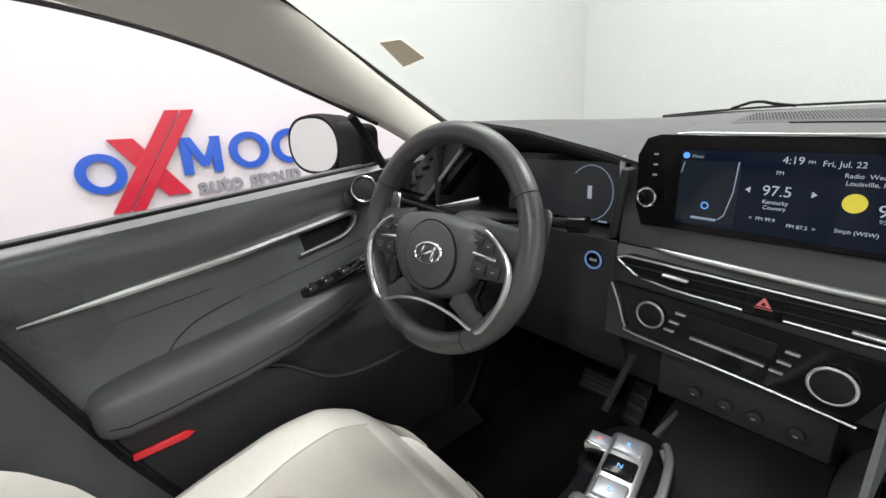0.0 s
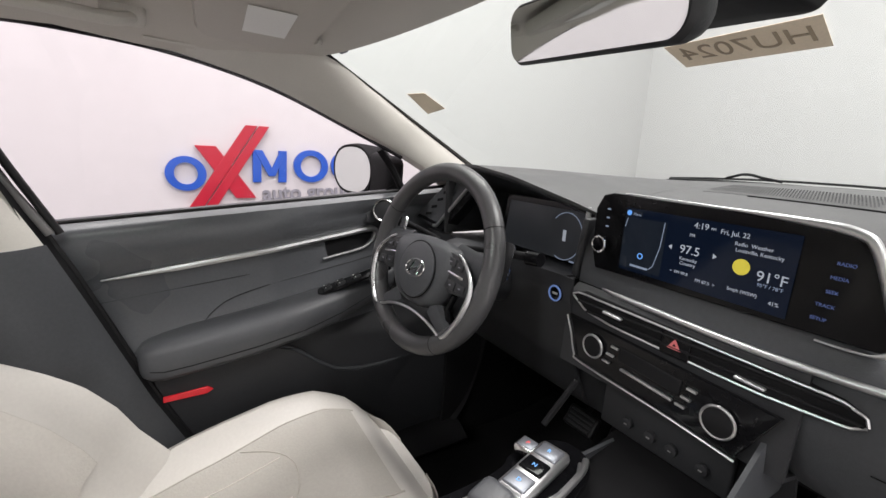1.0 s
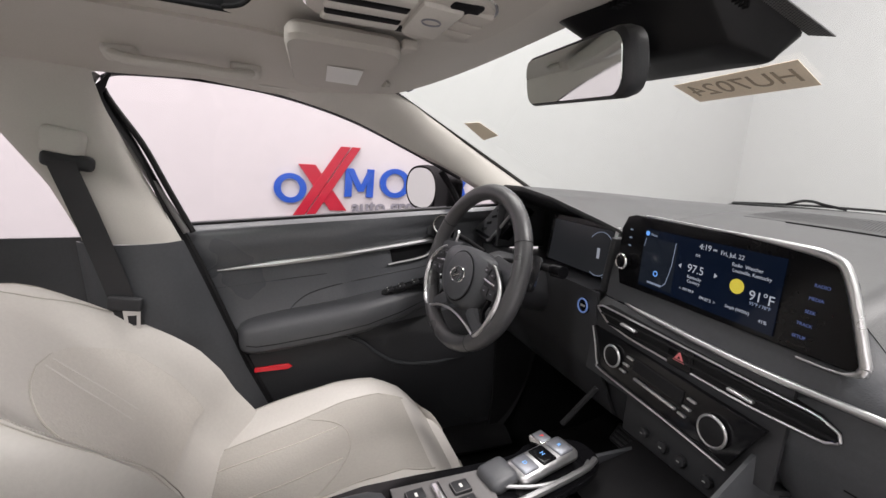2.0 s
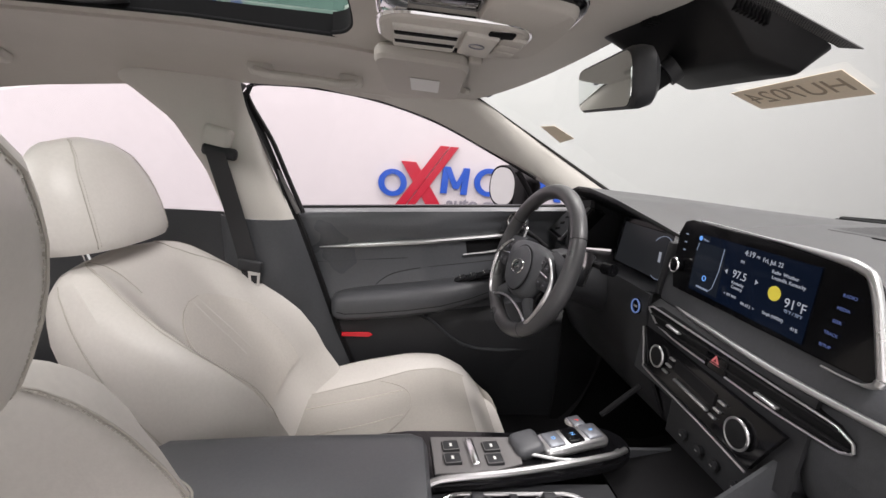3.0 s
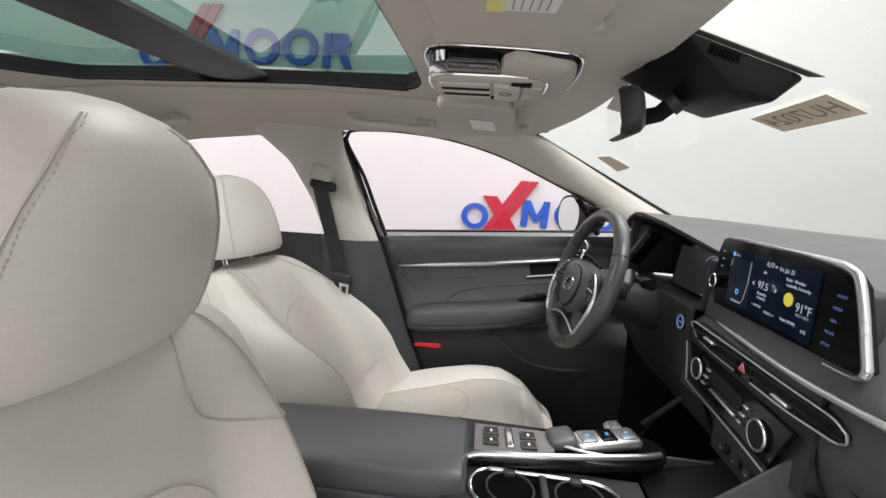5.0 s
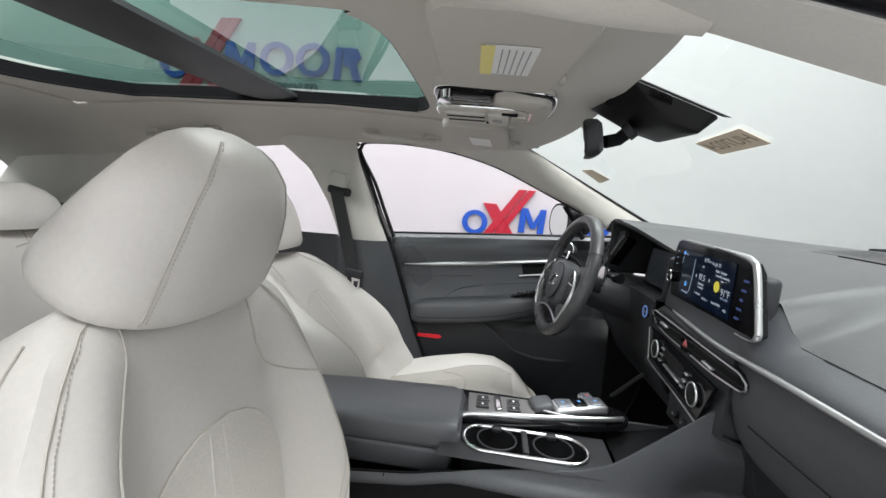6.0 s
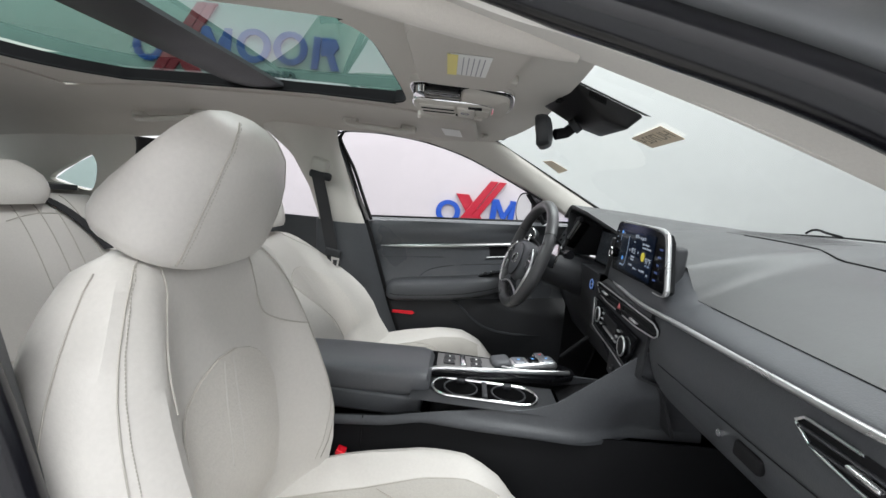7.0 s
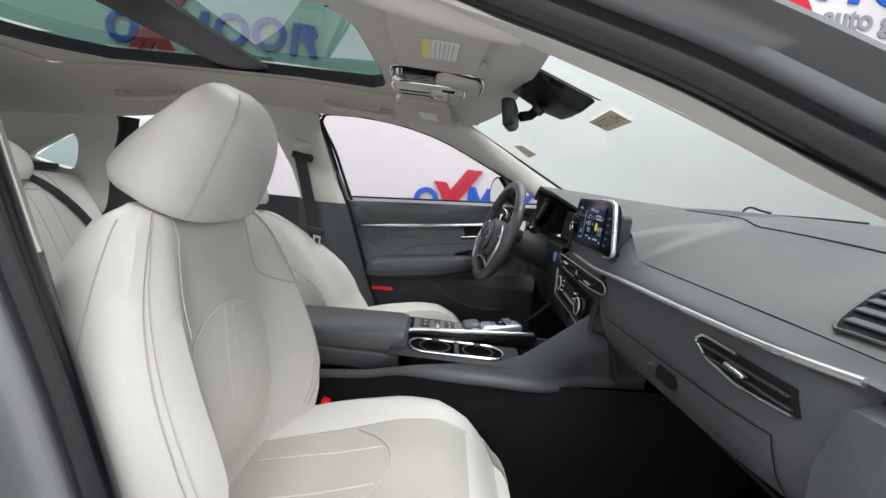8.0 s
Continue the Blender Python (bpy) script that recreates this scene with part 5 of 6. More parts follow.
def con_side(s, upper, out=0.0):
    """One side of the console: its soft upper panel, or the shade-darkened panel below."""
    edge_z = [(0.1, 0.648), (0.4, 0.655), (0.7, 0.65), (0.93, 0.652), (1.18, 0.668)]
    def fn(u, v):
        y = 0.1 + (1.08 if upper else 1.35) * u
        top = interp([(0.1, 0.60), (0.5, 0.645), (0.56, 0.66), (0.7, 0.688), (0.8, 0.70), (0.86, 0.725), (0.95, 0.80), (1.02, 0.86), (1.1, 0.88)], y)
        top = min(top, 0.705) if s < 0 else top
        lo = min(interp(edge_z, y), top - 0.012)
        z = lo + (top - lo) * v if upper else 0.30 + (lo + 0.01 - 0.30) * v
        k = (z - 0.30) / (top - 0.30)
        w = 0.112 + 0.02 * (1 - k) - 0.008 * k ** 6 + (0.012 * math.exp(-((z - lo - 0.004) / 0.012) ** 2) if upper else 0.0) - out
        if upper and s > 0:
            w -= 0.05 * min(1, max(0, (y - 0.88) / 0.14)) ** 2 * min(1, max(0, (0.77 - z) / 0.09))
        return (s * w + 0.012, y, z)
    return sheet(fn, 50, 24, 0.006)


for s in (-1, 1):
    part("side_panel", con_side(s, True), M_DARK, con, "charcoal console side")
    part("lower_panel", con_side(s, False, 0.006), M_LOWER, con, "lower console side, footwell shade in its colour")
part("side_gap", tube([(0.141, 0.45, 0.40), (0.131, 0.45, 0.645)], 0.0012, 5), M_MATTE, con)
# top deck
DECK = [(-0.105, 0.5), (0.016, 0.5), (0.012, 0.6), (0.003, 0.7), (-0.012, 0.8), (-0.03, 0.88), (-0.05, 0.925), (-0.08, 0.945), (-0.115, 0.94), (-0.135, 0.905), (-0.135, 0.84), (-0.115, 0.78)]
part("top_deck", prism([(p.x, p.y) for p in spline([(x, y, 0) for x, y in DECK], 4, True)], 0.012, at(0, 0, 0.7035), 0.002), M_PIANO, con, "gloss black console top", False)
arm = part("armrest", loft([[Vector((0.088 * k * (abs(math.cos(a)) ** 0.4) * math.copysign(1, math.cos(a)) - 0.002, y, 0.70 + dz + 0.036 * (abs(math.sin(a)) ** 0.5) * math.copysign(1, math.sin(a)) * hh)) for a in np.linspace(0, 2 * math.pi, 37)[:-1]]
                           for y, k, hh, dz in ((0.14, 0.8, 0.5, -0.03), (0.15, 0.94, 0.8, -0.025), (0.18, 1.0, 1.0, -0.015), (0.35, 1.0, 1.0, -0.003), (0.5, 1.0, 1.0, 0.003), (0.555, 0.99, 1.0, 0.005), (0.575, 0.95, 0.9, 0.004), (0.583, 0.85, 0.6, 0.003))]), M_VINYL, con, "charcoal padded armrest lid")
part("armrest_base", rbox(0.168, 0.42, 0.05, 0.008, m=at(0.002, 0.36, 0.652)), M_DARK, con)
# cup holders with their chrome loop
loop_ = [(x + 0.056, y + 0.71) for x, y in rounded(0.088, 0.24, 0.042, 8)]
cups = part("cup_holder", loft([[(x, y, 0.70) for x, y in loop_], [(x, y, 0.64) for x, y in loop_], [(0.056 + (x - 0.056) * 0.9, 0.71 + (y - 0.71) * 0.95, 0.625) for x, y in loop_]], caps=True), M_MATTE, con, "black cup holder well")
bmesh_top = bmesh.new()
bmesh_top.from_mesh(cups.data)
bmesh_top.faces.ensure_lookup_table()
bmesh.ops.delete(bmesh_top, geom=[f_ for f_ in bmesh_top.faces if len(f_.verts) > 4 and f_.calc_center_median().z > 0.69], context="FACES")
bmesh_top.to_mesh(cups.data)
bmesh_top.free()
outer_ = [(0.056 + 0.07 * max(-1, min(1, (x - 0.056) / 0.03)), 0.71 + 0.165 * max(-1, min(1, (y - 0.71) / 0.1))) for x, y in loop_]
part("cup_surround", loft([[(x, y, 0.698) for x, y in loop_], [(x, y, 0.695) for x, y in outer_]], caps=False), M_DARK2, con, "black cup holder surround")
part("chrome_line", tube([(x, y, 0.701) for x, y in loop_], 0.0035, 8, True), M_CHROME, cups, "satin chrome loop")
for cy in (0.655, 0.765):
    part("cup_rim", ring(0.038, 0.002, at(0.052, cy, 0.7)), M_DARK2, cups)
    part("cup_clip", rbox(0.012, 0.02, 0.01, 0.003, m=at(0.018, cy, 0.701)), M_DARK2, cups)
part("cup_divider", rbox(0.075, 0.012, 0.008, 0.003, m=at(0.052, 0.71, 0.701)), M_DARK2, cups)
part("chrome_edge", tube(spline([(0.02, 0.565, 0.712), (0.008, 0.6, 0.722), (-0.002, 0.7, 0.726), (-0.02, 0.8, 0.727), (-0.042, 0.89, 0.727), (-0.06, 0.925, 0.724)], 8), 0.0055, 8), M_SATIN, con, "satin chrome console edge")
part("chrome_edge", tube(spline([(-0.05, 0.745, 0.724), (-0.032, 0.80, 0.726), (-0.036, 0.87, 0.726), (-0.06, 0.912, 0.724)], 8), 0.003, 8), M_SATIN, con, "satin chrome tray edge")
# gear selector with four keys
gear = thing("gear_selector", "silver push-button gear selector block on the console", "gear selector")
part("block", rbox(0.050, 0.122, 0.022, 0.010, m=at(-0.076, 0.834, 0.729, 5, 0, 12)), M_SATIN, gear, "bright silver block")
gm = at(-0.076, 0.834, 0.727, 5, 0, 12)
M_KEYLIT = glow("key_blue", (0.2, 0.5, 1.0), 0.8)
M_KEYRED = glow("key_red", (1.0, 0.1, 0.1), 0.7)
M_KEY = material("silver_key", (0.24, 0.25, 0.28), 0.32, 0.6)
for k, (ky, txt) in enumerate(((-0.037, "D"), (0.0, "N"), (0.037, "R"))):
    key = part("key", rbox(0.037, 0.031, 0.008, 0.004, m=gm @ at(0, ky, 0.0115)), M_PIANO if txt == "N" else M_KEY, gear, "gear key")
    words(txt, 0.0095, gm @ at(0, ky, 0.0158), M_KEYLIT, key, 0.0003, "CENTER")
pk = part("park_key", rbox(0.034, 0.028, 0.014, 0.004, m=at(-0.117, 0.858, 0.733, 6, 0, 12)), M_CHROME, gear, "silver park key")
part("park_face", rbox(0.026, 0.021, 0.004, 0.0015, m=at(-0.117, 0.858, 0.7395, 6, 0, 12)), M_KEY, pk)
words("P", 0.009, at(-0.117, 0.858, 0.7418, 6, 0, 12), M_KEYRED, pk, 0.0003, "CENTER")
part("hand_rest", rbox(0.052, 0.05, 0.026, 0.011, m=at(-0.07, 0.752, 0.725, 10, 0, 10)), M_VINYL, con, "charcoal palm rest")
part("switch_plate", prism([(-0.092, 0.59), (-0.006, 0.592), (-0.012, 0.68), (-0.03, 0.735), (-0.095, 0.74)], 0.004, at(0, 0, 0.7165), 0.001), M_PLATE, con, "satin grey switch plate", False)
for kx, ky in ((-0.066, 0.622), (-0.036, 0.622), (-0.066, 0.69), (-0.036, 0.69)):
    b = part("console_button", rbox(0.024, 0.028, 0.008, 0.002, 2, at(kx, ky, 0.721, 3, 0, 4)), M_DARK2, con, "black console button")
    part("button_edge", tube([at(kx, ky, 0.7252, 3, 0, 4) @ Vector((a, c, 0)) for a, c in rounded(0.022, 0.026, 0.003, 3)], 0.0007, 5, True), M_EDGE, b)
    part("button_mark", rbox(0.007, 0.004, 0.0006, 0, m=at(kx, ky, 0.7254, 3, 0, 4)), M_PAPER, b, smooth=False)
part("roller_bar", rbox(0.062, 0.014, 0.012, 0.004, 3, at(-0.051, 0.656, 0.722, 3, 0, 4)), M_CHROME, con, "satin chrome mode bar")
part("tunnel_cover", sheet(lambda u, v: (-0.10 + 0.19 * u, 0.9 + 0.35 * v, 0.66 + 0.09 * v), 6, 8, 0.01), M_MATTE, con)
part("foot_rail", tube([(-0.148, 0.922, 0.732), (-0.142, 0.985, 0.80)], 0.0055, 8), M_MATTE, con)


# ---- seats ----
def back_front(s, x):
    """Front face of a backrest in its own frame: s along it from 0 to 1, x across from -1 to 1. Gives width, depth and height."""
    w = interp([(-0.2, 0.236), (0, 0.246), (0.08, 0.249), (0.16, 0.2515), (0.25, 0.2535), (0.33, 0.2545), (0.42, 0.254), (0.52, 0.2505), (0.62, 0.243), (0.71, 0.2315), (0.8, 0.2145), (0.87, 0.198), (0.92, 0.182), (0.96, 0.163), (0.985, 0.145), (1.0, 0.13)], s)
    bol = interp([(-0.2, 0.085), (0, 0.088), (0.1, 0.086), (0.2, 0.083), (0.28, 0.08), (0.38, 0.072), (0.5, 0.059), (0.65, 0.041), (0.8, 0.022), (1.0, 0.0)], s)
    base = interp([(0, 0.055), (0.12, 0.068), (0.25, 0.072), (0.38, 0.067), (0.5, 0.061), (0.65, 0.055), (0.8, 0.049), (0.88, 0.042), (0.94, 0.031), (0.98, 0.016), (1.0, 0.0)], s)
    a = abs(x)
    lift = bol * max(0.0, (a - 0.45) / 0.3) ** 1.5 if a < 0.75 else bol * (1.0 - ((a - 0.75) / 0.25) ** 2 * 1.1)
    return Vector((w * x, base + lift, 0.475 * s + 0.012 * (1 - a * a) * s))


def back_ring(s, n=28):
    front = [back_front(s, -1 + 2 * i / n) for i in range(n + 1)]
    w = front[-1].x
    rear = interp([(0, -0.06), (0.3, -0.085), (0.8, -0.07), (0.95, -0.05), (1, -0.02)], s)
    z = 0.475 * s
    side = [Vector((w * k, rear + (front[-1].y - rear) * (1 - m_), z)) for k, m_ in ((1.02, 0.35), (1.0, 0.7), (0.9, 0.95), (0.6, 1.0))]
    other = [Vector((-p.x, p.y, p.z)) for p in side[::-1]]
    return front + side + other


def cush_top(t, x):
    """Top of a seat cushion: t from its back, 0, to its front, 1."""
    w = interp([(0, 0.23), (0.3, 0.25), (0.7, 0.248), (0.85, 0.235), (0.93, 0.21), (0.97, 0.185), (1.0, 0.14)], t)
    y = 0.52 * t
    a = abs(x)
    mid = interp([(0, 0.0), (0.4, 0.018), (0.62, 0.036), (0.78, 0.034), (0.9, 0.008), (0.96, -0.022), (1.0, -0.055)], t)
    bol = interp([(0, 0.03), (0.4, 0.04), (0.75, 0.02), (1, 0.0)], t)
    lift = bol * max(0.0, (a - 0.45) / 0.3) ** 1.5 if a < 0.75 else bol * (1.0 - ((a - 0.75) / 0.25) ** 2 * 1.3)
    return Vector((w * x, y, mid + lift - 0.02 * max(0, a - 0.85) / 0.15))


def cush_ring(t, n=26):
    top = [cush_top(t, -1 + 2 * i / n) for i in range(n + 1)]
    w, y = top[-1].x, top[-1].y
    low = interp([(0, -0.12), (0.85, -0.13), (1.0, -0.11)], t)
    side = [Vector((w * 1.03, y, -0.04)), Vector((w * 1.0, y, -0.09)), Vector((w * 0.85, y, low))]
    return top + side + [Vector((-p.x, p.y, p.z)) for p in side[::-1]]


def spline_pairs(pts):
    return [(p.x, p.y) for p in spline([(a, b, 0) for a, b in pts], 5)]


def front_seat(x, y, z, recline, hinge, label, raised=0.0, head=1.0, drop=0.012, head_y=0.0, head_x=0.0, head_w=0.147):
    """One front seat: cushion, reclined backrest, headrest on two posts, seams and plastic side covers."""
    st = thing("front_seat", label, "car seat", "front seats", at=(x, y, z))
    ts = list(np.linspace(-0.12, 0.9, 18)) + [0.94, 0.97, 0.99, 1.0]
    rings = [cush_ring(t) for t in ts]
    last = rings[-1]
    c = sum(last, Vector()) / len(last)
    for k, d_ in ((0.06, 0.006), (0.16, 0.013), (0.32, 0.019), (0.6, 0.023)):
        rings.append([mix(p, c, k) + Vector((0, d_, 0)) for p in last])
    cm = pose(0, 0, 0.018 - drop, 8.5)
    bm = loft(rings)
    bmesh.ops.transform(bm, matrix=cm, verts=bm.verts)
    cu = part("cushion", bm, M_LEATHER, st, "pale leather cushion")
    lift = Vector((0, 0, 0.002))
    edge_k = lambda t: 0.50 + 0.10 * t * t
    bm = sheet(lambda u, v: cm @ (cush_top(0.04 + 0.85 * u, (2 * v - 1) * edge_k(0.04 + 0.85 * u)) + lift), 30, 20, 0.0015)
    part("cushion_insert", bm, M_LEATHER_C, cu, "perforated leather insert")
    for k in (-1, 1):
        part("seam", tube([cm @ (cush_top(t, k * (edge_k(t) + 0.008)) + 0.8 * lift) for t in np.linspace(0.04, 0.9, 24)], 0.0016, 5), M_SEAM, cu)
        part("seam", tube([cm @ (cush_top(t, k * (0.24 - 0.05 * t)) + 1.5 * lift) for t in np.linspace(0.1, 0.58, 14)], 0.0013, 5), M_STITCH, cu)
        part("seam", tube([cm @ (cush_top(t, k * 0.93) + 0.3 * lift) for t in np.linspace(0.05, 0.93, 18)], 0.0012, 5), M_SEAM, cu)
    arc = [(0.62 - 0.16 * abs(q) ** 2.2, 0.5 * q) for q in np.linspace(-1, 1, 25)]
    part("seam", tube([cm @ (cush_top(t, k) + 1.5 * lift) for t, k in arc], 0.0014, 5), M_SEAM, cu)
    part("side_cover", rbox(0.03, 0.42, 0.12, 0.012, m=at(0.235, 0.2, -0.07)), M_DARK2, st, "black plastic seat side")
    part("side_cover", rbox(0.03, 0.42, 0.12, 0.012, m=at(-0.235, 0.2, -0.07)), M_DARK2, st, "black plastic seat side")
    part("pedestal", rbox(0.4, 0.44, 0.09, 0.01, m=at(0, 0.22, -0.165)), M_MATTE, st, "black seat frame")
    rm = pose(0, hinge, 0.04, recline)
    ss = [-0.2, -0.12, -0.06, 0, 0.04, 0.08, 0.12, 0.16, 0.2, 0.25, 0.29, 0.33, 0.375, 0.42, 0.47, 0.52, 0.57, 0.62, 0.665, 0.71, 0.755, 0.8, 0.84, 0.87, 0.9, 0.92, 0.95, 0.975, 0.99, 1.0]
    bm = loft([back_ring(s_) for s_ in ss])
    bmesh.ops.transform(bm, matrix=rm, verts=bm.verts)
    bk = part("backrest", bm, M_LEATHER, st, "pale leather backrest")
    fo = Vector((0, 0.002, 0))

    def on_back(pts, r, mat=M_SEAM, nm="seam", lift_=1.0):
        part(nm, tube([rm @ (back_front(s_, k) + fo * lift_) for s_, k in pts], r, 5), mat, bk)
    out_ = 1 if x > 0 else -1
    ins = lambda s_: 0.52 * math.sqrt(max(0.0, 1 - max(0, (s_ - 0.42) / 0.22) ** 2))
    bm = sheet(lambda u, v: rm @ (back_front(0.05 + 0.585 * u, out_ * 0.06 + (2 * v - 1) * max(0.02, ins(0.05 + 0.585 * u))) + fo), 24, 12, 0.002)
    part("backrest_insert", bm, M_LEATHER_IN, bk, "perforated leather insert")
    arch = [(s_, ins(s_)) for s_ in np.linspace(0.05, 0.637, 26)]
    on_back([(a, out_ * 0.06 + b) for a, b in arch] + [(a, out_ * 0.06 - b) for a, b in arch[::-1]], 0.0014)
    for k in (-1, 1):
        on_back([(0.05, out_ * 0.06 + 0.07 * k), (0.3, out_ * 0.06 + 0.065 * k), (0.5, out_ * 0.06 + 0.06 * k), (0.62, out_ * 0.06 + 0.05 * k)], 0.0022, M_LEATHER, lift_=1.4)
        if k == out_:
            ridge = [(0.0, 0.88), (0.3, 0.92), (0.62, 0.94), (0.8, 0.955), (0.9, 0.94), (0.96, 0.90), (1.0, 0.82)]
            leg = [(0.965, 0.89), (0.982, 0.81), (0.968, 0.71), (0.91, 0.62), (0.83, 0.66), (0.74, 0.73), (0.64, 0.75)]
        else:
            ridge = [(0.0, 0.70), (0.12, 0.73), (0.4, 0.79), (0.62, 0.81), (0.8, 0.80), (0.92, 0.77), (1.0, 0.70)]
            leg = [(0.965, 0.735), (0.983, 0.69), (0.978, 0.60), (0.93, 0.50), (0.86, 0.44), (0.77, 0.41)]
            if x > 0:
                on_back(spline_pairs([(0.77, 0.41 * k), (0.71, 0.44 * k), (0.66, 0.58 * k), (0.62, 0.78 * k), (0.60, 0.95 * k)]), 0.0013)
        on_back([(s_, k * interp(ridge, s_)) for s_ in np.linspace(0.05, 0.965, 26)], 0.0010, lift_=0.6)
        on_back(spline_pairs([(a, b * k) for a, b in leg]), 0.0010, lift_=0.6)
        side_i = 29 if k > 0 else len(back_ring(0.5)) - 1
        part("seam", tube([rm @ (back_ring(s_)[side_i] + Vector((0.0015 * k, 0, 0))) for s_ in np.linspace(0.05, 0.96, 26)], 0.0009, 5), M_SEAM, bk)
        bm = bmesh.new()
        for s_ in np.linspace(0.05, 0.97, 110):
            kk = k * (interp(ridge, s_) - 0.022)
            a, b = rm @ (back_front(s_, kk) + fo * 0.6), rm @ (back_front(s_ + 0.0055, kk) + fo * 0.6)
            bm = merge(bm, tube([a, b], 0.0007, 4))
        part("stitching", bm, M_SEAM, bk)
    # headrest
    hm = rm @ pose(head_x, 0.023 + 0.2 * (head - 1) + head_y, 0.565 + raised, -22) @ Matrix.Scale(head, 4)

    def head_ring(z_, n=36):
        k = interp([(-0.1, 0.975), (-0.094, 1.0), (-0.075, 1.01), (-0.03, 0.99), (0.02, 0.9), (0.05, 0.76), (0.07, 0.58), (0.08, 0.4), (0.086, 0.15)], z_)
        fr = interp([(-0.1, 0.84), (-0.09, 0.93), (-0.05, 1.0), (0.0, 1.0), (0.05, 0.88), (0.075, 0.62), (0.086, 0.3)], z_)
        re = interp([(-0.1, 0.098), (-0.085, 0.104), (-0.06, 0.098), (-0.02, 0.075), (0.03, 0.045), (0.065, 0.024), (0.086, 0.008)], z_)
        ex = interp([(-0.1, 0.5), (0.0, 0.6), (0.086, 0.95)], z_)
        out = []
        for i in range(n):
            a = 2 * math.pi * i / n
            c_, s_ = math.cos(a), math.sin(a)
            out.append(hm @ Vector((head_w * k * abs(c_) ** (ex if s_ < 0 else 0.5 * ex + 0.45) * math.copysign(1, c_), (0.080 * fr if s_ > 0 else max(0.006, re - 0.03)) * abs(s_) ** (1.0 if s_ > 0 else 0.65) * math.copysign(1, s_), z_ - 0.016 * s_ * (0.086 - z_) / 0.18)))
        return out
    hz_ = [-0.1, -0.095, -0.085, -0.065, -0.04, -0.015, 0.01, 0.03, 0.048, 0.062, 0.072, 0.08, 0.086]
    hd = part("headrest", loft([head_ring(z_) for z_ in hz_]), M_LEATHER, st, "pale leather headrest")
    for ia in (5, 13):
        part("seam", tube([head_ring(z_)[ia] + (hm.to_3x3() @ Vector((0, 0.001, 0))) for z_ in hz_[1:-1]], 0.0011, 5), M_SEAM, hd)
        bm = bmesh.new()
        fine_z = np.linspace(-0.092, 0.078, 40)
        for z_ in fine_z:
            a, b = mix(head_ring(z_)[ia], head_ring(z_)[ia + (1 if ia < 9 else -1)], 0.3), mix(head_ring(z_ + 0.0025)[ia], head_ring(z_ + 0.0025)[ia + (1 if ia < 9 else -1)], 0.3)
            bm = merge(bm, tube([a, b], 0.0006, 4))
        part("stitching", bm, M_SEAM, hd)
    for k in (-0.055, 0.055):
        part("post", tube([hm @ Vector((k, -0.005, -0.16 - raised)), hm @ Vector((k, -0.005, -0.08))], 0.006, 8), M_CHROME_B, st, "bright headrest post")
        part("post_sleeve", tube([hm @ Vector((k, -0.005, -0.13 - raised)), hm @ Vector((k, -0.005, -0.108 - raised))], 0.013, 12), M_VISOR, st, "pale plastic post sleeve")
    return st


front_seat(-0.385, 0.26, 0.515, 39, -0.035, "pale grey leather driver's seat with reclined backrest", 0.044, 1.1, head_y=0.013, head_x=0.004, head_w=0.146)
front_seat(0.385, 0.283, 0.515, 4, -0.025, "pale grey leather passenger seat with upright backrest", 0.012, 1.0, 0.018, 0.016)
for bx, by in ((0.155, 0.40), (-0.135, 0.38)):
    bu = thing("belt_buckle", "black seat belt buckle with red button beside the seat", "seat belt buckle", "belt buckles")
    part("housing", rbox(0.03, 0.026, 0.12, 0.008, m=at(bx, by, 0.51, -15)), M_DARK2, bu)
    part("button", rbox(0.024, 0.02, 0.012, 0.003, m=at(bx, by + 0.015, 0.571, -15)), M_RED, bu, "red release button")

# rear seat
rs = thing("rear_bench", "pale grey leather rear bench seat with headrests", "car seat")
def bench(x, v):
    """Front of the rear backrest, v from its foot to its top."""
    u = (x + 0.62) / 1.24
    return Vector((x, -0.62 - 0.26 * v + 0.05 * math.sin(math.pi * ((u * 2) % 1)) * (1 - v), 0.5 + 0.47 * math.sin(0.5 * math.pi * v) + 0.02 * math.sin(math.pi * u)))


part("backrest", sheet(lambda u, v: bench(-0.62 + 1.24 * u, v), 40, 14, 0.1), M_LEATHER, rs, "pale leather bench back")
for x0, x1 in ((-0.50, -0.47), (-0.25, -0.27), (-0.40, -0.40), (-0.33, -0.34), (0.25, 0.27), (0.50, 0.47)):
    part("seam", tube([bench(x0 + (x1 - x0) * v, v) + Vector((0, 0.001, 0.001)) for v in np.linspace(0.05, 0.9, 16)], 0.0016, 5), M_SEAM, rs)
part("seam", tube([bench(x, 0.62 + 0.05 * math.cos((x + 0.36) * 12)) + Vector((0, 0.001, 0.001)) for x in np.linspace(-0.5, -0.22, 14)], 0.0016, 5), M_SEAM, rs)
part("cushion", rbox(1.24, 0.5, 0.16, 0.05, 4, at(0, -0.4, 0.47, 5)), M_LEATHER, rs, "pale leather bench cushion")
for hx in (-0.265, 0.0, 0.265):
    part("headrest", loft([[Vector((hx + 0.125 * k * abs(math.cos(a)) ** 0.7 * math.copysign(1, math.cos(a)), -0.80 + 0.055 * k * math.sin(a) - 0.03 * j / 6, 0.955 + 0.022 * j)) for a in np.linspace(0, 2 * math.pi, 29)[:-1]] for j, k in enumerate((0.8, 0.95, 1.0, 0.98, 0.9, 0.7, 0.35))]), M_LEATHER, rs, "low pale leather headrest")
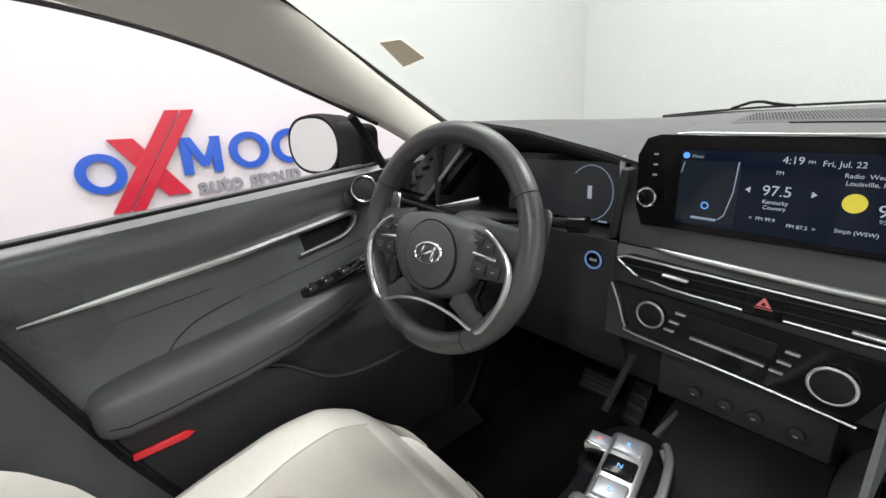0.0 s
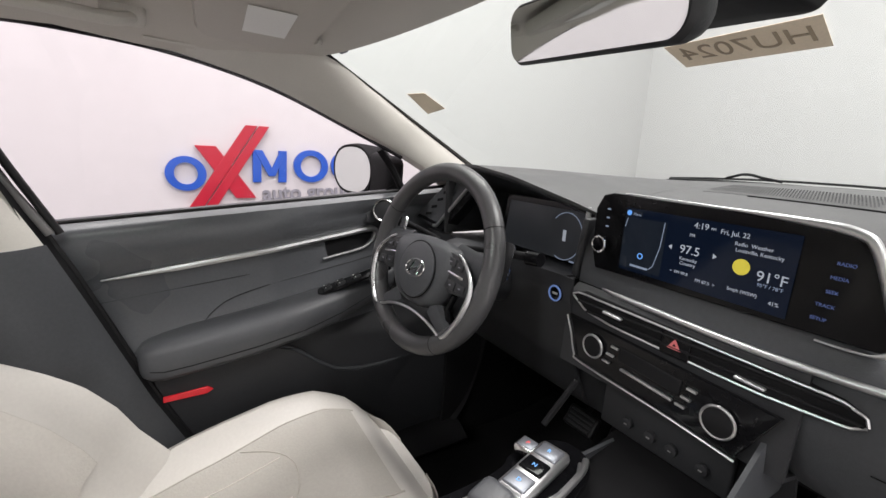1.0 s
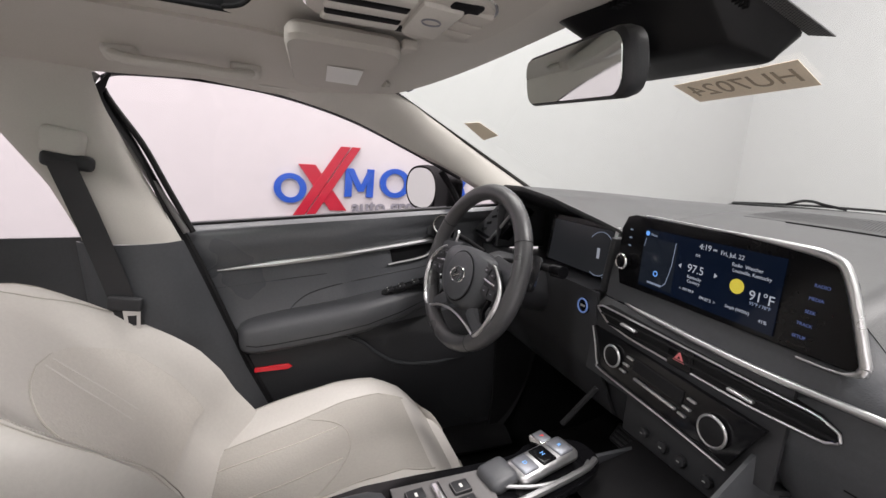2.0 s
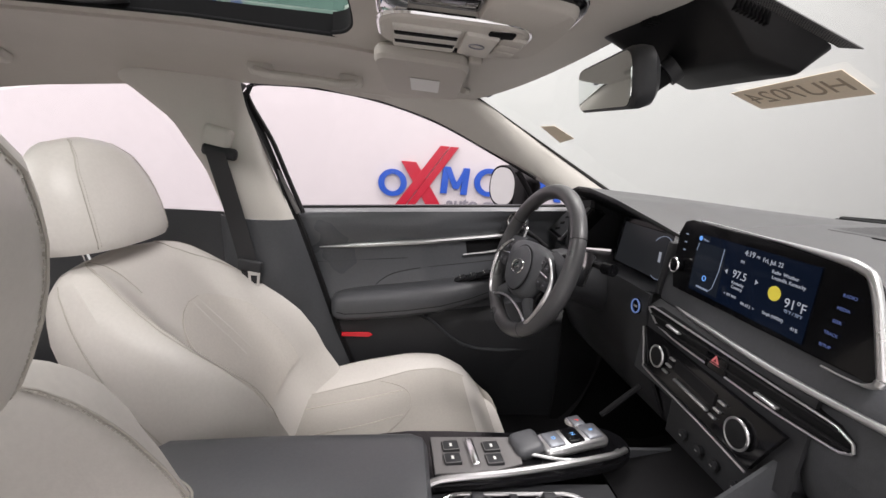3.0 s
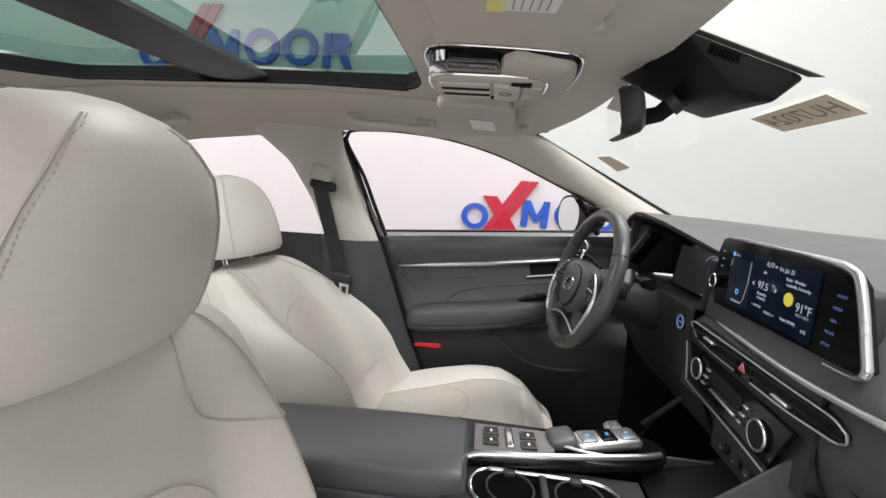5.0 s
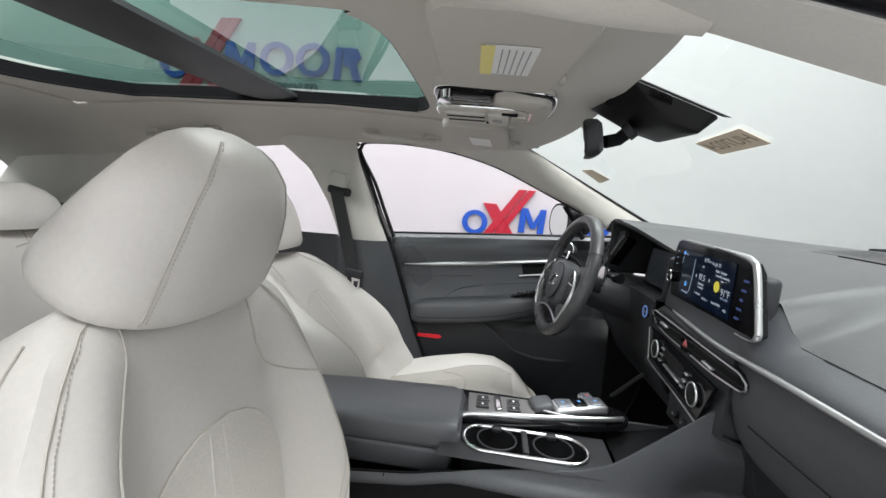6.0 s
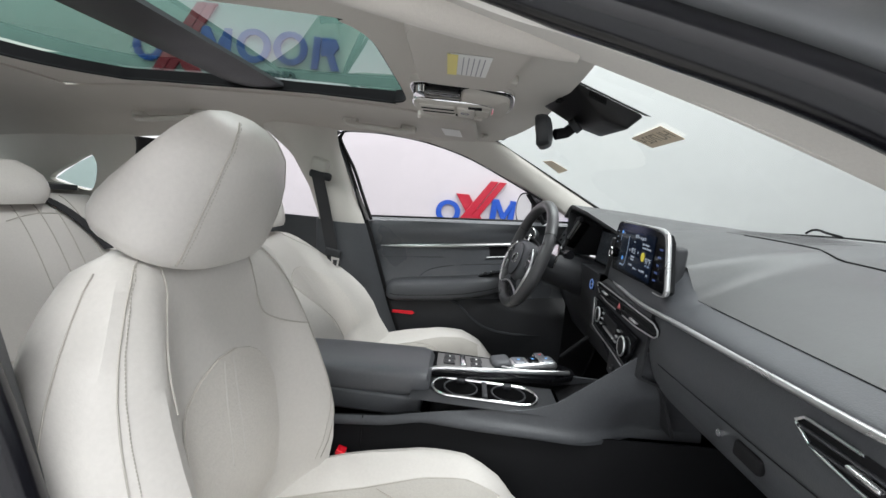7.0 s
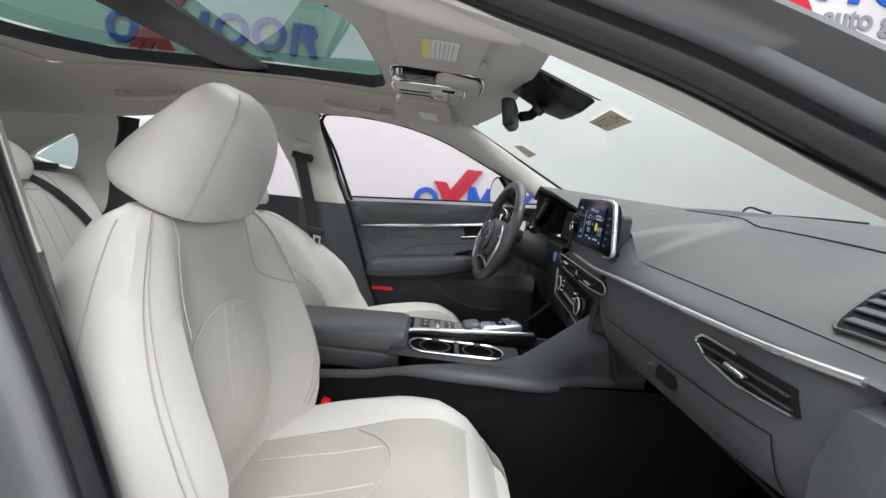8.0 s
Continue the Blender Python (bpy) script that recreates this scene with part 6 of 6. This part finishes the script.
part("seam", tube([(-0.17, -0.64 - 0.27 * v, 0.505 + 0.47 * math.sin(0.5 * math.pi * v) + 0.012) for v in np.linspace(0, 1, 12)], 0.003, 5), M_SEAM, rs)
rb = thing("rear_seat_belt", "black rear seat belt lying over the bench", "seat belt")
part("webbing", sheet(lambda u, v: bench(-0.345 - 0.20 * u + 0.045 * v, 0.98 - 0.58 * u) + Vector((0, 0.012, 0.008)), 16, 2, 0.002), M_BELT, rb)

# front seat belts
for s in (-1, 1):
    sbt = thing("seat_belt", "black seat belt hanging from its pillar loop", "seat belt", "front seat belts")
    part("webbing", sheet(lambda u, v: (s * (0.57 + 0.008 * math.sin(math.pi * u) + 0.0 * v), 0.035 + 0.09 * u + 0.046 * v, 1.15 - 0.33 * u), 16, 2, 0.0015), M_BELT, sbt, "black webbing")
    part("webbing", sheet(lambda u, v: (s * (0.59 - 0.0 * u), 0.125 + 0.03 * u + 0.046 * v - 0.03 * math.sin(math.pi * u), 0.82 - 0.46 * u), 12, 2, 0.0015), M_BELT, sbt, "black webbing")
    part("loop", rbox(0.022, 0.085, 0.03, 0.01, m=at(s * 0.59, 0.062, 1.15, -8)), M_DARK2, sbt, "black plastic belt loop")
    part("loop_cover", rbox(0.03, 0.07, 0.055, 0.012, m=at(s * 0.597, 0.055, 1.185, -12)), M_TRIM_L, sbt, "pale plastic loop cover")
    part("tongue_grip", rbox(0.014, 0.062, 0.03, 0.006, m=at(s * 0.568, 0.14, 0.868, -8)), M_DARK2, sbt)
    tg = [(0.016 * 1, 0.022), (-0.016, 0.022), (-0.013, -0.022), (0.013, -0.022)]
    ti = [(a * 0.5, b * 0.5 - 0.004) for a, b in tg]
    mm = Matrix(((0, 0, 1, s * 0.568), (1, 0, 0, 0.15), (0, 1, 0, 0.835), (0, 0, 0, 1)))
    part("tongue", loft([[mm @ Vector((a, b, h)) for a, b in o] for o, h in ((tg, 0), (tg, 0.002), (ti, 0.002), (ti, 0))], loop=True), M_CHROME_B, sbt, "steel belt tongue", False)

# grab handles
for s, y0, y1 in ((-1, 0.166, 0.392), (-1, -0.61, -0.37), (1, -0.61, -0.37)):
    gh = thing("grab_handle", "pale plastic grab handle folded against the roof rail", "grab handle", "grab handles")
    x = 0.545
    zz = lambda y: liner_z(x, y)
    path = spline([(s * x, y0, zz(y0) - 0.004), (s * (x - 0.026), y0 + 0.02, zz(y0) - 0.024), (s * (x - 0.03), (y0 + y1) / 2, zz((y0 + y1) / 2) - 0.028), (s * (x - 0.026), y1 - 0.02, zz(y1) - 0.024), (s * x, y1, zz(y1) - 0.006)], 8)
    part("grip", tube(path, 0.014, 12, flat=0.7), M_TRIM_L, gh)
    for y in (y0 + 0.01, y1 - 0.01):
        part("mount", rbox(0.034, 0.055, 0.026, 0.009, m=at(s * (x - 0.006), y, zz(y) - 0.011, 0, s * 25)), M_TRIM_L, gh)

# sun visors
for s in (-1, 1):
    vz = thing("sun_visor", "pale vinyl sun visor folded up with a white label", "sun visor", "sun visors")
    def vis(u, v):
        x, y = 0.18 + 0.31 * u, (0.505 if s > 0 else 0.452) + 0.16 * v + 0.018 * u
        return (s * x, y, 1.342 - 0.012 * u - 0.004 * v)
    rr = rounded(1, 1, 0.14, 5)
    rings = [[Vector(vis(0.5 + a * k, 0.5 + b * k)) + Vector((0, 0, h)) for a, b in rr] for k, h in ((0.96, 0.014), (1.0, 0.008), (1.0, -0.004), (0.96, -0.01), (0.6, -0.011))]
    part("panel", loft(rings), M_VISOR, vz, "pale vinyl panel")
    lb = part("label", sheet(lambda u, v: Vector(vis(0.36 + 0.36 * u, 0.36 + 0.35 * v)) + Vector((0, 0, -0.0125)), 4, 3, 0.0006), M_PAPER, vz, "white printed label", False)
    if s > 0:
        part("label_stripe", sheet(lambda u, v: Vector(vis(0.36 + 0.36 * u, 0.335 + 0.09 * v)) + Vector((0, 0, -0.0138)), 4, 2, 0.0004), M_YELLOW, lb, "yellow label strip", False)
    for k in range(5 if s > 0 else 0):
        part("label_line", sheet(lambda u, v: Vector(vis(0.38 + 0.31 * u, 0.47 + 0.045 * k + 0.008 * v)) + Vector((0, 0, -0.0136)), 2, 1, 0.0003), M_SIGNGREY, lb, smooth=False)
    part("clip", rbox(0.03, 0.022, 0.014, 0.004, m=at(s * 0.2, 0.672 if s > 0 else 0.62, 1.345)), M_VISOR, vz)
    part("hinge", tube([(s * 0.47, 0.688 if s > 0 else 0.64, 1.338), (s * 0.50, 0.70 if s > 0 else 0.655, 1.342), (s * 0.52, 0.70 if s > 0 else 0.655, 1.352)], 0.007, 8), M_VISOR, vz)

# overhead console
oc = thing("overhead_console", "pale overhead console with map lamps and roof switches", "overhead console")
ozl = lambda y: 1.353 - 0.035 * (y - 0.47)
OUTL = [(0.0, 0.470), (0.07, 0.474), (0.106, 0.496), (0.116, 0.56), (0.114, 0.65), (0.094, 0.684), (0.0, 0.694), (-0.094, 0.684), (-0.114, 0.65), (-0.116, 0.56), (-0.106, 0.496), (-0.07, 0.474)]
ol = spline([(x, y, 0) for x, y in OUTL], 5, True)


def oc_ring(k, h, cy=0.582):
    return [Vector((p.x * k, cy + (p.y - cy) * k, ozl(cy + (p.y - cy) * k) - h)) for p in ol]


part("body", loft([oc_ring(1.06, -0.034), oc_ring(1.015, -0.012), oc_ring(1.0, -0.001)], caps=False), M_VISOR, oc, "pale rounded surround")
part("base", loft([oc_ring(1.0, -0.004), oc_ring(0.985, 0.003), oc_ring(0.9, 0.006), oc_ring(0.5, 0.007)]), M_PIANO, oc, "gloss black base")
part("chrome_line", tube(oc_ring(1.002, 0.0), 0.0016, 6, True), M_CHROME_B, oc, "thin chrome line")
part("chrome_end", loft([[Vector((0.094 * k * math.cos(a) + 0.01, 0.506 + 0.033 * k * math.sin(a), ozl(0.5) - h)) for a in np.linspace(math.pi * 1.05, 2 * math.pi, 17)] for k, h in ((1.0, 0.004), (0.95, 0.016), (0.66, 0.02))]), M_CHROME_B, oc, "bright chrome end")
lid_o = spline([(x, y, 0) for x, y in ((-0.108, 0.585), (0.0, 0.583), (0.108, 0.585), (0.107, 0.648), (0.088, 0.679), (0.0, 0.687), (-0.088, 0.679), (-0.107, 0.648))], 4, True)
part("glasses_lid", loft([[Vector((p.x * k, 0.635 + (p.y - 0.635) * k, ozl(0.635) - h)) for p in lid_o] for k, h in ((0.99, -0.004), (1.0, 0.004), (0.985, 0.011), (0.94, 0.015), (0.5, 0.017))]), M_VISOR, oc, "pale storage lid")
disp = part("display", rbox(0.034, 0.070, 0.014, 0.004, m=at(0.086, 0.543, ozl(0.543) - 0.009)), M_FRIT, oc, "dark lamp display")
part("display_frame", tube([Vector((0.086 + a, 0.543 + b, ozl(0.543) - 0.0155)) for a, b in rounded(0.034, 0.070, 0.005, 3)], 0.0012, 6, True), M_EDGE, disp)
part("display_mark", rbox(0.006, 0.024, 0.001, 0, m=at(0.088, 0.55, ozl(0.543) - 0.0165)), M_SIGNGREY, disp)
CX, CY_, CZ = -0.008, 0.562, ozl(0.56) - 0.026
caps = part("lamp_capsule", loft([[Vector((CX + a * k, b * (0.5 + 0.5 * k) + CY_, CZ + h)) for a, b in rounded(0.118, 0.176, 0.04, 8)] for k, h in ((0.98, 0.03), (1.0, 0.010), (0.98, 0.003), (0.9, 0.0))]), M_VISOR, oc, "pale lamp capsule")
part("chrome_line", tube([Vector((CX + a, b + CY_, CZ + 0.008)) for a, b in rounded(0.120, 0.178, 0.041, 8)], 0.0028, 6, True), M_CHROME_B, caps, "thin chrome line")
for lx in (0.036, 0.0, -0.036):
    part("lens", rbox(0.018, 0.078, 0.006, 0.003, m=at(CX + lx, CY_ - 0.033, CZ - 0.001)), M_TRIM_L, caps, "pale lamp lens")
for lx in (0.018, -0.018):
    part("slot", rbox(0.013, 0.074, 0.005, 0.002, m=at(CX + lx, CY_ - 0.033, CZ - 0.0015)), M_MATTE, caps, "black slot")
part("switch", rbox(0.088, 0.040, 0.008, 0.004, 2, at(CX, CY_ + 0.03, CZ - 0.002, -4)), M_TRIM_L, caps, "pale sunroof switch")
part("switch_mark", ring(0.009, 0.0009, at(CX + 0.01, CY_ + 0.028, CZ - 0.0066, -4), 20), M_SIGNGREY, caps)
for k in range(3):
    part("switch", rbox(0.024, 0.028, 0.006, 0.002, 2, at(CX + 0.028 - 0.027 * k, CY_ + 0.067, CZ - 0.001, -4)), M_VISOR, caps, "pale roof switch")
# Two black pads drawn for the shadows beside the switches.
part("slot", rbox(0.02, 0.03, 0.004, 0.002, m=at(CX + 0.044, CY_ + 0.05, CZ - 0.0005)), M_MATTE, caps)
part("slot", rbox(0.016, 0.02, 0.004, 0.002, m=at(CX - 0.042, CY_ + 0.004, CZ - 0.0005)), M_MATTE, caps)

# inside mirror and the sensor housing on the glass
sh = thing("sensor_housing", "black plastic sensor housing against the windshield top", "sensor housing")
S_TOP = [Vector(c) for c in ((-0.062, 0.760, 1.368), (0.102, 0.790, 1.384), (0.127, 0.936, 1.324), (-0.09, 0.940, 1.322))]
S_LOW = [Vector(c) for c in ((-0.030, 0.845, 1.319), (0.094, 0.870, 1.317), (0.113, 0.915, 1.301), (-0.062, 0.911, 1.309))]


def sens(k, shrink=1.0):
    """A level of the housing, 0 at the glass and 1 at its underside."""
    q = [mix(a, b, k) for a, b in zip(S_TOP, S_LOW)]
    c = sum(q, Vector()) / 4
    return [c + (mix(mix(q[0], q[1], a + 0.5), mix(q[3], q[2], a + 0.5), b + 0.5) - c) * shrink for a, b in rounded(1, 1, 0.1, 4)]


part("housing", loft([sens(-0.04), sens(0.1), sens(0.5), sens(0.9), sens(0.97, 0.985), sens(1.0, 0.94), sens(1.0, 0.5)]), M_RUBBER, sh, "black housing")
sidea, sideb = mix(S_TOP[1], S_LOW[1], 0.16), mix(S_TOP[2], S_LOW[2], 0.16)
for k in range(9):
    c = mix(sidea, sideb, 0.22 + 0.03 * k)
    part("vent_slot", rbox(0.012, 0.0025, 0.012, 0, m=Matrix.Translation(c + Vector((-0.003, 0, 0)))), M_MATTE, sh, smooth=False)
for k in range(4):
    part("vent_slot", rbox(0.003, 0.012, 0.010, 0, m=Matrix.Translation(mix(mix(S_TOP[0], S_TOP[1], 0.45 + 0.035 * k), mix(S_LOW[0], S_LOW[1], 0.45 + 0.035 * k), 0.2))), M_MATTE, sh, smooth=False)
part("dotted_border", sheet(lambda u, v: mix(S_TOP[1], S_TOP[2], u) + Vector((0.022 * v - 0.002, 0.004 * v, 0.004 - 0.006 * v)), 8, 2, 0.001), M_DOT, sh, "dotted grey glass border")
dots = bmesh.new()
for i in range(60):
    for j in range(6):
        c_ = mix(S_TOP[1], S_TOP[2], (i + 0.5) / 60) + Vector((0.022 * (j + 0.5) / 6 - 0.002, 0, 0.004 - 0.006 * (j + 0.5) / 6 - 0.0014))
        dots.faces.new([dots.verts.new(c_ + Vector((0.0012 * math.cos(a), 0.0009 * math.sin(a), 0))) for a in np.linspace(0, 2 * math.pi, 7)[:-1]])
part("border_dots", dots, M_MATTE, sh, smooth=False)
rv = thing("inside_mirror", "black-framed inside rear-view mirror on a short arm", "mirror")
rvm = at(-0.0156, 0.763, 1.2938, 10.5, 5.0, -10)
part("frame", loft([[rvm @ Vector((a, d, b)) for a, b in rounded(w, h, 0.02, 6)] for w, h, d in ((0.244, 0.058, -0.004), (0.25, 0.063, 0.0), (0.2505, 0.0635, 0.009), (0.246, 0.059, 0.019), (0.228, 0.046, 0.026), (0.1, 0.026, 0.029))]), M_DARK2, rv, "black frame")
part("mirror_glass", prism(rounded(0.2415, 0.0555, 0.018, 6), 0.001, rvm @ Matrix(((1, 0, 0, 0), (0, 0, -1, -0.0045), (0, 1, 0, 0), (0, 0, 0, 1)))), M_MIRROR, rv, "mirror glass", False)
part("arm", tube([rvm @ Vector((0.02, 0.034, -0.006)), (0.004, 0.818, 1.300), (0.012, 0.834, 1.316)], [0.012, 0.012, 0.013], 12), M_MATTE, rv)
part("arm_collar", tube([(0.009, 0.829, 1.311), (0.014, 0.838, 1.320)], 0.017, 14), M_DARK2, rv)


def on_glass(x, y, lift=0.004):
    """A frame on the inside of the windshield at x and y: its x runs across, its y down the glass."""
    u, v = 0.5, 0.3
    for _ in range(40):
        p = wind(u, v)
        u, v = u + 0.5 * (x - p.x) / 1.3, v + 0.5 * (y - p.y) / 0.7
    p = wind(u, v)
    d, r_ = (wind(u, v + 0.02) - p).normalized(), (wind(u + 0.01, v) - p).normalized()
    n = r_.cross(d).normalized()
    d = n.cross(r_)
    n = n if n.z < 0 else -n
    p = p + n * lift
    return Matrix(((r_.x, d.x, n.x, p.x), (r_.y, d.y, n.y, p.y), (r_.z, d.z, n.z, p.z), (0, 0, 0, 1)))


tag = thing("paper_tag", "tan tape tag with a hand-written stock mark on the glass", "tag")
tm = on_glass(0.008, 1.012)
part("strip", prism([(a, b) for a, b in ((-0.085, -0.024), (0.082, -0.03), (0.078, 0.028), (-0.08, 0.03))], 0.0006, tm), M_TAPE, tag, smooth=False)
words("HU7024", 0.042, tm @ Matrix.Translation((0, 0, 0.0012)) @ Matrix.Diagonal((1, -1, 1, 1)) @ Matrix.Rotation(math.pi, 4, "Z") @ Matrix.Diagonal((1, -1, 1, 1)) @ Matrix.Diagonal((1, 1, 1, 1)), material("brown_ink", (0.40, 0.32, 0.23), 0.8), tag, 0.0001, "CENTER")
STICKERS = (((-0.585, 0.869), (-0.558, 0.897), (-0.573, 0.960), (-0.615, 0.939), M_TAPE), ((-0.546, 0.668), (-0.530, 0.683), (-0.552, 0.727), (-0.567, 0.717), M_SIGNGREY))
for *corners, mat in STICKERS:
    stk = thing("glass_sticker", "small brown paper sticker on the windshield edge", "sticker", "glass stickers")
    spots = [on_glass(x, y) for x, y in corners]
    part("paper", loft([[m_ @ Vector((0, 0, h)) for m_ in spots] for h in (0.0, 0.0006)]), mat, stk, smooth=False)
